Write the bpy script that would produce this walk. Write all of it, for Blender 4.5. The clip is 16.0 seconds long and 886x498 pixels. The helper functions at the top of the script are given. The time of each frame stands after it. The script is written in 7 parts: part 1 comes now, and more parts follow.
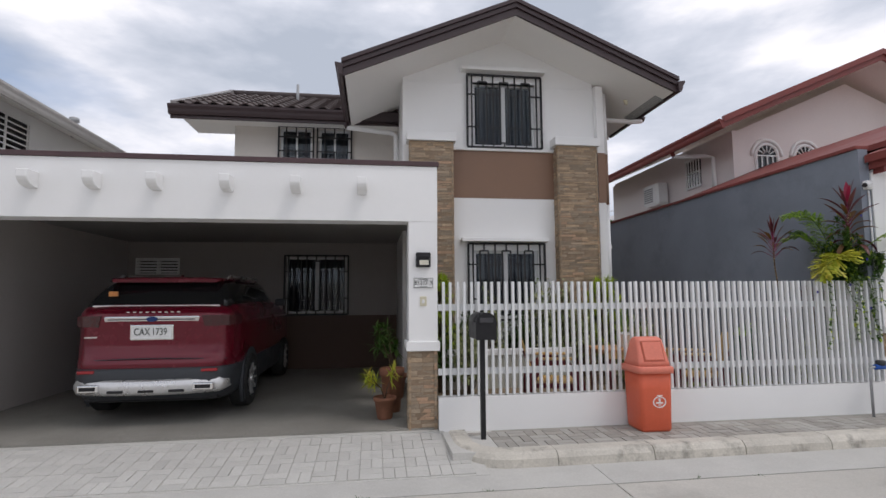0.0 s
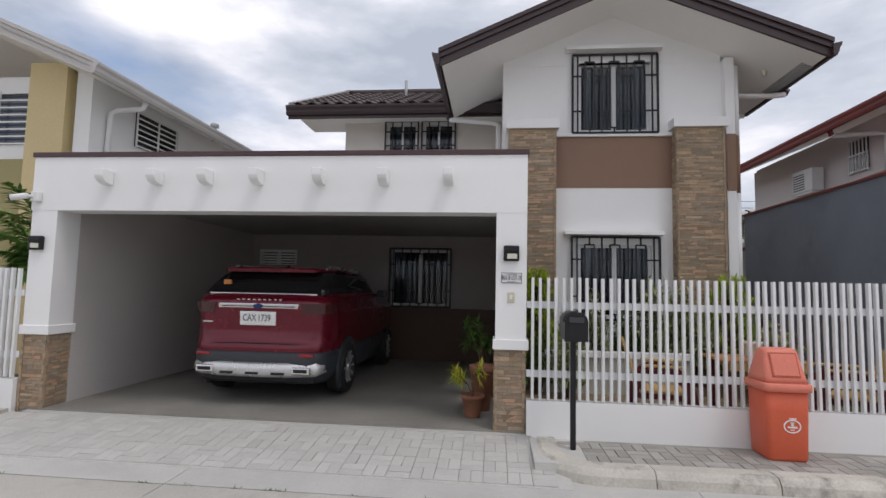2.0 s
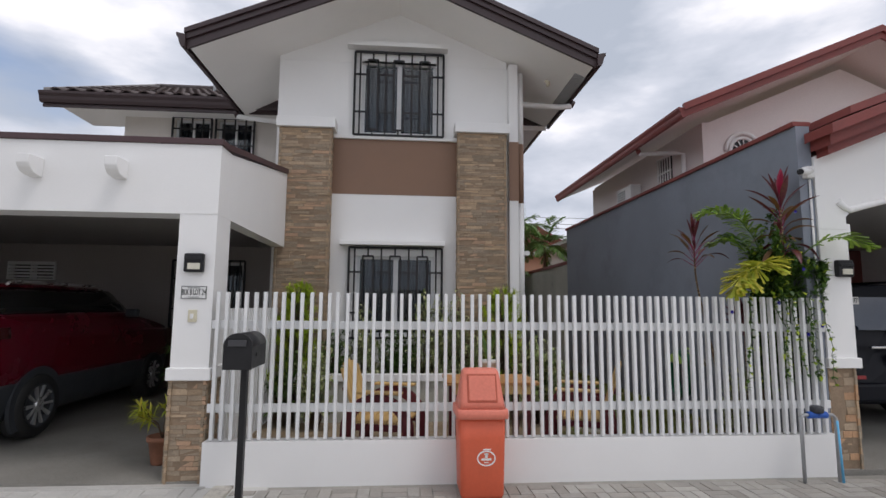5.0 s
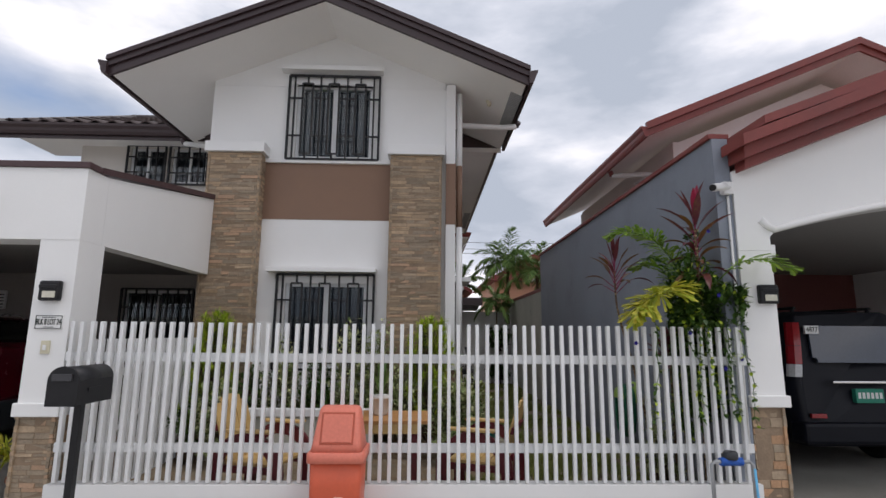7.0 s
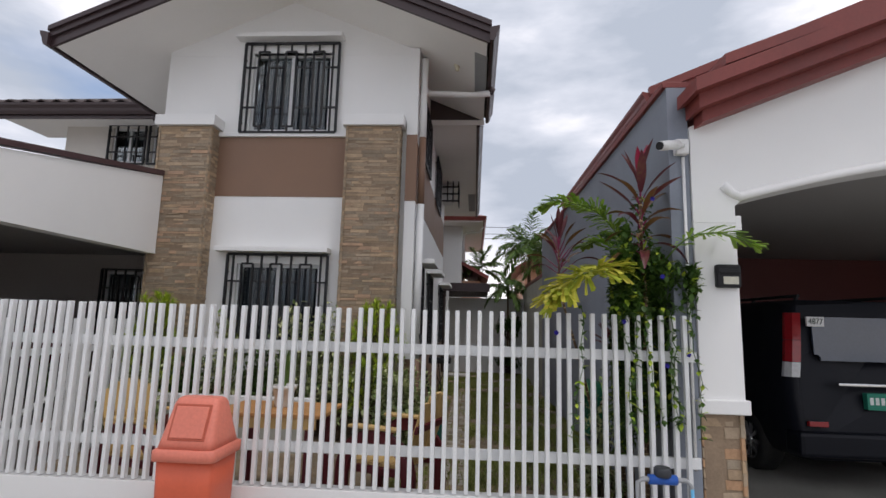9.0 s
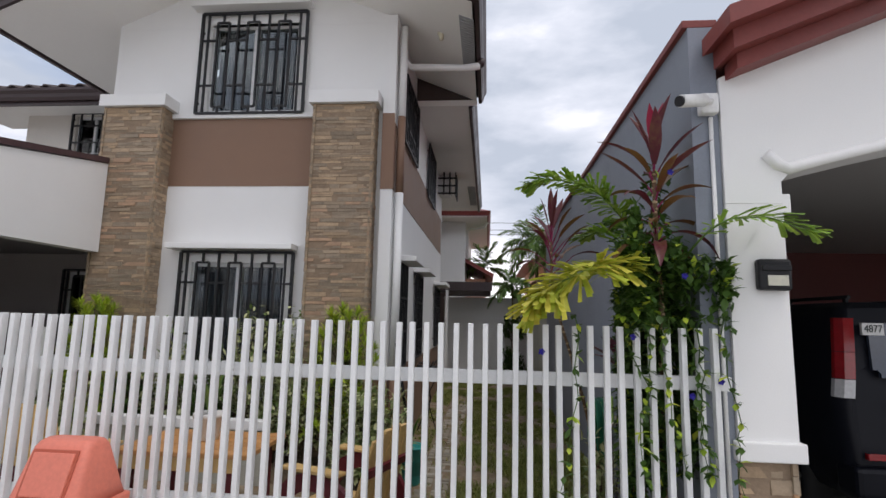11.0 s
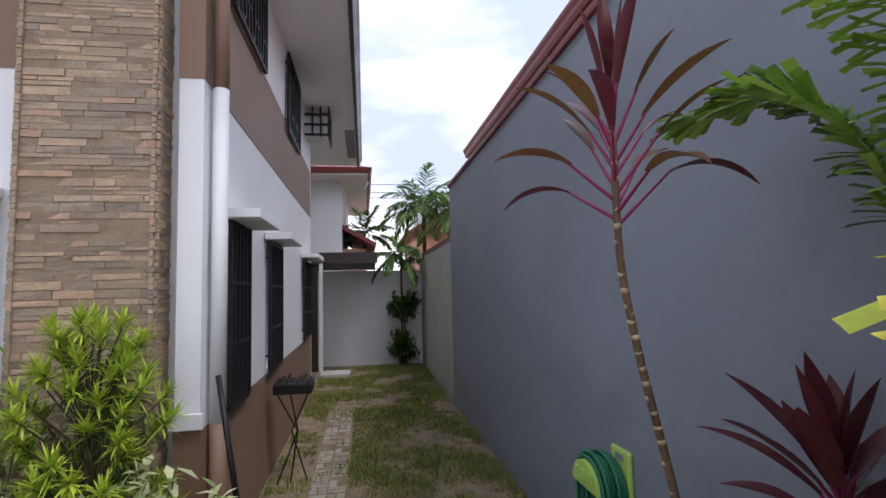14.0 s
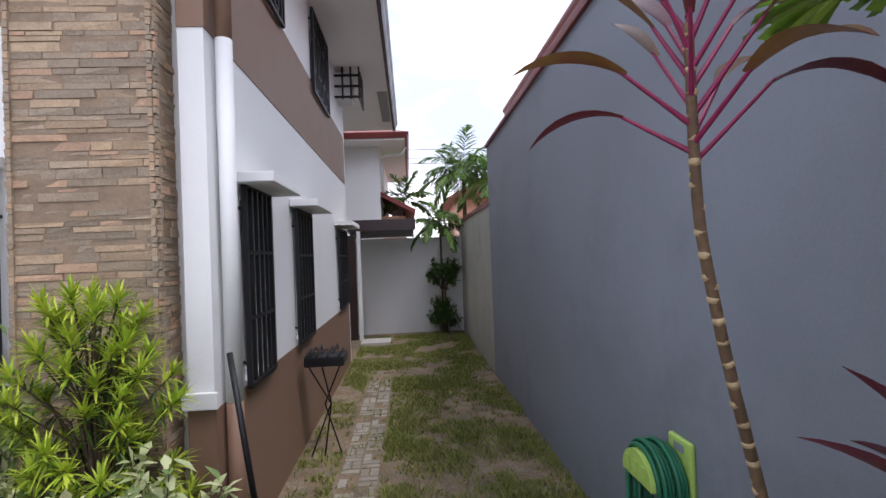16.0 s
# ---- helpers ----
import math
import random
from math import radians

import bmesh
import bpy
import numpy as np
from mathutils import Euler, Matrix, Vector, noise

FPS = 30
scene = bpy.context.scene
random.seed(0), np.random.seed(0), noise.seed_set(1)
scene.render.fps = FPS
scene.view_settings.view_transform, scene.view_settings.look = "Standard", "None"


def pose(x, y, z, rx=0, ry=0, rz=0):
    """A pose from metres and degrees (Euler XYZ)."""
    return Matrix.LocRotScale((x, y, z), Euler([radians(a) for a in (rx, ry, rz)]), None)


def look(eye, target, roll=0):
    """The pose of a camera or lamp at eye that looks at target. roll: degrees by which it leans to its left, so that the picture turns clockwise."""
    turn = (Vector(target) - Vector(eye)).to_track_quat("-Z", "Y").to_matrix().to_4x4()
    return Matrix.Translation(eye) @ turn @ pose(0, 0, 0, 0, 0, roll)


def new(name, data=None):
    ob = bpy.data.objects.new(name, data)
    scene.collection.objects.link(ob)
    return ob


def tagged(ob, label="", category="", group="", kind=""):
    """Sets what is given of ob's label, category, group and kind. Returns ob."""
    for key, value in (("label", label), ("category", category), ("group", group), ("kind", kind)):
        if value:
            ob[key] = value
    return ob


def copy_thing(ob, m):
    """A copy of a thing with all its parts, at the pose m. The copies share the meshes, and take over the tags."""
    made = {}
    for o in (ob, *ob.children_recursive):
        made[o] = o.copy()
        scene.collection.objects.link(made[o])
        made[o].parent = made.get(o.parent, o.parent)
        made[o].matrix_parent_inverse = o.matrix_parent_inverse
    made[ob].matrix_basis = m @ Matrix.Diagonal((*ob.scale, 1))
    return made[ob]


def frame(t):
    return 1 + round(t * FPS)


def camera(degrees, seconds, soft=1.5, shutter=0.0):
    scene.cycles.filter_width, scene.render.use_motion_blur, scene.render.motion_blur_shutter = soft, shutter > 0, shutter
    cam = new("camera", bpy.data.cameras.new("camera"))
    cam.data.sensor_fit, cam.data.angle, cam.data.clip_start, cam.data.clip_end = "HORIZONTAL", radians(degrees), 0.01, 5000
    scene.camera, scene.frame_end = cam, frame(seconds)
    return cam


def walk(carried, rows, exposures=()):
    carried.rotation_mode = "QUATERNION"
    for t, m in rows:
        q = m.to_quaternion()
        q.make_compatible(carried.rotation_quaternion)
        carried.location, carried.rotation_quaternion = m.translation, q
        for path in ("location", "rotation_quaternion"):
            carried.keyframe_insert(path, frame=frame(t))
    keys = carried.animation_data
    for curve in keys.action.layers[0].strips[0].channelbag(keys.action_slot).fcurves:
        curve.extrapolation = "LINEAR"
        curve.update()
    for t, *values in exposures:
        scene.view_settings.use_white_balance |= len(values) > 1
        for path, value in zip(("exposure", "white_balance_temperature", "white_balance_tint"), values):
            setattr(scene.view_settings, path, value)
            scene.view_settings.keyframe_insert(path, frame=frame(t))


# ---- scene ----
cam = camera(82.4, 16.0)
PATH = [
    (0, (-0.047, 0.611, 1.619), (0.225, 2.584, 1.802), -0.4),
    (0.5, (0.007, 0.766, 1.617), (0.106, 2.757, 1.781), 0.4),
    (1, (0.033, 0.825, 1.616), (-0.076, 2.816, 1.777), 1.3),
    (1.5, (0.071, 0.851, 1.621), (-0.122, 2.835, 1.784), 1.5),
    (2, (0.335, 0.869, 1.63), (0.133, 2.852, 1.787), 1.2),
    (2.5, (0.693, 0.877, 1.666), (0.534, 2.865, 1.815), 0.9),
    (3, (0.988, 1.013, 1.659), (0.955, 3.007, 1.808), 0.8),
    (3.5, (1.354, 1.165, 1.655), (1.46, 3.156, 1.815), 0.4),
    (4, (1.723, 1.327, 1.657), (1.884, 3.313, 1.831), 0.5),
    (6.5, (3.382, 2.037, 1.664), (3.49, 4.009, 1.982), 0.7),
    (7, (3.736, 1.975, 1.692), (3.796, 3.946, 2.024), 0.5),
    (7.5, (4.046, 2.103, 1.653), (4.068, 4.077, 1.974), 0.9),
    (8, (4.36, 2.245, 1.698), (4.351, 4.222, 2.001), 0.8),
    (8.5, (4.695, 2.38, 1.699), (4.632, 4.356, 1.998), 1.0),
    (9, (4.951, 2.618, 1.694), (4.822, 4.594, 1.975), 1.5),
    (9.5, (5.184, 2.83, 1.74), (5.027, 4.806, 2.006), 1.7),
    (9.7, (5.276, 2.867, 1.772), (5.104, 4.843, 2.028), 1.5),
    (11.8, (5.154, 4.236, 1.799), (4.981, 6.209, 2.078), 1.1),
    (12, (5.101, 4.427, 1.789), (4.967, 6.403, 2.067), 0.9),
    (12.5, (5.05, 4.898, 1.802), (5.041, 6.879, 2.072), 0.1),
    (13, (5.03, 5.327, 1.844), (5.133, 7.31, 2.088), -0.7),
    (13.5, (5.032, 5.73, 1.945), (5.258, 7.709, 2.126), -0.6),
    (14, (5.072, 6.022, 1.976), (5.381, 7.992, 2.128), -1.3),
    (14.5, (5.119, 6.297, 2.004), (5.446, 8.265, 2.138), -1.6),
    (15, (5.093, 6.335, 1.987), (5.416, 8.306, 2.088), -1.5),
    (15.5, (5.131, 6.339, 1.985), (5.404, 8.319, 2.045), -1.7),
    (16, (5.203, 6.36, 1.976), (5.338, 8.355, 2.001), -2.2),
]
walk(cam, [(t, look(eye, target, roll)) for t, eye, target, roll in PATH],
     exposures=[(t, stops, kelvin, 15 if t < 12 else 19) for t, stops, kelvin in ((0.0, -0.05, 6550), (8.0, -0.06, 6550), (9.7, 0.08, 6550), (11.8, 0.16, 6550), (13.0, 0.25, 6450), (13.6, 0.42, 6250), (14.2, 0.76, 6100), (15.0, 0.93, 6150), (16.0, 0.93, 6150))])

# ---- sky, sun ----
world = bpy.data.worlds.new("world")
scene.world = world
world.use_nodes = True
wn, wl = world.node_tree.nodes, world.node_tree.links
bg = wn["Background"]
sky = wn.new("ShaderNodeTexSky")
sky.sky_type = "NISHITA"
sky.sun_disc = False
sky.sun_elevation, sky.sun_rotation = radians(63), radians(130)
sky_dim = wn.new("ShaderNodeVectorMath")
sky_dim.operation = "SCALE"
sky_dim.inputs["Scale"].default_value = 0.14
wl.new(sky.outputs["Color"], sky_dim.inputs[0])
wtc = wn.new("ShaderNodeTexCoord")
wmap = wn.new("ShaderNodeMapping")
wmap.inputs["Scale"].default_value = (1.0, 1.0, 2.6)
wl.new(wtc.outputs["Generated"], wmap.inputs["Vector"])


def cloud_noise(scale, detail, rough, loc):
    m = wn.new("ShaderNodeMapping")
    m.inputs["Location"].default_value = loc
    wl.new(wmap.outputs["Vector"], m.inputs["Vector"])
    n = wn.new("ShaderNodeTexNoise")
    n.inputs["Scale"].default_value = scale
    n.inputs["Detail"].default_value = detail
    n.inputs["Roughness"].default_value = rough
    wl.new(m.outputs["Vector"], n.inputs["Vector"])
    return n


def ramp_of(nodes, links, src, stops):
    r = nodes.new("ShaderNodeValToRGB")
    while len(r.color_ramp.elements) < len(stops):
        r.color_ramp.elements.new(0.5)
    for e, (p, c) in zip(r.color_ramp.elements, stops):
        e.position, e.color = p, (*c, 1.0)
    links.new(src, r.inputs["Fac"])
    return r


n_shade = cloud_noise(2.3, 7, 0.52, (1.9, 0.7, 0.5))
shade = ramp_of(wn, wl, n_shade.outputs["Fac"], [(0.37, (0.43, 0.49, 0.57)), (0.485, (0.63, 0.68, 0.755)), (0.62, (1.07, 1.075, 1.09))])
n_gap = cloud_noise(1.7, 6, 0.5, (3.1, 1.4, 0.0))
gap = ramp_of(wn, wl, n_gap.outputs["Fac"], [(0.62, (0, 0, 0)), (0.78, (0.8, 0.8, 0.8))])
sky_mix = wn.new("ShaderNodeMix")
sky_mix.data_type = "RGBA"
wl.new(gap.outputs["Color"], sky_mix.inputs["Factor"])
wl.new(shade.outputs["Color"], sky_mix.inputs["A"])
wl.new(sky_dim.outputs["Vector"], sky_mix.inputs["B"])
wl.new(sky_mix.outputs["Result"], bg.inputs["Color"])
bg.inputs["Strength"].default_value = 1.15

sun = new("sun", bpy.data.lights.new("sun", "SUN"))
sun.data.energy, sun.data.angle, sun.data.color = 0.9, radians(16), (1.0, 0.97, 0.93)
sun.matrix_world = look((0, 0, 20), (-4.4, 3.7, 8.7))

# ---- materials ----
def mat(name, base, rough=0.6, metal=0.0, var=0.1, scale=1.5, fine=45.0, fine_var=0.06, bump=0.15, bump_scale=None, rnd=0.0, spec=0.4, coat=0.0, tint=None, stain=None, aniso=None, island=False):
    m = bpy.data.materials.new(name)
    m.use_nodes = True
    n, l = m.node_tree.nodes, m.node_tree.links
    b = n["Principled BSDF"]
    geo = n.new("ShaderNodeNewGeometry")
    vec = geo.outputs["Position"]
    if rnd:
        info = n.new("ShaderNodeNewGeometry" if island else "ShaderNodeObjectInfo")
        rand = info.outputs["Random Per Island" if island else "Random"]
        sh = n.new("ShaderNodeVectorMath")
        sh.operation = "SCALE"
        sh.inputs[0].default_value = (7.3, 5.1, 3.7)
        l.new(rand, sh.inputs["Scale"])
        ad = n.new("ShaderNodeVectorMath")
        l.new(vec, ad.inputs[0]), l.new(sh.outputs["Vector"], ad.inputs[1])
        vec = ad.outputs["Vector"]
    if aniso:
        mp = n.new("ShaderNodeMapping")
        mp.inputs["Scale"].default_value = aniso
        l.new(vec, mp.inputs["Vector"])
        vec = mp.outputs["Vector"]

    def noise_at(s, d=5.0, r=0.6):
        t = n.new("ShaderNodeTexNoise")
        t.inputs["Scale"].default_value, t.inputs["Detail"].default_value, t.inputs["Roughness"].default_value = s, d, r
        l.new(vec, t.inputs["Vector"])
        return t.outputs["Fac"]

    def mul(a, fac_socket, lo, hi, src0, src1):
        mr = n.new("ShaderNodeMapRange")
        mr.inputs["From Min"].default_value, mr.inputs["From Max"].default_value = src0, src1
        mr.inputs["To Min"].default_value, mr.inputs["To Max"].default_value = lo, hi
        l.new(fac_socket, mr.inputs["Value"])
        v = n.new("ShaderNodeVectorMath")
        v.operation = "SCALE"
        l.new(a, v.inputs[0]), l.new(mr.outputs["Result"], v.inputs["Scale"])
        return v.outputs["Vector"]

    rgb = n.new("ShaderNodeRGB")
    rgb.outputs[0].default_value = (*base, 1)
    col = rgb.outputs[0]
    big = noise_at(scale)
    if tint:
        mx = n.new("ShaderNodeMix")
        mx.data_type = "RGBA"
        mx.inputs["B"].default_value = (*tint, 1)
        r = n.new("ShaderNodeMapRange")
        r.inputs["From Min"].default_value, r.inputs["From Max"].default_value = 0.42, 0.68
        if rnd:
            l.new(rand, r.inputs["Value"])
            r.inputs["From Min"].default_value, r.inputs["From Max"].default_value = 0.0, 1.0
        else:
            l.new(noise_at(scale * 2.3), r.inputs["Value"])
        l.new(r.outputs["Result"], mx.inputs["Factor"]), l.new(col, mx.inputs["A"])
        col = mx.outputs["Result"]
    col = mul(col, big, 1 - var, 1 + var, 0.3, 0.7)
    if fine_var:
        col = mul(col, noise_at(fine, 3), 1 - fine_var, 1 + fine_var, 0.3, 0.7)
    if rnd:
        w = n.new("ShaderNodeTexWhiteNoise")
        w.noise_dimensions = "1D"
        l.new(rand, w.inputs["W"])
        col = mul(col, w.outputs["Value"], 1 - rnd, 1 + rnd, 0, 1)
    if stain:
        mx = n.new("ShaderNodeMix")
        mx.data_type = "RGBA"
        mx.inputs["B"].default_value = (*stain[0], 1)
        r = n.new("ShaderNodeMapRange")
        r.inputs["From Min"].default_value, r.inputs["From Max"].default_value = stain[2], stain[2] + 0.16
        r.inputs["To Max"].default_value = stain[3]
        l.new(noise_at(stain[1], 8, 0.68), r.inputs["Value"])
        l.new(r.outputs["Result"], mx.inputs["Factor"]), l.new(col, mx.inputs["A"])
        col = mx.outputs["Result"]
    l.new(col, b.inputs["Base Color"])
    b.inputs["Metallic"].default_value = metal
    b.inputs["Specular IOR Level"].default_value = spec
    b.inputs["Coat Weight"].default_value = coat
    b.inputs["Coat Roughness"].default_value = 0.06
    rr = n.new("ShaderNodeMapRange")
    rr.inputs["From Min"].default_value, rr.inputs["From Max"].default_value = 0.3, 0.7
    rr.inputs["To Min"].default_value, rr.inputs["To Max"].default_value = max(rough - 0.08, 0.02), min(rough + 0.08, 1)
    l.new(big, rr.inputs["Value"]), l.new(rr.outputs["Result"], b.inputs["Roughness"])
    if bump:
        bp = n.new("ShaderNodeBump")
        bp.inputs["Strength"].default_value, bp.inputs["Distance"].default_value = bump, 0.01
        l.new(noise_at(bump_scale or fine, 4), bp.inputs["Height"]), l.new(bp.outputs["Normal"], b.inputs["Normal"])
    return m


def glass(name, tint=(0.75, 0.8, 0.82), rough=0.02):
    m = bpy.data.materials.new(name)
    m.use_nodes = True
    n, l = m.node_tree.nodes, m.node_tree.links
    n.remove(n["Principled BSDF"])
    tr, gl, mx, fr = n.new("ShaderNodeBsdfTransparent"), n.new("ShaderNodeBsdfGlossy"), n.new("ShaderNodeMixShader"), n.new("ShaderNodeFresnel")
    tr.inputs["Color"].default_value = (*tint, 1)
    gl.inputs["Roughness"].default_value = rough
    fr.inputs["IOR"].default_value = 1.55
    l.new(fr.outputs["Fac"], mx.inputs["Fac"]), l.new(tr.outputs["BSDF"], mx.inputs[1]), l.new(gl.outputs["BSDF"], mx.inputs[2])
    l.new(mx.outputs["Shader"], n["Material Output"].inputs["Surface"])
    return m


def leafy(name, base, tip, rough=0.45, rnd=0.35, stain=None):
    m = mat(name, base, rough, var=0.25, scale=6, fine=70, fine_var=0.15, bump=0.1, spec=0.35, stain=stain)
    n, l = m.node_tree.nodes, m.node_tree.links
    b = n["Principled BSDF"]
    src = b.inputs["Base Color"].links[0].from_socket
    geo = n.new("ShaderNodeNewGeometry")
    mx = n.new("ShaderNodeMix")
    mx.data_type = "RGBA"
    mx.inputs["B"].default_value = (*tip, 1)
    r = n.new("ShaderNodeMapRange")
    r.inputs["From Min"].default_value = 1 - 2 * rnd
    l.new(geo.outputs["Random Per Island"], r.inputs["Value"])
    l.new(r.outputs["Result"], mx.inputs["Factor"]), l.new(src, mx.inputs["A"])
    l.new(mx.outputs["Result"], b.inputs["Base Color"])
    tl = n.new("ShaderNodeBsdfTranslucent")
    l.new(mx.outputs["Result"], tl.inputs["Color"])
    ms = n.new("ShaderNodeMixShader")
    ms.inputs["Fac"].default_value = 0.25
    l.new(b.outputs["BSDF"], ms.inputs[1]), l.new(tl.outputs["BSDF"], ms.inputs[2])
    l.new(ms.outputs["Shader"], n["Material Output"].inputs["Surface"])
    return m


M_WHITE = mat("white_paint", (0.80, 0.80, 0.79), 0.55, var=0.03, scale=0.7, fine=120, fine_var=0.015, bump=0.08, stain=((0.62, 0.60, 0.56), 1.3, 0.66, 0.35))
M_SOFFIT = mat("soffit_paint", (0.88, 0.865, 0.835), 0.6, var=0.03, scale=0.8, fine_var=0.01, bump=0.04)
M_CREAM = mat("cream_paint", (0.66, 0.62, 0.57), 0.6, var=0.04, scale=0.8, fine_var=0.02, bump=0.08)
# cream paint darkened so that the back wall's shade sits in its colour
M_PORTW = mat("carport_wall_shaded", (0.32, 0.295, 0.28), 0.6, var=0.04, scale=0.8, fine_var=0.02, bump=0.08)
# lighter than the back wall: nearer the opening, less shade in the colour
M_PORTS = mat("carport_side_shaded", (0.50, 0.475, 0.455), 0.6, var=0.05, scale=0.8, fine_var=0.02, bump=0.08, stain=((0.40, 0.37, 0.34), 1.6, 0.6, 0.5))
# white ceilings greyed: the carports' shade is put into this colour
M_PORTC = mat("carport_ceiling_shaded", (0.34, 0.33, 0.32), 0.6, var=0.04, scale=0.8, fine_var=0.02, bump=0.05)
M_BROWN = mat("brown_paint", (0.235, 0.14, 0.093), 0.55, var=0.05, scale=1.0, fine=120, fine_var=0.03, bump=0.08, stain=((0.27, 0.18, 0.13), 2.2, 0.6, 0.4))
# M_BROWN taken darker, with the carport's shade in the colour
M_DADO = mat("brown_dado_shaded", (0.10, 0.058, 0.042), 0.55, var=0.06, scale=1.0, fine_var=0.03, bump=0.08)
M_FASCIA = mat("dark_brown_metal", (0.042, 0.024, 0.026), 0.38, var=0.12, scale=2.0, bump=0.03, spec=0.5)
M_COPING = mat("coping_paint", (0.075, 0.042, 0.045), 0.5, var=0.15, scale=3.0, bump=0.1)
M_ROOFT = mat("roof_tile_coat", (0.075, 0.055, 0.052), 0.42, var=0.15, scale=2.0, fine_var=0.1, bump=0.1, rnd=0.12)
M_RED = mat("red_roof_paint", (0.20, 0.045, 0.038), 0.5, var=0.12, scale=2.0, bump=0.08, stain=((0.13, 0.04, 0.035), 1.5, 0.55, 0.6))
M_PINK = mat("pale_pink_wall", (0.72, 0.66, 0.64), 0.6, var=0.04, scale=0.7, bump=0.08)
M_BEIGE = mat("beige_wall", (0.62, 0.50, 0.27), 0.6, var=0.05, scale=0.8, bump=0.08)
M_OLIVE = mat("olive_wall", (0.34, 0.29, 0.14), 0.6, var=0.05, scale=0.8, bump=0.08)
M_GREYW = mat("slate_blue_wall", (0.225, 0.25, 0.295), 0.5, var=0.12, scale=0.9, fine=90, fine_var=0.04, bump=0.12, stain=((0.17, 0.185, 0.215), 1.3, 0.52, 0.6))
M_OLDW = mat("weathered_wall", (0.43, 0.43, 0.375), 0.7, var=0.12, scale=1.4, fine_var=0.06, bump=0.3, stain=((0.10, 0.10, 0.09), 2.6, 0.6, 0.75))
M_CONC = mat("road_concrete", (0.47, 0.45, 0.41), 0.75, var=0.10, scale=0.8, fine=60, fine_var=0.08, bump=0.25, rnd=0.05, stain=((0.30, 0.285, 0.26), 1.1, 0.56, 0.6))
M_KERB = mat("kerb_concrete", (0.52, 0.49, 0.43), 0.8, var=0.14, scale=2.5, fine=50, fine_var=0.1, bump=0.4, rnd=0.06, stain=((0.13, 0.12, 0.10), 3.2, 0.53, 0.8))
M_PAVER = mat("stamped_paver", (0.37, 0.355, 0.325), 0.75, var=0.12, scale=3.0, fine=60, fine_var=0.08, bump=0.35, rnd=0.10, tint=(0.29, 0.27, 0.24), stain=((0.22, 0.21, 0.19), 3.5, 0.6, 0.6))
M_PATH = mat("worn_path_stone", (0.36, 0.33, 0.27), 0.85, var=0.18, scale=5.0, fine=60, fine_var=0.12, bump=0.4, rnd=0.14, tint=(0.27, 0.23, 0.17), stain=((0.14, 0.12, 0.08), 6.0, 0.55, 0.7))
M_APRON = mat("driveway_stamped", (0.50, 0.49, 0.46), 0.75, var=0.08, scale=2.0, fine=60, fine_var=0.06, bump=0.3, rnd=0.05, stain=((0.36, 0.35, 0.33), 2.0, 0.6, 0.5))
M_JOINT = mat("joint_mortar", (0.29, 0.28, 0.25), 0.9, var=0.2, scale=5, bump=0.3)
M_PEBBLE = mat("pebble_wash", (0.25, 0.24, 0.215), 0.8, var=0.15, scale=1.2, fine=160, fine_var=0.35, bump=0.6, stain=((0.19, 0.175, 0.155), 0.9, 0.55, 0.6))
M_STONE = mat("ledge_stone", (0.40, 0.285, 0.18), 0.75, var=0.16, scale=9, fine=70, fine_var=0.14, bump=0.5, rnd=0.20, tint=(0.30, 0.24, 0.175))
M_STONE2 = mat("ledge_stone_far", (0.40, 0.285, 0.18), 0.75, var=0.16, scale=9, fine=70, fine_var=0.14, bump=0.5, rnd=0.20, tint=(0.30, 0.24, 0.175), island=True)
M_STONEJ = mat("stone_backing", (0.26, 0.19, 0.13), 0.9, var=0.2, scale=8, bump=0.4)
M_BLACK = mat("black_iron", (0.018, 0.018, 0.02), 0.45, metal=0.3, var=0.2, scale=8, bump=0.05)
M_FENCE = mat("fence_white", (0.74, 0.75, 0.75), 0.45, var=0.03, scale=3, fine=80, fine_var=0.03, bump=0.08, rnd=0.03, stain=((0.60, 0.58, 0.52), 4.0, 0.68, 0.5))
M_ALU = mat("white_window_frame", (0.70, 0.71, 0.72), 0.4, var=0.03, scale=5, bump=0.02)
M_GLASS = glass("window_glass")
# near-black colour that stands for the shade of unlit spaces
M_DARK = mat("painted_room_shade", (0.05, 0.05, 0.055), 0.9, var=0.2, scale=2, bump=0)
M_CURT = mat("dark_curtain", (0.06, 0.066, 0.08), 0.85, var=0.25, scale=3, bump=0.2, aniso=(6, 6, 0.4))
M_BIN = mat("orange_plastic", (0.62, 0.115, 0.055), 0.42, var=0.06, scale=3, fine_var=0.03, bump=0.06, stain=((0.66, 0.2, 0.13), 3.0, 0.6, 0.5))
M_BINLID = mat("salmon_plastic_lid", (0.66, 0.19, 0.13), 0.45, var=0.07, scale=4, bump=0.06)
M_SIGN = mat("sign_white", (0.75, 0.75, 0.74), 0.5, var=0.03, scale=9, bump=0.02)
M_CARRED = mat("metallic_red_paint", (0.125, 0.002, 0.013), 0.24, metal=0.30, var=0.05, scale=2, fine=400, fine_var=0.05, bump=0.0, coat=0.45)
M_CARCLAD = mat("grey_plastic_cladding", (0.035, 0.039, 0.045), 0.5, var=0.08, scale=4, bump=0.03)
M_SILVER = mat("satin_silver", (0.62, 0.62, 0.62), 0.3, metal=0.75, var=0.04, scale=5, bump=0.0)
M_CHROME = mat("chrome", (0.8, 0.8, 0.8), 0.09, metal=1.0, var=0.02, scale=5, bump=0.0)
M_TYRE = mat("tyre_rubber", (0.02, 0.02, 0.02), 0.75, var=0.2, scale=10, bump=0.2)
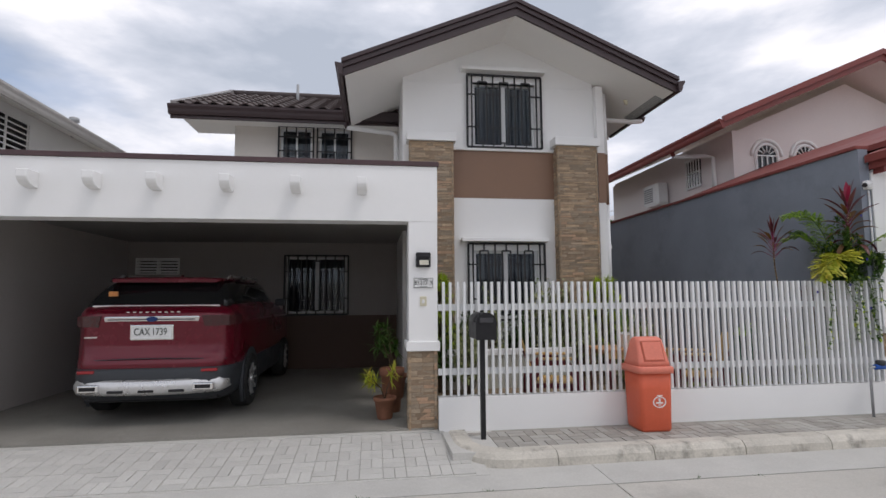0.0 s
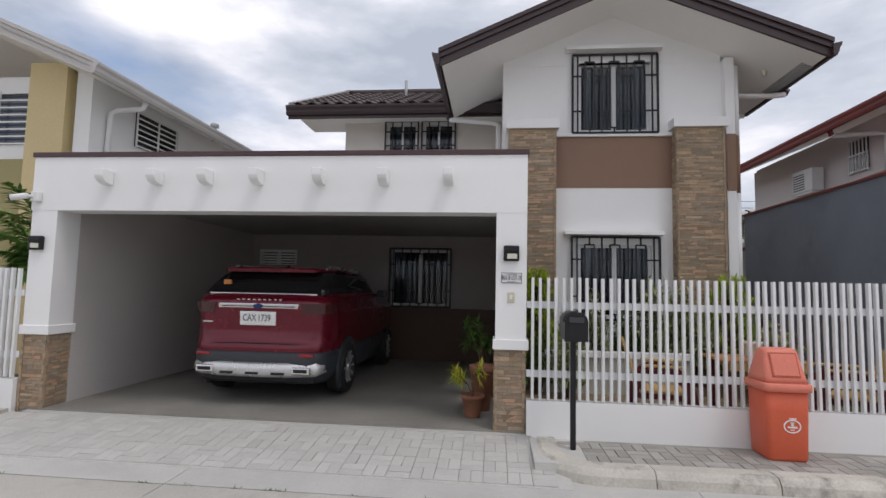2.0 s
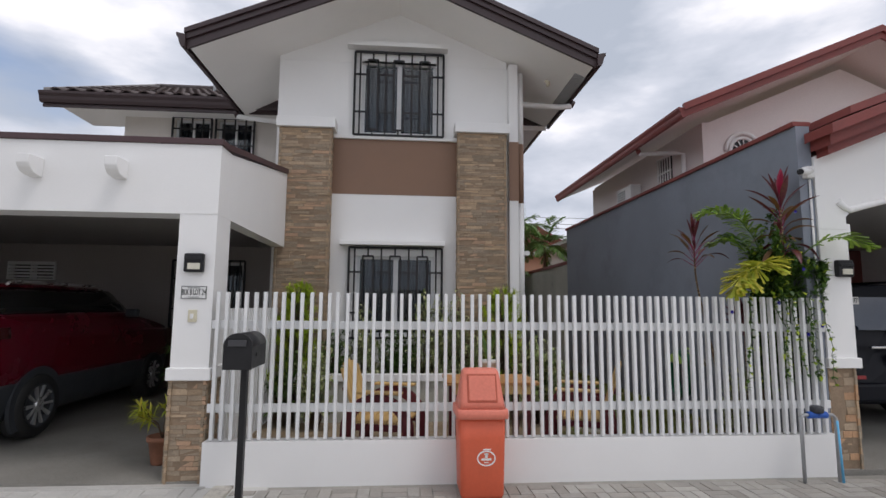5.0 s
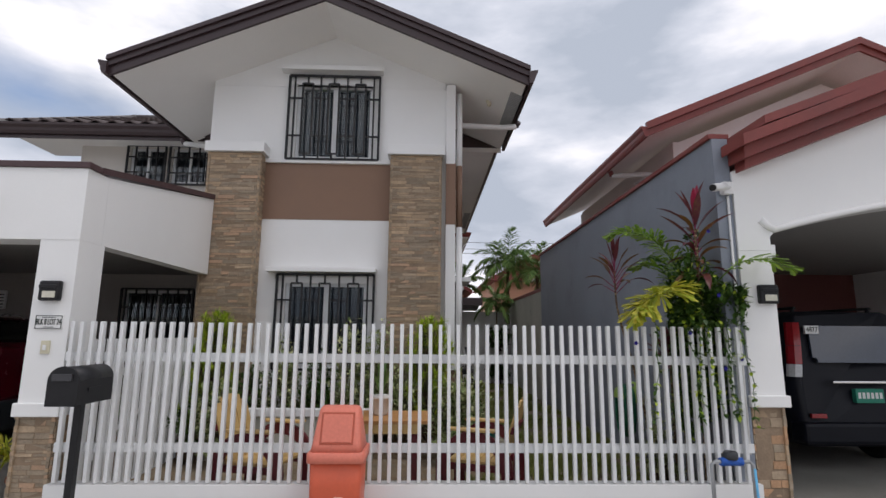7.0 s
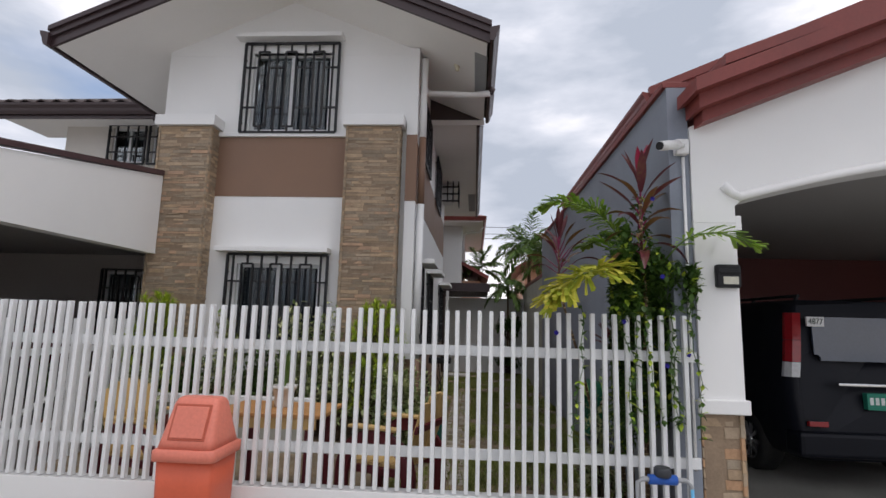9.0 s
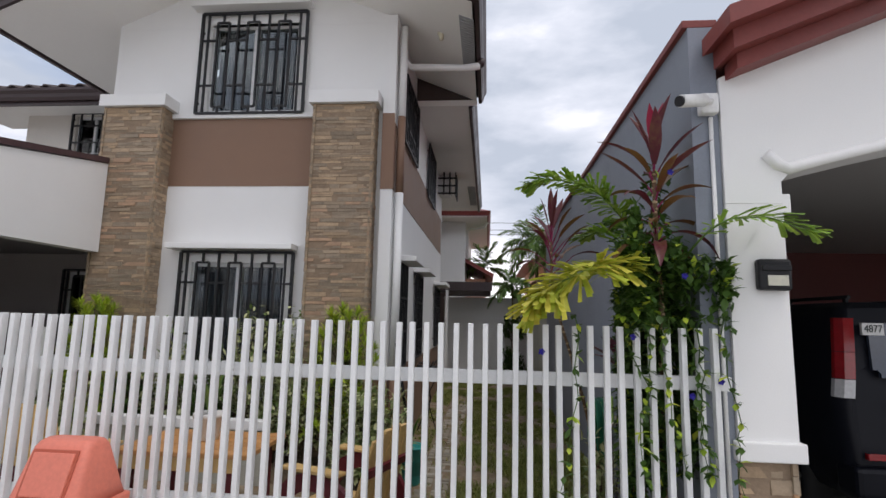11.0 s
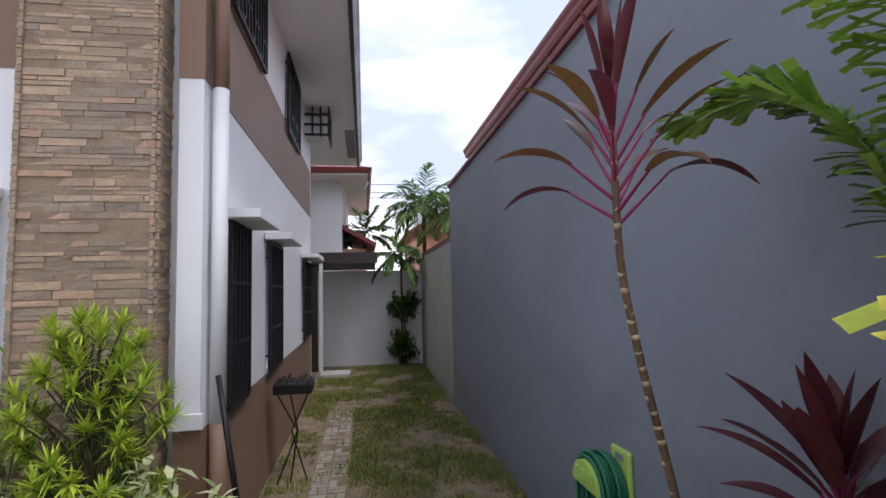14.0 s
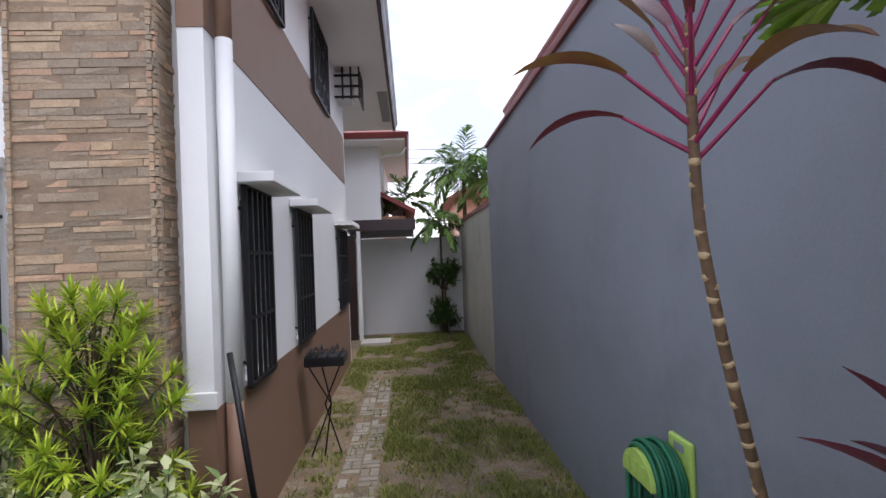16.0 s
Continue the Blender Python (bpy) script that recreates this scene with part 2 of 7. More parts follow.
M_CARGLASS = mat("tinted_car_glass", (0.008, 0.009, 0.01), 0.05, var=0.1, scale=1, bump=0, spec=0.6)
M_VANGLASS = mat("blue_tinted_car_glass", (0.045, 0.06, 0.09), 0.06, var=0.1, scale=1, bump=0, spec=0.7)
M_VAN = mat("navy_car_paint", (0.007, 0.008, 0.013), 0.45, metal=0.0, var=0.05, scale=2, bump=0, spec=0.22)
M_REDLENS = mat("red_lens", (0.30, 0.01, 0.015), 0.12, var=0.1, scale=20, bump=0, coat=0.6)
M_DARKLENS = mat("smoked_red_lens", (0.05, 0.006, 0.008), 0.12, var=0.1, scale=20, bump=0, coat=0.6)
M_CLEARLENS = mat("clear_lens", (0.6, 0.6, 0.6), 0.1, var=0.1, scale=20, bump=0, coat=0.6)
M_GREENPL = mat("plate_green", (0.02, 0.22, 0.15), 0.5, var=0.05, scale=9, bump=0)
M_TEXT = mat("dark_lettering", (0.02, 0.03, 0.025), 0.5, var=0.02, bump=0)
M_SOIL = mat("garden_soil", (0.21, 0.15, 0.09), 0.95, var=0.3, scale=3, fine=40, fine_var=0.3, bump=0.8, tint=(0.24, 0.20, 0.14))
M_GRASS = leafy("grass_blades", (0.15, 0.19, 0.035), (0.32, 0.31, 0.09), 0.6, 0.4)
M_BARK = mat("ringed_trunk", (0.13, 0.08, 0.045), 0.85, var=0.25, scale=9, fine_var=0.15, bump=0.5, tint=(0.12, 0.075, 0.045))
M_STEM = mat("woody_stem", (0.10, 0.07, 0.045), 0.85, var=0.25, scale=12, bump=0.4)
M_LIME = leafy("lime_shrub_leaf", (0.32, 0.46, 0.04), (0.60, 0.66, 0.07))
M_VARIEG = leafy("cream_variegated_leaf", (0.13, 0.22, 0.05), (0.64, 0.64, 0.36), rnd=0.5)
M_GREEN = leafy("green_leaf", (0.045, 0.10, 0.018), (0.09, 0.17, 0.03))
M_PALM = leafy("palm_leaf", (0.09, 0.18, 0.04), (0.22, 0.34, 0.09))
M_LPALM = leafy("lime_palm_leaf", (0.20, 0.35, 0.045), (0.36, 0.50, 0.08))
M_YPALM = leafy("yellowing_palm_leaf", (0.36, 0.42, 0.04), (0.66, 0.58, 0.09))
M_CRIM = leafy("crimson_leaf", (0.30, 0.012, 0.05), (0.38, 0.03, 0.07), 0.35)
M_CORDY = leafy("burgundy_leaf", (0.085, 0.014, 0.024), (0.15, 0.035, 0.04), 0.35, 0.35, ((0.15, 0.10, 0.03), 9.0, 0.52, 0.7))
M_CORDYB = leafy("bronze_green_leaf", (0.12, 0.09, 0.025), (0.20, 0.06, 0.03), 0.38, 0.35, ((0.10, 0.02, 0.028), 8.0, 0.5, 0.7))
M_PINKST = mat("magenta_leaf_stalk", (0.22, 0.016, 0.07), 0.4, var=0.2, scale=10, bump=0.1)
M_BLUEFL = mat("blue_petal", (0.02, 0.012, 0.25), 0.5, var=0.2, scale=20, bump=0.05)
M_TERRA = mat("terracotta_pot", (0.25, 0.11, 0.065), 0.8, var=0.2, scale=6, bump=0.2)
M_WPOT = mat("white_pot", (0.72, 0.70, 0.66), 0.5, var=0.08, scale=6, bump=0.1)
M_YWOOD = mat("yellow_painted_wood", (0.60, 0.40, 0.16), 0.5, var=0.1, scale=6, bump=0.15, rnd=0.06)
M_MWOOD = mat("maroon_painted_wood", (0.13, 0.018, 0.025), 0.45, var=0.12, scale=6, bump=0.15, rnd=0.06)
M_OWOOD = mat("orange_varnished_wood", (0.50, 0.25, 0.09), 0.45, var=0.14, scale=5, bump=0.15, rnd=0.1)
M_TEAL = mat("teal_plastic", (0.03, 0.30, 0.28), 0.45, var=0.05, scale=6, bump=0.05)
M_LIMEPL = mat("lime_plastic", (0.42, 0.62, 0.14), 0.4, var=0.04, scale=6, bump=0.04)
M_HOSE = mat("green_hose", (0.012, 0.14, 0.07), 0.42, var=0.1, scale=9, bump=0.05)
M_BRASS = mat("brass_tap", (0.45, 0.40, 0.30), 0.3, metal=0.9, var=0.1, scale=20, bump=0.1)
M_BADGE = mat("badge_blue", (0.01, 0.03, 0.12), 0.2, var=0.05, bump=0)
M_BLUEPL = mat("blue_meter_case", (0.02, 0.10, 0.42), 0.45, var=0.1, scale=9, bump=0.05)
M_GALV = mat("grey_pipe", (0.35, 0.36, 0.37), 0.5, metal=0.3, var=0.1, scale=9, bump=0.1)
M_YELPL = mat("yellow_handle", (0.75, 0.55, 0.03), 0.45, var=0.06, scale=9, bump=0.05)
M_LAMPG = mat("frosted_lamp_lens", (0.62, 0.60, 0.50), 0.35, var=0.05, scale=20, bump=0)
M_DOOR = mat("dark_wood_door", (0.035, 0.018, 0.014), 0.45, var=0.2, scale=3, bump=0.2)
M_SALMON = mat("salmon_wall", (0.60, 0.33, 0.22), 0.65, var=0.06, scale=1, bump=0.08)

# ---- small mesh helpers ----
def box(bm, x0, x1, y0, y1, z0, z1, bev=0.0):
    vs = [bm.verts.new((x, y, z)) for z in (z0, z1) for y in (y0, y1) for x in (x0, x1)]
    fs = [bm.faces.new([vs[i] for i in f]) for f in ((0, 2, 3, 1), (4, 5, 7, 6), (0, 1, 5, 4), (2, 6, 7, 3), (0, 4, 6, 2), (1, 3, 7, 5))]
    if bev:
        es = list({e for f in fs for e in f.edges})
        bmesh.ops.bevel(bm, geom=es, offset=bev, segments=2, profile=0.5, affect="EDGES")
    return vs


def prism(bm, pts, axis, a, b):
    """A flat outline in the two other axes, drawn out along axis from a to b."""
    def at(p, c):
        q = list(p)
        q.insert("xyz".index(axis), c)
        return bm.verts.new(q)
    lo, hi = [at(p, a) for p in pts], [at(p, b) for p in pts]
    fs = [bm.faces.new(lo), bm.faces.new(hi[::-1])]
    for i in range(len(pts)):
        j = (i + 1) % len(pts)
        fs.append(bm.faces.new((lo[j], lo[i], hi[i], hi[j])))
    bmesh.ops.recalc_face_normals(bm, faces=fs)
    return fs


def tube(bm, pts, r, sides=8, r_end=None, caps=True):
    """A round bar along a line of points."""
    pts = [Vector(p) for p in pts]
    rings, n, ref = [], len(pts), None
    for i, p in enumerate(pts):
        d = (pts[min(i + 1, n - 1)] - pts[max(i - 1, 0)]).normalized()
        if ref is None:
            ref = d.orthogonal().normalized()
        ref = (ref - d * ref.dot(d)).normalized()
        side = d.cross(ref)
        rr = r if r_end is None else r + (r_end - r) * i / (n - 1)
        rings.append([bm.verts.new(p + (ref * math.cos(a) + side * math.sin(a)) * rr) for a in (2 * math.pi * k / sides for k in range(sides))])
    for a, b in zip(rings, rings[1:]):
        for k in range(sides):
            f = bm.faces.new((a[k], a[(k + 1) % sides], b[(k + 1) % sides], b[k]))
            f.smooth = True
    if caps:
        bm.faces.new(rings[0][::-1]), bm.faces.new(rings[-1])
    return rings


def lathe(bm, profile, centre, sides=24):
    """Turned round a vertical axis: profile of (radius, z)."""
    cx, cy, cz = centre
    rings = [[bm.verts.new((cx + r * math.cos(2 * math.pi * k / sides), cy + r * math.sin(2 * math.pi * k / sides), cz + z)) for k in range(sides)] for r, z in profile]
    for a, b in zip(rings, rings[1:]):
        for k in range(sides):
            f = bm.faces.new((a[k], a[(k + 1) % sides], b[(k + 1) % sides], b[k]))
            f.smooth = True
    bm.faces.new(rings[0][::-1]), bm.faces.new(rings[-1])


def as_mesh(name, bm, material):
    me = bpy.data.meshes.new(name)
    bm.to_mesh(me)
    bm.free()
    me.materials.append(material)
    return me


def base_of(ob):
    while ob.parent:
        ob = ob.parent
    return ob.location


def part(name, bm, material, parent, label=""):
    """One mesh under a thing, or under a part of it; its shape is given in the world."""
    ob = new(name, as_mesh(name, bm, material))
    ob.parent = parent
    if parent.parent is None:
        ob.matrix_parent_inverse = Matrix.Translation(-parent.location)
    if label:
        ob["label"] = label
    return ob


def thing(name, loc, label, category, group="", kind=""):
    ob = new(name)
    ob.location = loc
    ob.empty_display_size = 0.1
    return tagged(ob, label, category, group, kind)


def solid(name, bm, material, label, category, kind="structure", group=""):
    return tagged(new(name, as_mesh(name, bm, material)), label, category, group, kind)


def bx(*a, bev=0.0):
    bm = bmesh.new()
    box(bm, *a, bev=bev)
    return bm


def wall_y(bm, x0, x1, y0, y1, z0, z1, holes):
    """A wall across y with openings (hx0, hx1, hz0, hz1), left to right and not above one another unless in one column."""
    xs = sorted({x0, x1, *[h[0] for h in holes], *[h[1] for h in holes]})
    for a, b in zip(xs, xs[1:]):
        cuts = sorted((h[2], h[3]) for h in holes if h[0] <= a and h[1] >= b)
        z = z0
        for c, d in cuts:
            box(bm, a, b, y0, y1, z, c)
            z = d
        box(bm, a, b, y0, y1, z, z1)
    bmesh.ops.remove_doubles(bm, verts=bm.verts, dist=1e-4)


def wall_x(bm, x0, x1, y0, y1, z0, z1, holes):
    ys = sorted({y0, y1, *[h[0] for h in holes], *[h[1] for h in holes]})
    for a, b in zip(ys, ys[1:]):
        cuts = sorted((h[2], h[3]) for h in holes if h[0] <= a and h[1] >= b)
        z = z0
        for c, d in cuts:
            box(bm, x0, x1, a, b, z, c)
            z = d
        box(bm, x0, x1, a, b, z, z1)
    bmesh.ops.remove_doubles(bm, verts=bm.verts, dist=1e-4)


# ---- levels and main lines of the plan ----
Z_ROAD, Z_WALK, Z_PORT, Z_YARD = -0.02, 0.105, 0.135, 0.18
Y_COL, Y_FENCE, Y_PILLAR, Y_FRONT, Y_BACK = 6.43, 6.385, 9.05, 9.30, 11.5
X_L, X_R, X_BAY0, X_BAY1 = -5.27, 0.69, 0.45, 4.13
SLOPE, X_RIDGE, Y_EAVE, Y_REAR = 0.425, 2.27, 10.86, 15.22

# ---- ground, road, kerbs ----
solid("ground", bx(-300, 300, -150, 400, -1.0, -0.10), M_SOIL, "bare brown earth under the whole street", "ground")
solid("pavement_corner", bx(0.72, 1.27, 5.60, 6.40, -0.09, Z_WALK - 0.006), M_APRON, "pale concrete fill at the rounded sidewalk corner", "pavement")
solid("pavement_base", bx(1.271, 12, 5.60, 6.40, -0.09, Z_WALK - 0.012), M_JOINT, "dark mortar bed under the sidewalk pavers", "pavement")
solid("driveway_base", bx(-5.1, 0.74, 6.36, 6.44, -0.09, Z_PORT - 0.02), M_APRON, "concrete strip at the carport threshold", "driveway")
bm = bmesh.new()
prism(bm, [(5.30, -0.09), (6.38, -0.09), (6.38, 0.092), (5.30, -0.012)], "x", -5.3, 1.02)
solid("driveway", bm, M_APRON, "sloping concrete driveway apron with stamped joints", "driveway")
solid("carport_floor", bx(-5.2, X_R, 6.44, Y_BACK, -0.09, Z_PORT), M_PEBBLE, "grey pebble-wash carport floor with a worn joint", "floor")
solid("yard_ground", bx(X_R + 0.0, 6.42, 6.521, 18.6, -0.09, Z_YARD), M_SOIL, "trodden garden soil behind the fence", "ground")
solid("pavement_left", bx(-14, -5.3, 5.55, 6.44, -0.09, Z_WALK + 0.03), M_CONC, "pale concrete sidewalk beside the driveway", "pavement")

# ---- carport ----
bm = bmesh.new()
prism(bm, [(X_L, 2.48), (X_R, 2.48), (X_R, 3.13), (X_L, 3.13)], "y", Y_COL, Y_COL + 0.30)
solid("carport_beam", bm, M_WHITE, "white plastered carport front beam", "beam")
solid("carport_coping", bx(X_L - 0.02, X_R + 0.02, Y_COL - 0.02, Y_COL + 0.16, 3.132, 3.19, bev=0.006), M_COPING, "dark brown coping on the carport parapet", "coping", "structure")
bm = bmesh.new()
prism(bm, [(Y_COL + 0.302, 2.48), (Y_PILLAR, 2.48), (Y_PILLAR, 3.55), (Y_COL + 0.302, 3.13)], "x", 0.52, X_R)
solid("carport_side_beam", bm, M_WHITE, "white carport side parapet rising towards the house", "beam")
bm = bmesh.new()
prism(bm, [(Y_COL + 0.17, 3.135), (Y_PILLAR - 0.01, 3.555), (Y_PILLAR - 0.01, 3.62), (Y_COL + 0.17, 3.195)], "x", 0.58, X_R + 0.02)
solid("carport_side_coping", bm, M_COPING, "dark brown coping on the sloping side parapet", "coping")
solid("carport_ceiling", bx(X_L + 0.02, 0.52, Y_COL + 0.30, Y_BACK, 2.74, 2.86), M_PORTC, "flat white carport ceiling with its shade in the colour", "ceiling")
solid("wall_carport_left", bx(-5.10, -4.93, Y_COL + 0.36, Y_BACK, 0.0, 2.74), M_PORTS, "pale plastered carport side wall, partly greyed for shade", "wall")
PW = (-1.84, -0.60, 1.27, 2.44)
DOOR = (-0.35, 0.40, Z_PORT, 2.16)
bm = bmesh.new()
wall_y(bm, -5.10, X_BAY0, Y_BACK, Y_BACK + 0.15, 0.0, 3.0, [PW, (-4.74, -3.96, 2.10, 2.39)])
solid("wall_carport_back", bm, M_PORTW, "cream wall at the back of the carport, darkened for shade", "wall")
solid("dado_carport", bx(-4.93, X_BAY0, Y_BACK - 0.012, Y_BACK - 0.001, Z_PORT, 1.22), M_DADO, "brown painted dado on the carport wall, darkened for shade", "dado")
solid("wall_bay_left", bx(X_BAY0, X_BAY0 + 0.15, Y_FRONT + 0.15, Y_BACK + 0.15, 0.0, 5.5), M_WHITE, "white side wall of the front bay", "wall")


def column(x0, x1, label):
    t = thing("carport_column", ((x0 + x1) / 2, Y_COL + 0.18, 0.05), label, "column", "carport columns", "structure")
    part("shaft", bx(x0 + 0.015, x1 - 0.002, Y_COL + 0.004, Y_COL + 0.355, 1.10, 2.48), M_WHITE, t)
    part("cap", bx(x0 - 0.012, x1 + 0.022, Y_COL - 0.022, Y_COL + 0.38, 0.99, 1.10, bev=0.008), M_WHITE, t)
    part("core", bx(x0 + 0.02, x1 - 0.02, Y_COL + 0.02, Y_COL + 0.34, 0.0, 0.99), M_STONEJ, t)
    return t


col_right = column(0.34, X_R, "white carport column on a ledge-stone base")
col_left = column(X_L, -4.92, "white carport column on a ledge-stone base")

# ---- house: front bay, side wall, wing ----
UW = (1.71, 2.86, 4.28, 5.46)
LW = (1.70, 2.86, 1.22, 2.40)
bm = bmesh.new()
wall_y(bm, X_BAY0, 3.989, Y_FRONT, Y_FRONT + 0.15, 0.2, 5.42, [UW, LW])
solid("wall_front", bm, M_WHITE, "white plastered front wall of the house", "wall")
bm = bmesh.new()
soffit_at = lambda x: 5.075 + (2.78 - abs(x - 2.27)) * SLOPE + 0.02
prism(bm, [(X_BAY0, 5.422), (3.98, 5.422), (3.98, soffit_at(3.98)), (X_RIDGE, soffit_at(X_RIDGE)), (X_BAY0, soffit_at(X_BAY0))], "y", Y_FRONT, Y_FRONT + 0.15)
solid("wall_gable", bm, M_WHITE, "white gable wall under the roof", "wall")
solid("band_front", bx(1.30, 3.19, Y_FRONT - 0.006, Y_FRONT - 0.001, 3.335, 4.19), M_BROWN, "brown painted band between the storeys", "band")
solid("trim_front_ledge", bx(1.30, 3.19, Y_FRONT - 0.05, Y_FRONT - 0.001, 4.19, 4.25, bev=0.006), M_WHITE, "white ledge under the upper window", "trim")
SW = [(9.69, 10.21, 1.22, 2.45), (11.17, 11.82, 1.24, 2.42), (13.98, 14.86, 1.27, 2.40), (9.76, 10.86, 4.08, 4.92), (12.36, 13.42, 3.99, 4.90)]
bm = bmesh.new()
wall_x(bm, 3.99, X_BAY1, 9.18, Y_REAR, 0.1, 5.45, SW)
solid("wall_side", bm, M_WHITE, "white plastered side wall of the house", "wall")
bm = bmesh.new()
for y0, y1, z0, z1 in ((9.181, Y_REAR, 0.1, 1.19), (9.181, Y_REAR, 3.27, 4.08)):
    box(bm, X_BAY1 + 0.001, X_BAY1 + 0.007, y0, y1, z0, z1)
solid("band_side", bm, M_BROWN, "brown painted bands on the side wall", "band")
bm = bmesh.new()
box(bm, 3.988, X_BAY1 + 0.006, 9.172, 9.179, 3.27, 4.19)
box(bm, 3.988, X_BAY1 + 0.006, 9.172, 9.179, 0.1, 1.20)
solid("band_corner", bm, M_BROWN, "brown painted bands on the corner strip", "band")
solid("trim_corner_foot", bx(3.97, 4.155, 9.14, 9.171, 1.20, 1.29, bev=0.004), M_WHITE, "white foot moulding of the corner strip", "trim")
solid("wall_house_rear", bx(X_BAY0, X_BAY1, Y_REAR + 0.001, Y_REAR + 0.15, 0.1, 4.99), M_WHITE, "white rear wall of the house", "wall")
# unseen floor and partition, added with the rooms' shade as their colour
solid("floor_upper", bx(X_BAY0 + 0.15, 3.98, Y_FRONT + 0.15, Y_REAR, 3.0, 3.15), M_DARK, "unseen floor between the storeys, room shade in its colour", "floor")
solid("partition_rear", bx(X_BAY0 + 0.15, 3.98, 12.6, 12.64, 0.2, 3.0), M_DARK, "unseen inner partition behind the windows, room shade in its colour", "wall")
VW = [(-2.02, -1.36, 4.50, 5.20), (-1.22, -0.56, 4.50, 5.20)]
bm = bmesh.new()
wall_y(bm, -2.95, X_BAY0, Y_BACK, Y_BACK + 0.15, 3.0, 5.45, VW)
# cream instead of the front's white: partly hue, partly shade in the colour
solid("wall_wing", bm, M_CREAM, "cream-white upper wall of the rear wing, dulled for shade", "wall")
bm = bmesh.new()
prism(bm, [(Y_BACK + 0.15, 0.0), (17.7, 0.0), (17.7, 5.45), (14.6, 6.85), (Y_BACK + 0.15, 5.45)], "x", -2.95, -2.80)
solid("wall_wing_end", bm, M_WHITE, "white gable end of the rear wing", "wall")
solid("wall_wing_back", bx(-2.8, X_BAY0, 17.55, 17.7, 0.0, 5.45), M_WHITE, "white rear wall of the wing", "wall")


def pillar(x0, x1):
    t = thing("stone_pillar", ((x0 + x1) / 2, Y_PILLAR + 0.13, 0.2), "tall ledge-stone pillar with a white cap on the house front", "pillar", "pillars of the front", "structure")
    part("core", bx(x0 + 0.02, x1 - 0.02, Y_PILLAR + 0.02, Y_FRONT - 0.001, 0.2, 4.27), M_STONEJ, t)
    part("cap", bx(x0 - 0.035, x1 + 0.035, Y_PILLAR - 0.035, Y_FRONT - 0.001, 4.27, 4.42, bev=0.006), M_WHITE, t)
    return t


pil_left, pil_right = pillar(0.54, 1.32), pillar(3.17, 3.93)

# ---- roofs ----
def gable_roof(name, x_mid, half, y0, y1, z_eave, slope, thick, material, label):
    """Ridge along y; z_eave is the underside at the eaves."""
    bm = bmesh.new()
    top = z_eave + half * slope
    for s in (-1, 1):
        prism(bm, [(x_mid, top), (x_mid + s * half, z_eave), (x_mid + s * half, z_eave + thick), (x_mid, top + thick)], "y", y0, y1)
    return solid(name, bm, material, label, "roof")


HALF = 2.81
gable_roof("roof_soffit", X_RIDGE, HALF - 0.03, 8.40, Y_EAVE, 5.075, SLOPE, 0.05, M_SOFFIT, "white sloping soffit under the gable roof")
gable_roof("roof_main", X_RIDGE, HALF, 8.38, Y_EAVE + 0.03, 5.14, SLOPE, 0.10, M_ROOFT, "dark brown gable roof of the front bay")


def barge(name, x_mid, half, y, z, slope, material, label):
    """Two-step barge board along a gable front."""
    bm = bmesh.new()
    for s in (-1, 1):
        for lo, hi, ya, yb in ((0.0, 0.12, y + 0.012, y + 0.05), (0.12, 0.20, y - 0.02, y + 0.05), (0.20, 0.265, y - 0.05, y + 0.06)):
            xe = x_mid + s * (half + 0.02)
            ze = z - 0.02 * slope
            prism(bm, [(x_mid, z + half * slope + lo), (xe, ze + lo), (xe, ze + hi), (x_mid, z + half * slope + hi)], "y", ya, yb)
    return solid(name, bm, material, label, "fascia")


barge("fascia_front", X_RIDGE, HALF, 8.35, 5.05, SLOPE, M_FASCIA, "dark brown stepped barge board of the gable")


def gutter(name, x0, y0, x1, y1, z, out, material, label):
    """Ogee-like gutter from one point to the other, hung on the eave, facing out."""
    d = Vector((x1 - x0, y1 - y0, 0))
    bm = bmesh.new()
    prof = [(0, 0), (0.05, 0.0), (0.075, 0.05), (0.085, 0.10), (0.115, 0.15), (0.12, 0.19), (0.105, 0.19), (0.0, 0.17)]
    o = Vector(out)
    ends = [[bm.verts.new(Vector((x, y, z)) + o * u + Vector((0, 0, v))) for u, v in prof] for x, y in ((x0, y0), (x1, y1))]
    fs = [bm.faces.new(ends[0]), bm.faces.new(ends[1][::-1])]
    for i in range(len(prof)):
        j = (i + 1) % len(prof)
        fs.append(bm.faces.new((ends[0][j], ends[0][i], ends[1][i], ends[1][j])))
    bmesh.ops.recalc_face_normals(bm, faces=fs)
    return solid(name, bm, material, label, "gutter")


gutter("gutter_left", -0.54, 8.30, -0.54, 10.85, 5.05, (-1, 0, 0), M_FASCIA, "dark brown gutter along the eave")
gutter("gutter_right", 5.08, 8.30, 5.08, Y_EAVE + 0.03, 5.05, (1, 0, 0), M_FASCIA, "dark brown gutter along the eave")
# rear part of the house: a lower, level eave set a little in
solid("soffit_rear", bx(X_BAY0 + 0.3, 4.93, Y_EAVE + 0.001, 18.4, 5.0, 5.05), M_SOFFIT, "flat off-white soffit along the rear eave", "soffit")
bm = bmesh.new()
prism(bm, [(X_BAY0 + 0.3, 5.06), (4.95, 5.06), (4.95, 5.20), (X_RIDGE, 6.30), (X_BAY0 + 0.3, 5.5)], "y", Y_EAVE + 0.031, 18.45)
solid("roof_rear_part", bm, M_ROOFT, "dark brown roof over the rear of the house", "roof")
gutter("gutter_rear", 4.931, Y_EAVE + 0.031, 4.931, 18.45, 4.98, (1, 0, 0), M_FASCIA, "dark brown gutter along the rear eave")
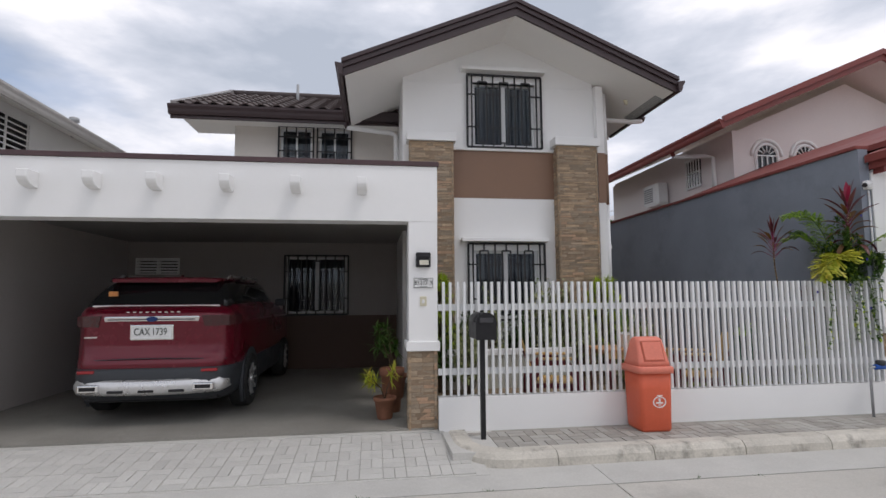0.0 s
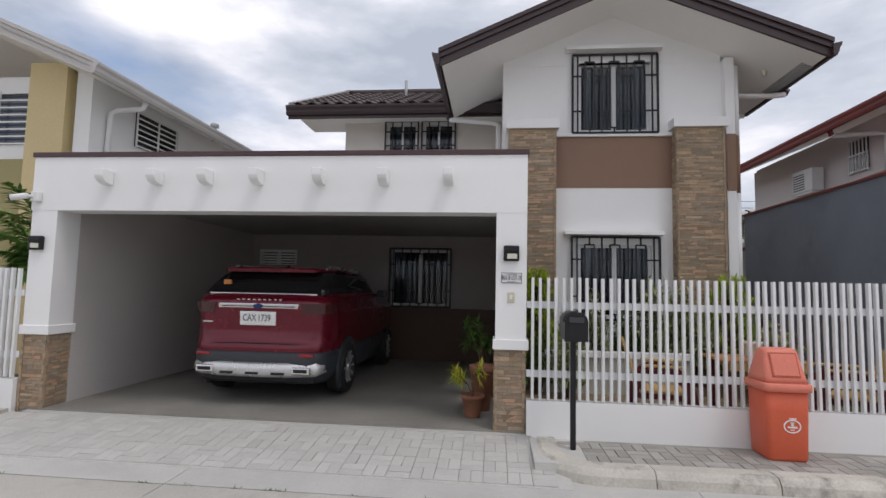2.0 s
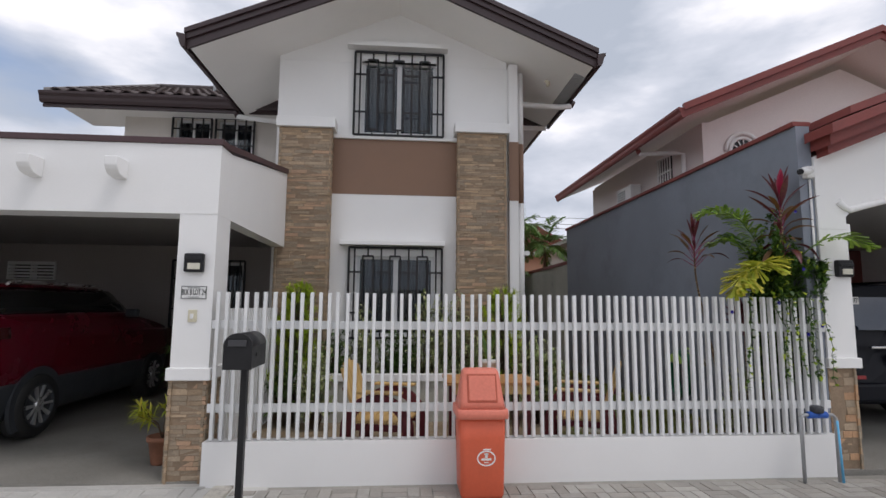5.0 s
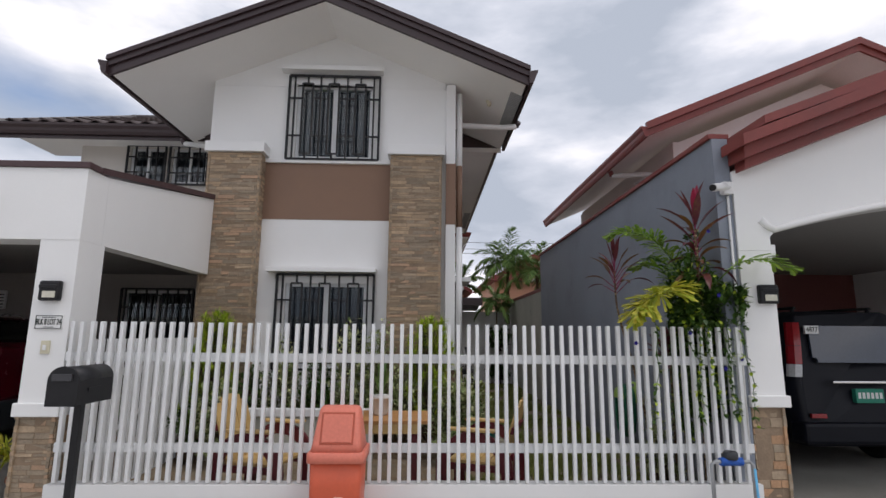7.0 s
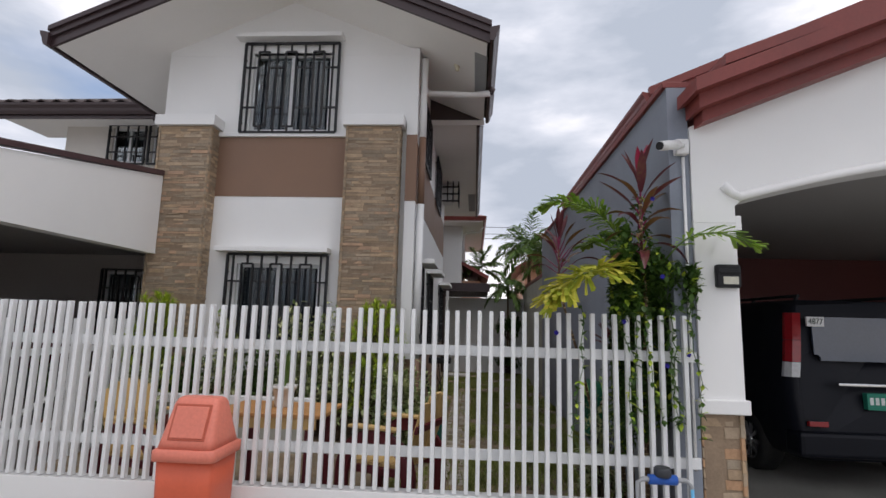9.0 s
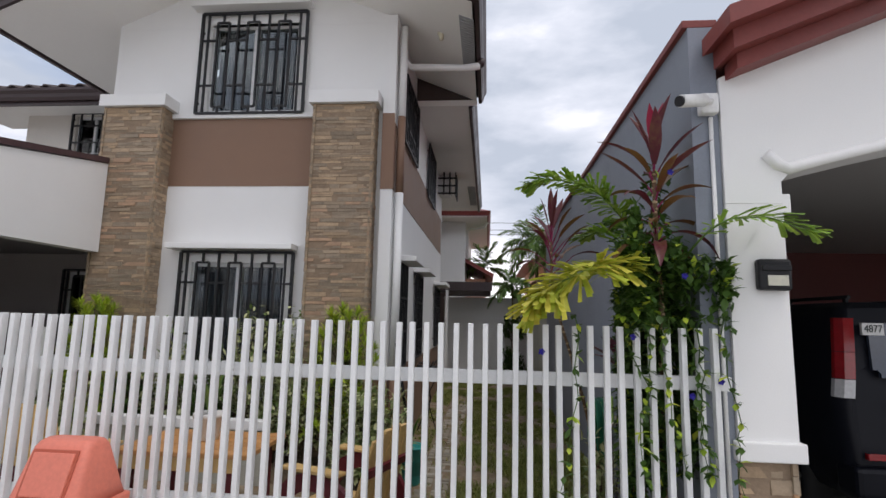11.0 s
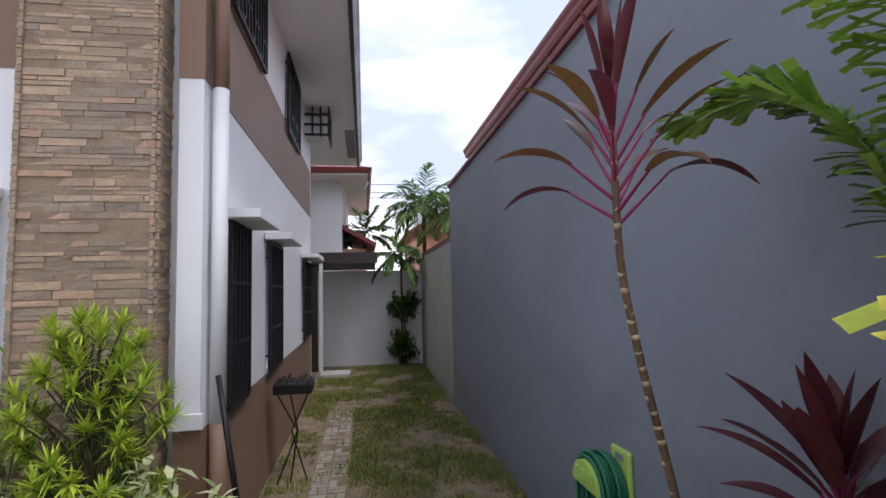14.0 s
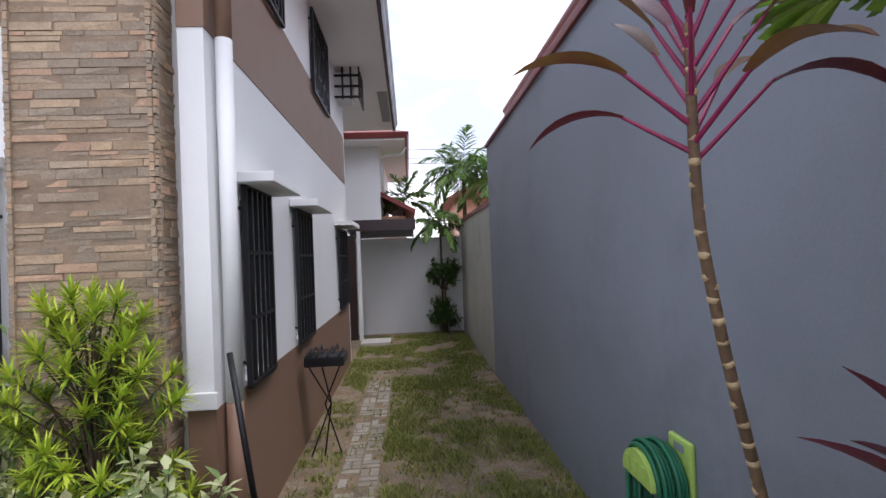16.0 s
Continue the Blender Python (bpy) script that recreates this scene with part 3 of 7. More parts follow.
solid("return_eave", bx(4.10, 5.06, Y_EAVE - 0.012, Y_EAVE - 0.001, 5.0, 5.09), M_SOFFIT, "white closing strip between the two eaves", "trim")
# wing roof: ridge along x
WY0, WRIDGE, WZ, WS = 10.80, 14.6, 5.30, 0.455
bm = bmesh.new()
for s in (-1, 1):
    h = WRIDGE - WY0
    prism(bm, [(WRIDGE, WZ + h * WS), (WRIDGE + s * h, WZ), (WRIDGE + s * h, WZ + 0.08), (WRIDGE, WZ + h * WS + 0.08)], "x", -3.90, 2.2)
solid("roof_wing", bm, M_ROOFT, "dark brown tiled roof of the rear wing", "roof")
solid("soffit_wing", bx(-3.88, X_BAY0, WY0 + 0.02, Y_BACK + 0.6, 5.22, 5.26), M_SOFFIT, "flat white soffit of the wing roof", "soffit")
gutter("gutter_wing", -4.0, 10.80, X_BAY0, 10.80, 5.16, (0, -1, 0), M_FASCIA, "dark brown gutter along the wing roof")
solid("fascia_wing", bx(-3.98, X_BAY0, 10.801, 10.84, 5.10, 5.34), M_FASCIA, "dark brown fascia board of the wing roof", "fascia")
bm = bmesh.new()
h = WRIDGE - WY0
prism(bm, [(WY0 - 0.02, WZ + 0.02), (WRIDGE, WZ + h * WS + 0.05), (WRIDGE, WZ + h * WS + 0.20), (WY0 - 0.02, WZ + 0.14)], "x", -3.98, -3.82)
solid("rake_wing", bm, mat("grey_rake_flashing", (0.26, 0.245, 0.24), 0.5, var=0.08, scale=3, bump=0.05), "grey rake flashing on the wing roof", "flashing")
bm = bmesh.new()
tube(bm, [(-3.95, WRIDGE, WZ + h * WS + 0.12), (2.2, WRIDGE, WZ + h * WS + 0.12)], 0.09, 8)
solid("ridge_wing", bm, M_ROOFT, "brown ridge tiles on the wing roof", "ridge")

# ---- boundary walls ----
XG = 6.42
solid("wall_boundary_tall", bx(XG, XG + 0.15, 6.47, 13.85, 0.0, 3.55), M_GREYW, "tall slate-blue boundary wall", "wall")
solid("coping_boundary", bx(XG - 0.03, XG + 0.17, 6.47, 13.88, 3.551, 3.60, bev=0.005), M_RED, "dark red coping on the boundary wall", "coping")
solid("wall_boundary_low", bx(XG + 0.03, XG + 0.15, 13.852, 18.7, 0.0, 2.72), M_OLDW, "weathered grey low boundary wall with stains", "wall")
solid("coping_boundary_low", bx(XG + 0.01, XG + 0.17, 13.88, 18.7, 2.721, 2.80), M_RED, "thin red coping on the low boundary wall", "coping")
solid("wall_back", bx(3.2, XG + 0.03, 18.38, 18.53, 0.0, 2.42), M_WHITE, "plain whitewashed wall at the end of the yard", "wall")
solid("wall_fence_base", bx(X_R + 0.001, 6.56, Y_FENCE - 0.01, Y_FENCE + 0.12, 0.0, 0.475), M_WHITE, "low white plinth wall under the picket fence", "wall")
solid("wall_fence_base_left", bx(-14.0, X_L - 0.001, Y_FENCE, Y_FENCE + 0.12, 0.0, 0.47), M_WHITE, "low white plinth wall of the neighbouring fence", "wall")

# ---- windows, hoods, fittings of the house ----
def barr(bm, a, b, t):
    """A square bar from a to b in the x-z plane, t thick."""
    (ax, az), (bx_, bz) = a, b
    if abs(ax - bx_) < 1e-6:
        box(bm, ax - t / 2, ax + t / 2, -t / 2, t / 2, min(az, bz), max(az, bz))
    else:
        box(bm, min(ax, bx_), max(ax, bx_), -t / 2 + 0.001, t / 2 - 0.001, az - t / 2, az + t / 2)


ORNATE = [((u, 0), (u, 1)) for u in (0.06, 0.345, 0.64, 0.935)]
for c in (0.203, 0.492, 0.787):
    a, b = c - 0.056, c + 0.056
    ORNATE += [((a, 0.065), (a, 0.905)), ((b, 0.065), (b, 0.905)), ((a, 0.905), (b, 0.905)), ((a, 0.065), (b, 0.065)), ((c, 0.905), (c, 1)), ((c, 0), (c, 0.065))]
for v in (0.725, 0.275):
    ORNATE += [((a, v), (b, v)) for a, b in ((0, 0.147), (0.259, 0.436), (0.548, 0.731), (0.843, 1))]
SQUARE = [((0.22, 0), (0.22, 1)), ((0.78, 0), (0.78, 1)), ((0, 0.30), (1, 0.30)), ((0, 0.70), (1, 0.70)), ((0.5, 0.70), (0.5, 1)), ((0.5, 0), (0.5, 0.30))]
PLAIN = [((u, 0), (u, 1)) for u in (0.2, 0.4, 0.6, 0.8)] + [((0, 0.33), (1, 0.33)), ((0, 0.66), (1, 0.66))]


def window(number, m, w, h, pattern, label, curtain=True, proud=0.05, side=0.03, over=0.03):
    """A sliding window with an iron grille. m: the lower left corner of the opening on the wall's face; x along it, -y outwards."""
    t = thing("window_%d" % number, m.translation, label, "window", "", "structure")

    def put(name, bm, material, parent, text=""):
        bm.transform(m)
        return part(name, bm, material, parent, text)
    bm = bmesh.new()
    for a in ((0, 0.045, 0, h), (w - 0.045, w, 0, h), (0.045, w - 0.045, 0, 0.045), (0.045, w - 0.045, h - 0.045, h)):
        box(bm, a[0], a[1], 0.05, 0.10, a[2], a[3])
    put("window_frame", bm, M_ALU, t, "white aluminium sliding frame")
    put("mullion", bx(w * 0.47, w * 0.53, 0.04, 0.09, 0.045, h - 0.045), M_ALU, t)
    for a, b in ((0.045, w * 0.47), (w * 0.53, w - 0.045)):
        p = put("pane", bx(a, b, 0.065, 0.071, 0.045, h - 0.045), M_GLASS, t)
        p.visible_shadow = False
    if curtain:
        bm = bmesh.new()
        n = max(12, int(w * 40))
        lo, hi = [], []
        for i in range(n + 1):
            x = 0.03 + (w - 0.06) * i / n
            y = 0.17 + 0.018 * math.sin(i * 1.9) + 0.008 * math.sin(i * 0.7)
            lo.append(bm.verts.new((x, y, 0.02))), hi.append(bm.verts.new((x, y, h - 0.02)))
        for i in range(n):
            bm.faces.new((lo[i], lo[i + 1], hi[i + 1], hi[i])).smooth = True
        put("curtain", bm, M_CURT, t, "dark drawn curtain")
    bm = bmesh.new()
    g, gw, gh = 0.03, w + 2 * side, h + 0.03 + over
    for a, b in (((-side, -g), (-side, h + over)), ((w + side, -g), (w + side, h + over)), ((-side, -g), (w + side, -g)), ((-side, h + over), (w + side, h + over))):
        barr(bm, a, b, 0.032)
    bm.transform(Matrix.Translation((0, -proud, 0)))
    grille = put("grille", bm, M_BLACK, t, "black wrought-iron window grille")
    for a, b in pattern:
        bm = bmesh.new()
        barr(bm, (-side + a[0] * gw, -g + a[1] * gh), (-side + b[0] * gw, -g + b[1] * gh), 0.024)
        bm.transform(Matrix.Translation((0, -proud, 0)))
        put("bar", bm, M_BLACK, grille)
    for x in (-side, w + side):
        for z in (0.1 * h, 0.9 * h):
            bm = bmesh.new()
            box(bm, x - 0.01, x + 0.01, -proud, -0.001, z - 0.01, z + 0.01)
            put("bracket", bm, M_BLACK, grille)
    return t


def hood(x0, x1, y0, y1, z, label):
    """A thin cast slab over a window with a slightly sloping top."""
    return solid("window_hood", bx(x0, x1, y0, y1, z, z + 0.065, bev=0.006), M_WHITE, label, "hood")


window(1, pose(UW[0], Y_FRONT, UW[2]), UW[1] - UW[0], UW[3] - UW[2], ORNATE, "upper sliding window behind an ornate black grille", side=0.11, over=0.12)
window(2, pose(LW[0], Y_FRONT, LW[2]), LW[1] - LW[0], LW[3] - LW[2], ORNATE, "ground-floor sliding window behind an ornate black grille", side=0.11, over=0.12)
window(3, pose(PW[0], Y_BACK, PW[2]), PW[1] - PW[0], PW[3] - PW[2], ORNATE, "carport window behind an ornate black grille")
for i, v in enumerate(VW):
    window(4 + i, pose(v[0], Y_BACK, v[2]), v[1] - v[0], v[3] - v[2], SQUARE, "small upper window behind a square black grille")
for i, v in enumerate(SW):
    window(6 + i, pose(X_BAY1, v[0], v[2], 0, 0, 90), v[1] - v[0], v[3] - v[2], PLAIN if i < 3 else ORNATE,
           "narrow side window behind black security bars" if i < 3 else "upper side window behind an ornate black grille", proud=0.04)
hood(1.48, 3.03, 9.14, Y_FRONT - 0.001, 5.635, "white concrete hood over the upper window")
hood(1.46, 3.00, 9.10, Y_FRONT - 0.001, 2.545, "white concrete hood over the ground-floor window")
for a, b in ((9.54, 10.33), (11.03, 11.93), (13.85, 14.95)):
    hood(X_BAY1 + 0.008, 4.39, a, b, 2.475, "white concrete hood over a side window")
solid("window_sill_upper", bx(1.56, 2.98, Y_FRONT - 0.04, Y_FRONT - 0.001, 4.252, 4.262), M_WHITE, "thin white sill of the upper window", "sill")

# louvre vent in the carport
t = thing("louvre_vent", (-4.35, Y_BACK, 2.10), "white slatted ventilation louvre in the carport wall", "vent", "", "structure")
for k in range(5):
    bm = bx(-4.737, -3.963, -0.005, 0.005, -0.017, 0.017)
    bm.transform(pose(0, Y_BACK - 0.035, 2.135 + k * 0.058, -12))
    part("slat", bm, M_WHITE, t)
bm = bmesh.new()
for a in ((-4.76, -4.738, 2.08, 2.41), (-3.962, -3.94, 2.08, 2.41), (-4.738, -3.962, 2.08, 2.10), (-4.738, -3.962, 2.39, 2.41), (-4.36, -4.34, 2.10, 2.39)):
    box(bm, a[0], a[1], Y_BACK - 0.045, Y_BACK + 0.10, a[2], a[3])
part("frame", bm, M_WHITE, t)
# added near-black sheet in place of the shade between the slats
solid("backing_vent", bx(-4.8, -3.9, Y_BACK + 0.16, Y_BACK + 0.18, 2.0, 2.5), M_DARK, "dark sheet for the shade behind the louvre", "wall")

# beam stubs
proto = None
for x in (-4.27, -3.63, -3.01, -2.39, -1.65, -0.91, -0.18):
    if proto is None:
        proto = thing("beam_stub", (x, Y_COL, 2.87), "white rounded beam stub on the carport front", "beam stub", "stubs of the carport beam")
        bm = bmesh.new()
        prism(bm, [(Y_COL - 0.001, 2.95), (Y_COL - 0.001, 2.78), (Y_COL - 0.07, 2.785), (Y_COL - 0.13, 2.80), (Y_COL - 0.17, 2.835), (Y_COL - 0.19, 2.87), (Y_COL - 0.19, 2.95)], "x", x - 0.055, x + 0.055)
        bmesh.ops.bevel(bm, geom=list(bm.edges), offset=0.006, segments=1, affect="EDGES")
        part("stub", bm, M_WHITE, proto)
    else:
        copy_thing(proto, pose(x, Y_COL, 2.87))


def wall_lamp(x, y, z, group="wall lamps"):
    t = thing("wall_lamp", (x, y, z), "square black wall lamp with a frosted window, unlit", "wall lamp", group)
    part("case", bx(x - 0.085, x + 0.085, y - 0.06, y - 0.001, z - 0.085, z + 0.085, bev=0.015), M_BLACK, t)
    part("lens", bx(x - 0.045, x + 0.06, y - 0.066, y - 0.0605, z - 0.06, z - 0.005), M_LAMPG, t, "pale frosted lens")
    part("hood", bx(x - 0.075, x + 0.075, y - 0.075, y - 0.0605, z + 0.02, z + 0.05, bev=0.004), M_BLACK, t)
    return t


wall_lamp(0.52, Y_COL + 0.004, 2.03)
wall_lamp(-5.14, Y_COL + 0.004, 2.08)
wall_lamp(6.79, 6.454, 2.07)


def lettering(text, size, m, thick=0.002):
    """Words as a mesh, centred on m, read along its x axis with its z axis up."""
    cu = bpy.data.curves.new("letters", "FONT")
    cu.body, cu.size, cu.extrude, cu.align_x, cu.align_y = text, size, thick, "CENTER", "CENTER"
    ob = bpy.data.objects.new("letters", cu)
    me = bpy.data.meshes.new_from_object(ob)
    bm = bmesh.new()
    bm.from_mesh(me)
    bpy.data.objects.remove(ob), bpy.data.curves.remove(cu), bpy.data.meshes.remove(me)
    bm.transform(m @ pose(0, 0, 0, 90))
    return bm


t = thing("address_sign", (0.525, Y_COL, 1.76), "white house-number sign with black letters on the column", "sign")
part("plate", bx(0.41, 0.64, Y_COL - 0.008, Y_COL + 0.003, 1.705, 1.825, bev=0.003), M_SIGN, t)
bm = lettering("BLK 8 LOT 24", 0.062, Matrix.Translation((0.525, Y_COL - 0.0105, 1.765)) @ Matrix.Diagonal((0.56, 1, 1.15, 1)))
part("lettering", bm, M_TEXT, t)
bm = bmesh.new()
for a in ((0.415, 0.635, 1.816, 1.821), (0.415, 0.635, 1.709, 1.714), (0.415, 0.42, 1.714, 1.816), (0.63, 0.635, 1.714, 1.816), (0.47, 0.58, 1.802, 1.808), (0.48, 0.57, 1.720, 1.725)):
    box(bm, a[0], a[1], Y_COL - 0.0105, Y_COL - 0.0085, a[2], a[3])
part("border", bm, M_TEXT, t)
t = thing("doorbell_switch", (0.525, Y_COL, 1.55), "cream plastic doorbell switch on the column", "doorbell")
M_IVORY = mat("ivory_plastic", (0.60, 0.56, 0.42), 0.4, var=0.04, scale=20, bump=0)
part("plate", bx(0.485, 0.56, Y_COL - 0.010, Y_COL + 0.003, 1.50, 1.61, bev=0.004), M_IVORY, t)
part("button", bx(0.505, 0.535, Y_COL - 0.018, Y_COL - 0.0105, 1.53, 1.575, bev=0.003), M_SIGN, t)


def bullet_camera(x, y, z, dx, group="security cameras"):
    t = thing("security_camera", (x, y, z), "white bullet security camera on a junction box", "camera", group)
    part("junction_box", bx(x - 0.05, x + 0.05, y - 0.07, y - 0.001, z - 0.06, z + 0.06, bev=0.012), M_SIGN, t)
    bm = bmesh.new()
    tube(bm, [(x, y - 0.08, z), (x + dx * 0.07, y - 0.12, z - 0.01)], 0.018, 8)
    part("bracket", bm, M_SIGN, t)
    bm = bmesh.new()
    tube(bm, [(x + dx * 0.05, y - 0.10, z + 0.0), (x + dx * 0.20, y - 0.17, z - 0.035)], 0.036, 12)
    part("body", bm, M_SIGN, t)
    bm = bmesh.new()
    tube(bm, [(x + dx * 0.20, y - 0.17, z - 0.035), (x + dx * 0.215, y - 0.177, z - 0.0385)], 0.03, 12)
    part("lens", bm, M_BLACK, t, "dark lens")
    return t


bullet_camera(-5.18, Y_COL, 2.64, -1)
bullet_camera(6.50, 6.47, 3.05, -1)
bm = bmesh.new()
tube(bm, [(6.52, 6.455, 2.98), (6.52, 6.455, 0.7)], 0.012, 6)
solid("conduit", bm, M_WHITE, "white cable conduit on the boundary wall", "conduit", "thing")

# ---- rain pipes ----
def rain_pipe(pts, r, label, segs):
    t = thing("rain_pipe", pts[-1], label, "pipe")
    for (a, b), m in segs:
        bm = bmesh.new()
        tube(bm, pts[a:b + 1], r, 10)
        part("pipe_length", bm, m, t)
    return t


rain_pipe([(4.195, 9.30, 5.35), (4.195, 9.30, 4.19), (4.195, 9.30, 3.25), (4.195, 9.30, 1.20), (4.195, 9.30, 0.3)], 0.048,
          "rain pipe painted in white and brown on the house corner", [((0, 1), M_WHITE), ((1, 2), M_BROWN), ((2, 3), M_WHITE), ((3, 4), M_BROWN)])
rain_pipe([(5.16, 9.6, 5.06), (5.12, 9.6, 4.98), (4.9, 9.6, 4.955), (4.25, 9.5, 4.93), (4.195, 9.32, 4.92)], 0.045, "white rain pipe elbow under the eave", [((0, 1), M_FASCIA), ((1, 4), M_WHITE)])
rain_pipe([(-0.62, 10.6, 5.06), (-0.58, 10.62, 4.97), (0.30, 10.5, 4.85), (0.38, 10.45, 4.78), (0.38, 10.4, 3.0)], 0.045, "white rain pipe beside the wing", [((0, 1), M_FASCIA), ((1, 4), M_WHITE)])
bm = bmesh.new()
tube(bm, [(-1.91, 13.0, 6.2), (-1.91, 13.0, 6.80)], 0.035, 10)
solid("vent_pipe", bm, M_GALV, "thin grey vent pipe on the wing roof", "vent pipe", "thing")

# soffit fittings
t = thing("soffit_lamp", (4.65, 9.3, 5.28), "small round unlit lamp under the eave", "lamp")
bm = bmesh.new()
lathe(bm, [(0.05, 0.02), (0.05, -0.015), (0.03, -0.05), (0.028, -0.09), (0.005, -0.10)], (4.65, 9.3, 5.27), 12)
part("bulb_holder", bm, M_IVORY, t)
for y0, y1, x, z, lean in ((8.75, 9.9, 4.98, 5.075 + (5.05 - 4.98) * SLOPE - 0.004, math.degrees(math.atan(SLOPE))), (15.6, 17.7, 4.82, 4.996, 0)):
    t = thing("soffit_vent", (x, (y0 + y1) / 2, z), "white slotted vent strip in the soffit", "vent", "soffit vents")
    for k in range(int((y1 - y0) / 0.05)):
        y = y0 + k * 0.05
        bm = bx(-0.09, 0.09, -0.012, 0.012, -0.008, 0.004)
        bm.transform(pose(x, y, z, 0, lean))
        part("slat", bm, M_GALV, t)

# air conditioner cage on the side wall
t = thing("air_conditioner", (4.34, 14.7, 4.5), "window air conditioner inside a black wall cage", "air conditioner")
part("casing", bx(X_BAY1 - 0.05, 4.42, 14.52, 15.05, 4.56, 4.95, bev=0.01), M_SIGN, t)
for k in range(6):
    part("grille_slat", bx(4.4205, 4.428, 14.55, 15.02, 4.60 + k * 0.055, 4.63 + k * 0.055), M_GALV, t)
for k in range(4):
    part("cage_hoop", bx(X_BAY1 + 0.01, 4.56, 14.465, 14.485, 4.52 + k * 0.17, 4.555 + k * 0.17), M_BLACK, t)
    part("cage_hoop", bx(4.545, 4.565, 14.486, 15.10, 4.52 + k * 0.17, 4.555 + k * 0.17), M_BLACK, t)
for y in (14.47, 14.7, 14.9, 15.1):
    part("cage_bar", bx(4.546, 4.57, y - 0.015, y + 0.015, 4.50, 5.07), M_BLACK, t)
for x in (4.15, 4.3, 4.43):
    part("cage_bar", bx(x - 0.015, x + 0.015, 14.458, 14.476, 4.50, 5.07), M_BLACK, t)

t.location += Vector((-0.04, -0.10, -0.01))

# ---- picket fence ----
def fence(name, x0, x1, first, label):
    t = thing(name, (x0, Y_FENCE + 0.05, 0.475), label, "fence")
    for z in (0.712, 1.443):
        part("rail", bx(x0, x1, Y_FENCE + 0.046, Y_FENCE + 0.072, z, z + 0.075, bev=0.003), M_FENCE, t)
    me = as_mesh("picket", bx(-0.0148, 0.0148, 0, 0.046, 0, 1.285, bev=0.003), M_FENCE)
    rng = random.Random(3)
    x = first
    while x < x1 - 0.03:
        ob = new("picket", me)
        ob.parent = t
        ob.matrix_parent_inverse = Matrix.Translation(-t.location)
        ob.matrix_basis = pose(x + rng.uniform(-0.002, 0.002), Y_FENCE, 0.488 + rng.uniform(-0.003, 0.003), rng.uniform(-0.25, 0.25), rng.uniform(-0.25, 0.25), rng.uniform(-1.5, 1.5))
        x += 0.0815
    return t


fence("picket_fence", X_R + 0.002, 6.55, 0.7535, "long white-painted metal picket fence on a plinth")
fence("picket_fence", -9.2, X_L - 0.005, -9.15, "white-painted picket fence of the neighbouring lot")
# inner fence along the carport side
t = thing("garden_gate", (0.62, 7.8, 0.1), "white picket gate between the carport and garden", "gate")
for z in (0.50, 1.25):
    part("rail", bx(0.60, 0.625, 6.82, 8.98, z, z + 0.07), M_FENCE, t)
bm = bmesh.new()
tube(bm, [(0.612, 6.85, 0.52), (0.612, 8.95, 1.24)], 0.028, 4)
part("brace", bm, M_FENCE, t)
me = as_mesh("picket", bx(-0.0185, 0.0185, -0.0205, 0.0205, 0, 1.50, bev=0.003), M_FENCE)
for i in range(19):
    ob = new("picket", me)
    ob.parent = t
    ob.matrix_parent_inverse = Matrix.Translation(-t.location)
    ob.matrix_basis = pose(0.645, 6.87 + i * 0.115, 0.12)

# ---- street furniture ----
t = thing("mailbox", (1.12, 5.93, Z_WALK), "black metal mailbox with an arched top on a post", "mailbox")
part("post", bx(1.095, 1.145, 5.92, 5.97, Z_WALK - 0.03, 1.16), M_BLACK, t)
bm = bmesh.new()
arc = [(1.12 - 0.105, 1.16)] + [(1.12 + 0.105 * math.cos(a), 1.335 + 0.10 * math.sin(a)) for a in (math.pi - k * math.pi / 14 for k in range(15))] + [(1.12 + 0.105, 1.16)]
prism(bm, arc, "y", 5.74, 6.15)
for f in bm.faces:
    f.smooth = len(f.verts) == 4 and abs(f.normal.z) > 0.05 and abs(f.normal.z) < 0.999
body = part("box_body", bm, M_BLACK, t, "rounded black sheet-metal box")
bm = bmesh.new()
arc2 = [(x + (1.12 - x) * -0.05, z + 0.004 * (1 if z > 1.2 else -1)) for x, z in arc]
prism(bm, arc2, "y", 5.725, 5.7395)
part("door", bm, M_BLACK, t)
part("slot_flap", bx(1.05, 1.19, 5.705, 5.7245, 1.335, 1.385, bev=0.004), mat("dark_grey_flap", (0.05, 0.05, 0.055), 0.4, var=0.1, scale=10, bump=0.02), t)
part("flag", bx(1.226, 1.232, 5.85, 6.0, 1.25, 1.28), M_BLACK, t)

t.location.y += 0.09

BX, BY = 3.07, 6.15
t = thing("rubbish_bin", (BX, BY, Z_WALK), "orange plastic swing-lid rubbish bin, faded lid", "rubbish bin")


def taper(bm, levels, cx, cy, r):
    """Rounded square rings: levels of (half width in x, half width in y, z, shift in y)."""
    rings = []
    for hx, hy, z, sy in levels:
        ring = []
        for qx, qy, a0 in ((1, 1, 0), (-1, 1, 90), (-1, -1, 180), (1, -1, 270)):
            for k in range(4):
                a = radians(a0 + k * 30)
                ring.append(bm.verts.new((cx + qx * (hx - r) + r * math.cos(a), cy + sy + qy * (hy - r) + r * math.sin(a), z)))
        rings.append(ring)
    n = len(rings[0])
    for a, b in zip(rings, rings[1:]):
        for k in range(n):
            f = bm.faces.new((a[k], a[(k + 1) % n], b[(k + 1) % n], b[k]))
            f.smooth = True
    bm.faces.new(rings[0][::-1]), bm.faces.new(rings[-1])


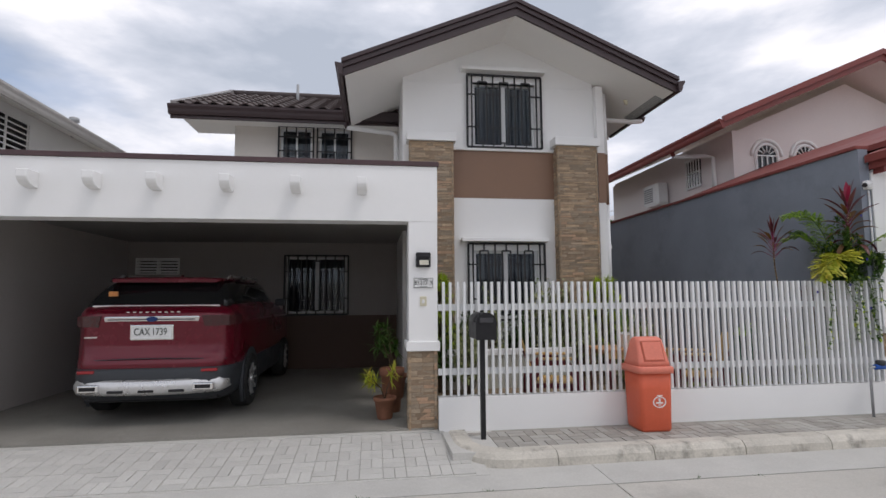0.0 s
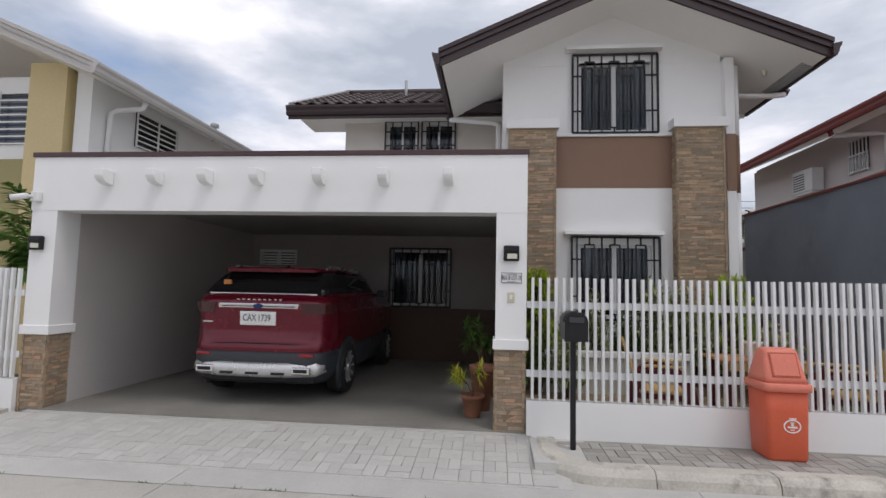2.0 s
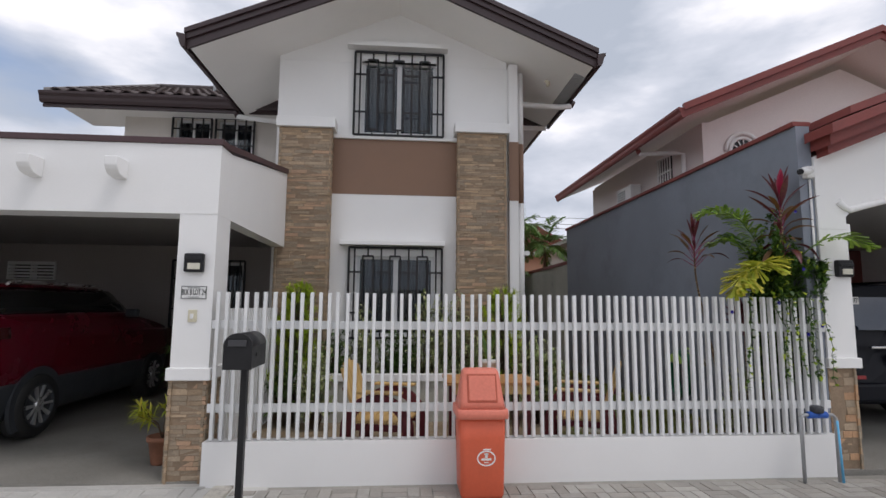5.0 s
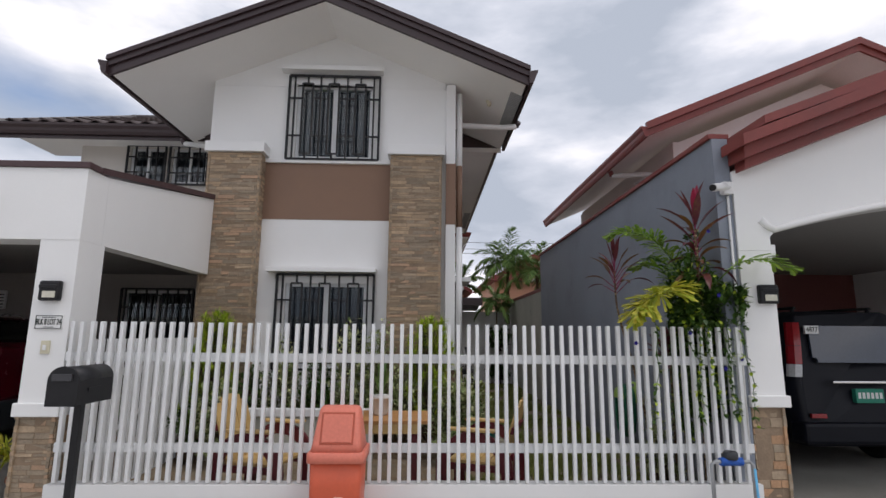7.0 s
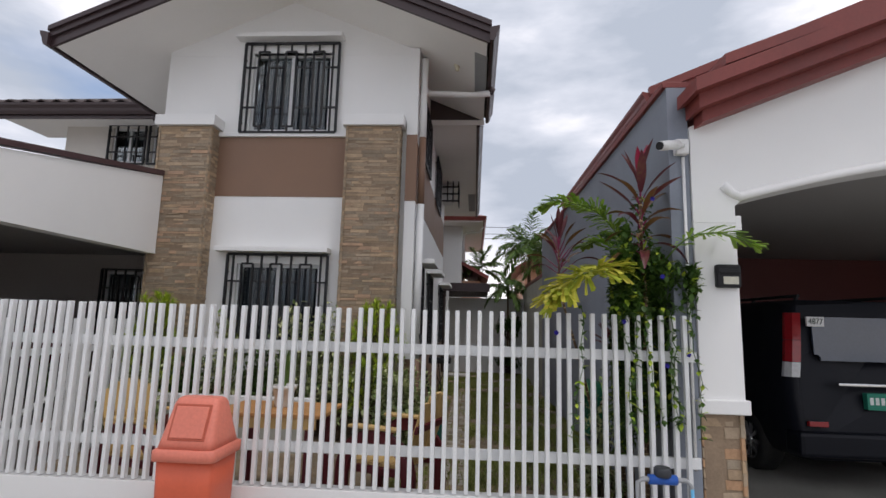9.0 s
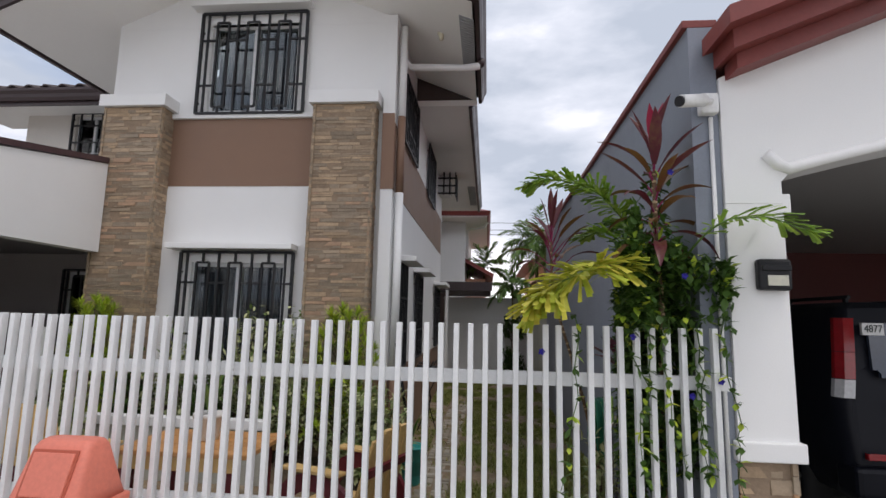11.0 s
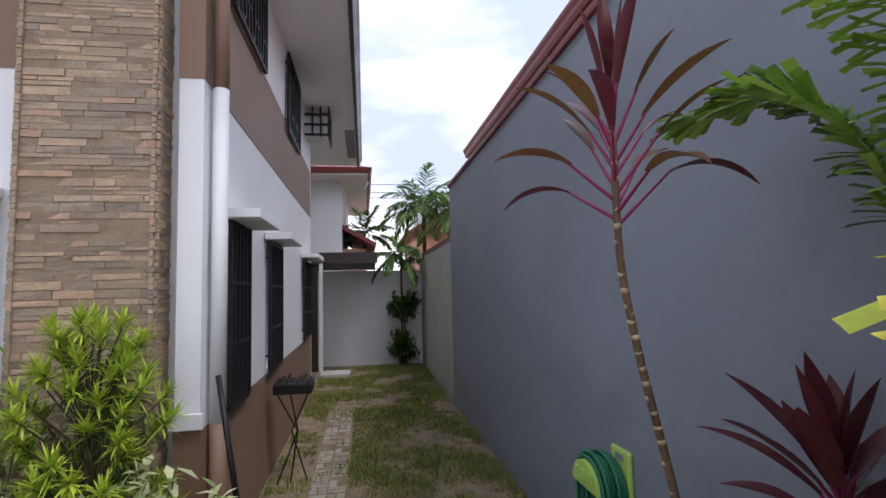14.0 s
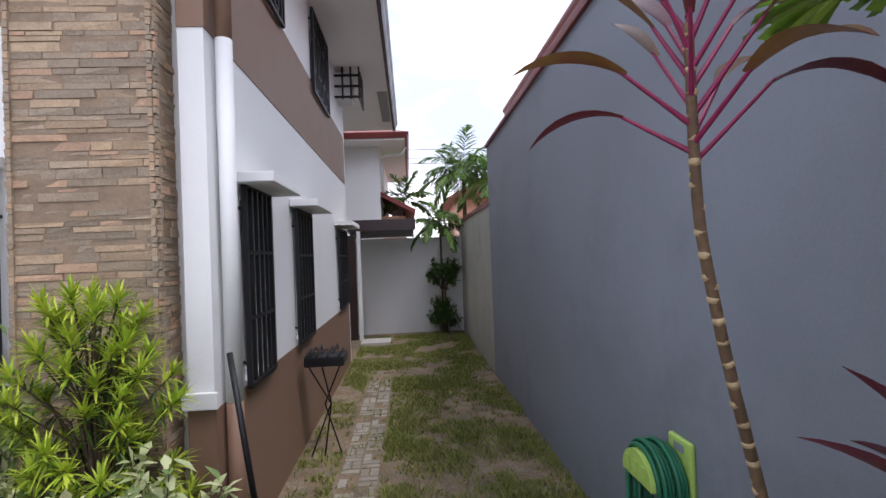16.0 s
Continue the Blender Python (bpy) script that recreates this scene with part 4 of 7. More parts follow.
bm = bmesh.new()
taper(bm, [(0.190, 0.190, Z_WALK + 0.002, 0), (0.200, 0.200, Z_WALK + 0.03, 0), (0.210, 0.210, 0.55, 0), (0.215, 0.215, 0.76, 0)], BX, BY, 0.05)
part("bin_body", bm, M_BIN, t)
bm = bmesh.new()
taper(bm, [(0.222, 0.222, 0.74, 0), (0.24, 0.24, 0.745, 0), (0.24, 0.24, 0.81, 0), (0.22, 0.22, 0.82, 0)], BX, BY, 0.05)
part("rim", bm, M_BINLID, t)
bm = bmesh.new()
taper(bm, [(0.215, 0.215, 0.82, 0), (0.205, 0.19, 0.88, 0), (0.175, 0.10, 1.10, 0.0), (0.165, 0.075, 1.125, 0.0), (0.15, 0.05, 1.135, 0.0)], BX, BY, 0.045)
part("lid", bm, M_BINLID, t)
bm = bx(-0.125, 0.125, -0.008, 0.008, -0.105, 0.105, bev=0.006)
bm.transform(pose(BX, BY - 0.157, 0.985, -21))
part("swing_flap", bm, M_BINLID, t)
# darker sheet behind the flap: the gap's shadow as a colour
bm = bx(-0.14, 0.14, -0.004, 0.004, -0.12, 0.12, bev=0.003)
bm.transform(pose(BX, BY - 0.152, 0.985, -21))
part("flap_frame", bm, mat("lid_shadow_gap", (0.42, 0.09, 0.05), 0.5, var=0.05, bump=0), t)
bm = bmesh.new()
n = 28
o = [[bm.verts.new((BX + 0.03 + rx * math.cos(a), BY - 0.212, 0.43 + rz * math.sin(a))) for a in (2 * math.pi * k / n for k in range(n))] for rx, rz in ((0.085, 0.062), (0.074, 0.052))]
for k in range(n):
    bm.faces.new((o[0][k], o[0][(k + 1) % n], o[1][(k + 1) % n], o[1][k]))
for a in ((-0.045, 0.045, -0.016, -0.001), (-0.012, 0.012, 0.005, 0.04), (-0.02, 0.02, 0.03, 0.038), (-0.02, 0.02, -0.035, -0.028), (-0.03, 0.04, 0.065, 0.075)):
    vs = [bm.verts.new((BX + 0.03 + x, BY - 0.2125, 0.43 + z)) for x, z in ((a[0], a[2]), (a[1], a[2]), (a[1], a[3]), (a[0], a[3]))]
    bm.faces.new(vs)
r = bmesh.ops.extrude_face_region(bm, geom=list(bm.faces))
for v in r["geom"]:
    if isinstance(v, bmesh.types.BMVert):
        v.co.y += 0.018
part("emblem", bm, M_SIGN, t, "white oval emblem")

t.scale = (0.90, 0.90, 0.995)

# water meters
def water_meter(x, y, z, label):
    t = thing("water_meter", (x, y, z), label, "water meter", "water meters")
    bm = bmesh.new()
    tube(bm, [(x - 0.16, y, z - 0.62), (x - 0.16, y, z - 0.02), (x - 0.13, y, z), (x + 0.15, y, z), (x + 0.18, y, z - 0.03), (x + 0.18, y, z - 0.62)], 0.016, 8)
    part("pipe", bm, M_GALV, t)
    bm = bmesh.new()
    tube(bm, [(x - 0.09, y, z), (x + 0.09, y, z)], 0.032, 10)
    part("meter_body", bm, M_BLUEPL, t, "blue meter body")
    bm = bmesh.new()
    lathe(bm, [(0.05, 0), (0.055, 0.01), (0.055, 0.05), (0.045, 0.06)], (x, y, z + 0.02), 14)
    part("register", bm, M_CARCLAD, t)
    bm = bmesh.new()
    tube(bm, [(x + 0.182, y - 0.01, z - 0.05), (x + 0.20, y - 0.015, z - 0.62)], 0.012, 8)
    part("riser", bm, mat("light_blue_pipe", (0.12, 0.42, 0.68), 0.45, var=0.05, bump=0.03), t, "light blue plastic riser")
    return t


water_meter(6.2, 6.2, 0.70, "blue water meter on grey pipes by the fence")
water_meter(-5.62, 6.2, 0.24, "blue water meter low beside the column")

# ---- vehicles ----
def loft(bm, sections):
    """Closed rings joined in order: each section is a list of points."""
    rings = [[bm.verts.new(p) for p in s] for s in sections]
    n = len(rings[0])
    for a, b in zip(rings, rings[1:]):
        for k in range(n):
            f = bm.faces.new((a[k], a[(k + 1) % n], b[(k + 1) % n], b[k]))
            f.smooth = True
    bm.faces.new(rings[0][::-1]), bm.faces.new(rings[-1])
    bmesh.ops.recalc_face_normals(bm, faces=bm.faces)


def body_sections(cx, y0, floor, stations, levels):
    """stations: (distance from the tail, width factor, how much of the tail's rake applies); levels: (half width, z, rake)."""
    out = []
    for d, k, tail in stations:
        half = [(hw * k, z, rake) for hw, z, rake in levels]
        ring = [(cx + hw, y0 + d + rake * tail, floor + z) for hw, z, rake in half] + [(cx - hw, y0 + d + rake * tail, floor + z) for hw, z, rake in reversed(half)]
        out.append(ring)
    return out


def wheel(t, x, y, z, r, out, rim_mat):
    bm = bmesh.new()
    prof = [(0.55, -0.11), (0.92, -0.115), (1.0, -0.08), (1.0, 0.08), (0.92, 0.115), (0.66, 0.11)]
    n = 32
    rings = [[bm.verts.new((x + out * w, y + r * k * math.cos(2 * math.pi * i / n), z + r * k * math.sin(2 * math.pi * i / n))) for i in range(n)] for k, w in prof]
    for a, b in zip(rings, rings[1:]):
        for i in range(n):
            bm.faces.new((a[i], a[(i + 1) % n], b[(i + 1) % n], b[i])).smooth = True
    bm.faces.new(rings[0])
    bmesh.ops.recalc_face_normals(bm, faces=bm.faces)
    wh = part("wheel", bm, M_TYRE, t, "black tyre")
    bm = bmesh.new()
    rings = [[bm.verts.new((x + out * w, y + r * k * math.cos(2 * math.pi * i / n), z + r * k * math.sin(2 * math.pi * i / n))) for i in range(n)] for k, w in ((0.68, 0.118), (0.62, 0.118), (0.60, 0.06), (0.12, 0.05))]
    for a, b in zip(rings, rings[1:]):
        for i in range(n):
            bm.faces.new((a[i], a[(i + 1) % n], b[(i + 1) % n], b[i])).smooth = True
    part("rim_barrel", bm, M_CARCLAD, wh)
    for k in range(10):
        a = 2 * math.pi * k / 10
        bm = bmesh.new()
        da = 0.10 if k % 2 else 0.06
        vs = []
        for rad, w, off in ((0.14, 0.105, 0.18), (0.63, 0.118, da)):
            for s in (-1, 1):
                ang = a + s * off
                vs.append(bm.verts.new((x + out * w, y + r * rad * math.cos(ang), z + r * rad * math.sin(ang))))
        f = bm.faces.new((vs[0], vs[1], vs[3], vs[2]))
        g = bmesh.ops.extrude_face_region(bm, geom=[f])
        for v in g["geom"]:
            if isinstance(v, bmesh.types.BMVert):
                v.co.x -= out * 0.03
        bmesh.ops.recalc_face_normals(bm, faces=bm.faces)
        part("spoke", bm, rim_mat, wh)
    bm = bmesh.new()
    tube(bm, [(x + out * 0.06, y, z), (x + out * 0.122, y, z)], 0.06, 12)
    part("hub_cap", bm, rim_mat, wh)
    return wh


CX, CY, FL = -2.63, 7.0, Z_PORT + 0.03
car = thing("red_suv", (CX, CY + 2.1, FL), "metallic dark red sport utility car parked nose-in in the carport", "car")


def plan_rings(bm, levels, nose=4.36, power=9.0, n=88):
    """Rounded plan outlines stacked upwards: (z, half width, how far the tail stands in, how far the nose stands in)."""
    rings = []
    for z, hw, tail, front in levels:
        y0, y1 = CY + tail, CY + nose - front
        ring = []
        for k in range(n):
            a = 2 * math.pi * (k + 0.5) / n
            c, q = math.cos(a), math.sin(a)
            ring.append((CX + hw * math.copysign(abs(c) ** (2 / power), c), (y0 + y1) / 2 + (y1 - y0) / 2 * math.copysign(abs(q) ** (2 / power), q), FL + z))
        rings.append(ring)
    loft(bm, rings)


bm = bmesh.new()
plan_rings(bm, [(0.60, 0.90, 0.035, 0.05), (0.64, 0.918, 0.012, 0.03), (0.70, 0.925, 0.015, 0.02), (0.74, 0.93, 0.035, 0.02), (0.80, 0.932, 0.055, 0.02), (0.92, 0.934, 0.066, 0.02), (1.03, 0.934, 0.066, 0.05),
                (1.12, 0.93, 0.055, 0.15), (1.18, 0.925, 0.045, 0.4), (1.24, 0.918, 0.05, 0.7), (1.28, 0.91, 0.075, 0.95), (1.32, 0.895, 0.12, 1.1), (1.36, 0.87, 0.18, 1.25), (1.375, 0.84, 0.24, 1.3)])
part("body", bm, M_CARRED, car, "metallic red body shell")
bm = bmesh.new()
plan_rings(bm, [(0.22, 0.80, 0.20, 0.25), (0.27, 0.86, 0.10, 0.12), (0.34, 0.895, 0.03, 0.05), (0.42, 0.91, -0.005, 0.02), (0.52, 0.92, -0.012, 0.0), (0.60, 0.922, -0.008, 0.0), (0.635, 0.915, 0.012, 0.02), (0.64, 0.90, 0.05, 0.05)])
part("lower_cladding", bm, M_CARCLAD, car, "dark grey plastic bumper and sill cladding")
bm = bmesh.new()
tube(bm, [(CX + x, CY + 0.02 + 0.16 * abs(x / 0.9) ** 6, FL + 0.745 - 0.03 * abs(x / 0.9) ** 2) for x in (-0.84, -0.7, -0.5, -0.25, 0, 0.25, 0.5, 0.7, 0.84)], 0.006, 4)
part("hatch_seam", bm, M_CARCLAD, car)
# greenhouse
gh = [(0.85, 1.345, 0.0), (0.80, 1.47, 0.10), (0.73, 1.60, 0.24), (0.66, 1.675, 0.36)]
bm = bmesh.new()
secs = []
for d, k, tail in ((0.20, 0.90, 1), (0.24, 0.96, 1), (0.45, 1.0, 0.9), (1.4, 1.0, 0), (2.5, 0.99, 0), (2.8, 0.97, -0.4), (3.0, 0.94, -1.2)):
    secs.append([(CX + hw * k, CY + d + rk * tail, FL + z) for hw, z, rk in gh] + [(CX - hw * k, CY + d + rk * tail, FL + z) for hw, z, rk in reversed(gh)])
loft(bm, secs)
part("window_glass", bm, M_CARGLASS, car, "dark tinted windows all round")
bm = bmesh.new()
secs = []
for d, k, dz in ((0.38, 0.90, -0.012), (0.42, 0.97, 0.004), (0.7, 1.0, 0.012), (1.6, 1.0, 0.02), (2.5, 0.98, 0.0)):
    secs.append([(CX + s * hw * k, CY + d, FL + z + dz) for s, hw, z in ((1, 0.68, 1.655), (1, 0.66, 1.69), (1, 0.4, 1.705), (-1, 0.4, 1.705), (-1, 0.66, 1.69), (-1, 0.68, 1.655))])
loft(bm, secs)
part("roof_panel", bm, M_CARRED, car, "red roof panel with a spoiler")
for s in (-1, 1):
    bm = bmesh.new()
    tube(bm, [(CX + s * 0.66, CY + 0.65, FL + 1.69), (CX + s * 0.665, CY + 0.75, FL + 1.735), (CX + s * 0.665, CY + 2.3, FL + 1.735), (CX + s * 0.66, CY + 2.4, FL + 1.69)], 0.017, 6)
    part("roof_rail", bm, M_SILVER, car)
bm = bmesh.new()
prism(bm, [(CY + 0.85, FL + 1.70), (CY + 0.98, FL + 1.70), (CY + 0.97, FL + 1.76)], "x", CX - 0.015, CX + 0.015)
part("antenna_fin", bm, M_CARRED, car)
# tail details; the tail's surface leans, so each sits on its own level
part("spoiler", bx(CX - 0.60, CX + 0.60, CY + 0.36, CY + 0.50, FL + 1.655, FL + 1.69, bev=0.012), M_CARRED, car)
bm = bx(CX - 0.72, CX + 0.72, -0.010, 0.010, -0.011, 0.011, bev=0.004)
bm.transform(pose(0, CY + 0.18, FL + 1.352))
part("glass_trim", bm, M_CHROME, car, "chrome strip under the rear window")
part("trim_bar", bx(CX - 0.53, CX + 0.53, CY + 0.045, CY + 0.085, FL + 1.165, FL + 1.235, bev=0.014), M_CHROME, car, "broad chrome bar")
part("trim_groove", bx(CX - 0.48, CX + 0.48, CY + 0.040, CY + 0.046, FL + 1.190, FL + 1.202), M_CARCLAD, car)
bm = bmesh.new()
tube(bm, [(CX, CY + 0.044, FL + 1.20), (CX, CY + 0.033, FL + 1.20)], 0.05, 20)
bm.transform(Matrix.Translation((CX, 0, FL + 1.2)) @ Matrix.Diagonal((1.25, 1, 0.62, 1)) @ Matrix.Translation((-CX, 0, -FL - 1.2)))
part("badge", bm, M_BADGE, car, "plain oval badge")
for s in (-1, 1):
    bm = bmesh.new()
    xs = [(0.55, 0.020), (0.66, 0.030), (0.76, 0.055), (0.84, 0.10), (0.89, 0.19), (0.922, 0.36)]
    top = [bm.verts.new((CX + s * x * 1.012, CY + dy + 0.012, FL + 1.245 - 0.02 * (x - 0.45))) for x, dy in xs]
    bot = [bm.verts.new((CX + s * (x * 1.012 + (0.03 if i == 0 else 0)), CY + dy + 0.03, FL + 1.105 + 0.03 * (x - 0.45))) for i, (x, dy) in enumerate(xs)]
    fs = [bm.faces.new((top[i], top[i + 1], bot[i + 1], bot[i])) for i in range(len(xs) - 1)]
    g = bmesh.ops.extrude_face_region(bm, geom=fs)
    for v in g["geom"]:
        if isinstance(v, bmesh.types.BMVert):
            v.co.y += 0.07
            v.co.x -= s * 0.02
    bmesh.ops.recalc_face_normals(bm, faces=bm.faces)
    lamp = part("tail_lamp", bm, M_DARKLENS, car, "smoked red tail lamp")
    bm = bmesh.new()
    tube(bm, [(CX + s * 0.57, CY + 0.057, FL + 1.205), (CX + s * 0.62, CY + 0.060, FL + 1.20), (CX + s * 0.79, CY + 0.10, FL + 1.195)], 0.009, 5)
    part("light_strip", bm, M_REDLENS, lamp)
    part("reflector", bx(CX + s * 0.67 - 0.09, CX + s * 0.67 + 0.09, CY - 0.012, CY + 0.06, FL + 0.585, FL + 0.62, bev=0.006), M_REDLENS, car, "red bumper reflector")
    tip = part("exhaust_tip", bx(CX + s * 0.62 - 0.115, CX + s * 0.62 + 0.115, CY - 0.055, CY + 0.05, FL + 0.375, FL + 0.465, bev=0.014), M_CHROME, car, "chrome exhaust trim")
    part("exhaust_opening", bx(CX + s * 0.62 - 0.085, CX + s * 0.62 + 0.085, CY - 0.058, CY - 0.0555, FL + 0.40, FL + 0.442), M_BLACK, tip)
    bm = bmesh.new()
    box(bm, CX + s * 1.0 - 0.085, CX + s * 1.0 + 0.085, CY + 2.62, CY + 2.74, FL + 1.30, FL + 1.42, bev=0.03)
    part("wing_mirror", bm, M_CARCLAD, car)
    bm = bmesh.new()
    n = 20
    for rr in (0.42,):
        vs = [bm.verts.new((CX + s * 0.935, CY + 0.92 + rr * math.cos(a), FL + 0.36 + rr * math.sin(a))) for a in (math.pi * k / n - 0.15 for k in range(n + 6))]
        vs.append(bm.verts.new((CX + s * 0.935, CY + 0.5, FL + 0.22)))
    f = bm.faces.new(vs[:-1])
    g = bmesh.ops.extrude_face_region(bm, geom=[f])
    for v in g["geom"]:
        if isinstance(v, bmesh.types.BMVert):
            v.co.x -= s * 0.04
    bmesh.ops.recalc_face_normals(bm, faces=bm.faces)
    part("wheel_arch", bm, M_CARCLAD, car, "dark plastic wheel arch")
    wheel(car, CX + s * 0.845, CY + 0.92, FL + 0.352, 0.352, s, M_SILVER)
    wheel(car, CX + s * 0.845, CY + 3.55, FL + 0.352, 0.352, s, M_SILVER)
    part("door_handle", bx(CX + s * 0.935 - 0.012, CX + s * 0.935 + 0.012, CY + 1.22, CY + 1.42, FL + 1.06, FL + 1.085, bev=0.006), M_CARRED, car)
bm = bmesh.new()
secs = []
for x, dy, z0, z1 in ((-0.86, 0.13, 0.38, 0.47), (-0.78, 0.03, 0.345, 0.52), (-0.45, -0.04, 0.335, 0.51), (0, -0.05, 0.33, 0.505), (0.45, -0.04, 0.335, 0.51), (0.78, 0.03, 0.345, 0.52), (0.86, 0.13, 0.38, 0.47)):
    secs.append([(CX + x, CY + dy + 0.02, FL + z0), (CX + x, CY + dy, FL + z0 + 0.03), (CX + x, CY + dy, FL + z1 - 0.03), (CX + x, CY + dy + 0.03, FL + z1), (CX + x, CY + dy + 0.14, FL + z1), (CX + x, CY + dy + 0.14, FL + z0)])
loft(bm, secs)
skid = part("skid_plate", bm, M_SILVER, car, "satin silver rear skid plate")
for x in (-0.33, 0.0, 0.33):
    part("slot", bx(CX + x - 0.085, CX + x + 0.085, CY - 0.058, CY - 0.02, FL + 0.365, FL + 0.395, bev=0.008), M_BLACK, skid)
part("diffuser", bx(CX - 0.74, CX + 0.74, CY + 0.12, CY + 0.40, FL + 0.24, FL + 0.345, bev=0.02), M_BLACK, car)
bm = bx(CX - 0.24, CX + 0.24, -0.012, 0.012, -0.09, 0.09, bev=0.01)
bm.transform(pose(0, CY + 0.062, FL + 1.045, 3))
pl = part("number_plate", bm, M_CHROME, car, "number plate in a chrome frame")
bm = bx(CX - 0.218, CX + 0.218, -0.0145, -0.0125, -0.070, 0.070)
bm.transform(pose(0, CY + 0.062, FL + 1.045, 3))
part("plate_face", bm, M_SIGN, pl)
for text, dx in (("CAX", -0.108), ("1739", 0.085)):
    bm = lettering(text, 0.098, Matrix.Translation((CX + dx, CY + 0.0455, FL + 1.048)) @ pose(0, 0, 0, 3) @ Matrix.Diagonal((0.88, 1, 1.2, 1)))
    part("plate_lettering", bm, M_TEXT, pl)
for k in range(9):
    x = CX - 0.28 + k * 0.07
    part("script_bar", bx(x - 0.018, x + 0.018, CY + 0.072, CY + 0.092, FL + 1.265, FL + 1.288), M_CHROME, car)
part("window_sticker", bx(CX - 0.60, CX - 0.50, CY + 0.275, CY + 0.30, FL + 1.47, FL + 1.53), mat("orange_sticker", (0.55, 0.22, 0.06), 0.5, var=0.1, scale=30, bump=0), car, "small orange registration sticker")
part("side_script", bx(CX - 0.74, CX - 0.60, CY + 0.066, CY + 0.10, FL + 0.985, FL + 1.0), M_CHROME, car)

# dark van in the neighbouring carport
VX, VY = 8.98, 8.0
van = thing("navy_van", (VX, VY + 2.1, Z_PORT), "dark navy utility van parked nose-in in a carport", "van")
lv = [(0.78, 0.30, 0.06), (0.84, 0.42, 0.0), (0.85, 0.60, 0.0), (0.86, 0.90, 0.05), (0.86, 1.15, 0.06), (0.82, 1.28, 0.08), (0.76, 1.60, 0.16), (0.70, 1.82, 0.24), (0.60, 1.88, 0.32)]
bm = bmesh.new()
loft(bm, body_sections(VX, VY, Z_PORT, [(0, 0.90, 1), (0.03, 0.96, 1), (0.12, 1.0, 1), (0.5, 1.02, 0.4), (2.0, 1.02, 0), (3.4, 1.0, 0), (3.9, 0.9, 0), (4.1, 0.7, 0)], lv))
part("body", bm, M_VAN, van, "dark navy body shell")
bm = bmesh.new()
a, b = (VY + 0.055, Z_PORT + 1.26), (VY + 0.165, Z_PORT + 1.70)
vs = [bm.verts.new((VX + x, y - 0.012, z)) for x, (y, z) in ((-0.60, a), (0.60, a), (0.54, b), (-0.54, b))]
f = bm.faces.new(vs)
bmesh.ops.bevel(bm, geom=list(bm.verts), offset=0.06, segments=3, affect="VERTICES")
g = bmesh.ops.extrude_face_region(bm, geom=list(bm.faces))
for v in g["geom"]:
    if isinstance(v, bmesh.types.BMVert):
        v.co.y += 0.03
bmesh.ops.recalc_face_normals(bm, faces=bm.faces)
part("rear_window", bm, M_VANGLASS, van, "bluish rear window")
for s in (-1, 1):
    for z0, z1, m in ((1.46, 1.74, M_REDLENS), (1.24, 1.455, M_REDLENS), (1.09, 1.235, M_CLEARLENS)):
        bm = bmesh.new()
        for zz in (z0, z1):
            rk = np.interp(zz, [v[1] for v in lv], [v[2] for v in lv])
            hw = np.interp(zz, [v[1] for v in lv], [v[0] for v in lv])
            for xx, yy in ((hw - 0.10, -0.022), (hw - 0.03, 0.0), (hw + 0.008, 0.06), (hw + 0.01, 0.10), (hw - 0.10, 0.10)):
                bm.verts.new((VX + s * xx, VY + rk + yy, Z_PORT + zz))
        bm.verts.ensure_lookup_table()
        q = list(bm.verts)
        bm.faces.new(q[:5]), bm.faces.new(q[5:])
        for k in range(5):
            bm.faces.new((q[k], q[(k + 1) % 5], q[5 + (k + 1) % 5], q[5 + k]))
        bmesh.ops.recalc_face_normals(bm, faces=bm.faces)
        part("tail_lamp", bm, m, van)
    part("bumper_reflector", bx(VX + s * 0.66 - 0.09, VX + s * 0.66 + 0.09, VY - 0.045, VY, Z_PORT + 0.63, Z_PORT + 0.68, bev=0.005), M_REDLENS, van)
    wheel(van, VX + s * 0.77, VY + 0.85, Z_PORT + 0.32, 0.32, s, M_SILVER)
    wheel(van, VX + s * 0.77, VY + 3.3, Z_PORT + 0.32, 0.32, s, M_SILVER)
part("bumper", bx(VX - 0.86, VX + 0.86, VY - 0.07, VY + 0.2, Z_PORT + 0.34, Z_PORT + 0.58, bev=0.04), M_VAN, van)
part("trim_bar", bx(VX - 0.42, VX + 0.42, VY - 0.008, VY + 0.05, Z_PORT + 1.02, Z_PORT + 1.05, bev=0.008), M_CHROME, van)
vp = part("number_plate", bx(VX - 0.17, VX + 0.17, VY - 0.012, VY + 0.05, Z_PORT + 0.80, Z_PORT + 0.96, bev=0.004), M_GREENPL, van, "green and white number plate")
for k in range(6):
    x = VX - 0.13 + k * 0.052
    part("plate_bar", bx(x - 0.016, x + 0.016, VY - 0.016, VY - 0.0125, Z_PORT + 0.85, Z_PORT + 0.92), M_SIGN, vp)
st = part("window_sticker", bx(VX - 0.60, VX - 0.43, VY + 0.125, VY + 0.155, Z_PORT + 1.60, Z_PORT + 1.70), M_SIGN, van, "white number sticker")
part("sticker_number", lettering("4877", 0.085, Matrix.Translation((VX - 0.515, VY + 0.1215, Z_PORT + 1.65)) @ Matrix.Diagonal((0.85, 1, 1, 1))), M_TEXT, st)
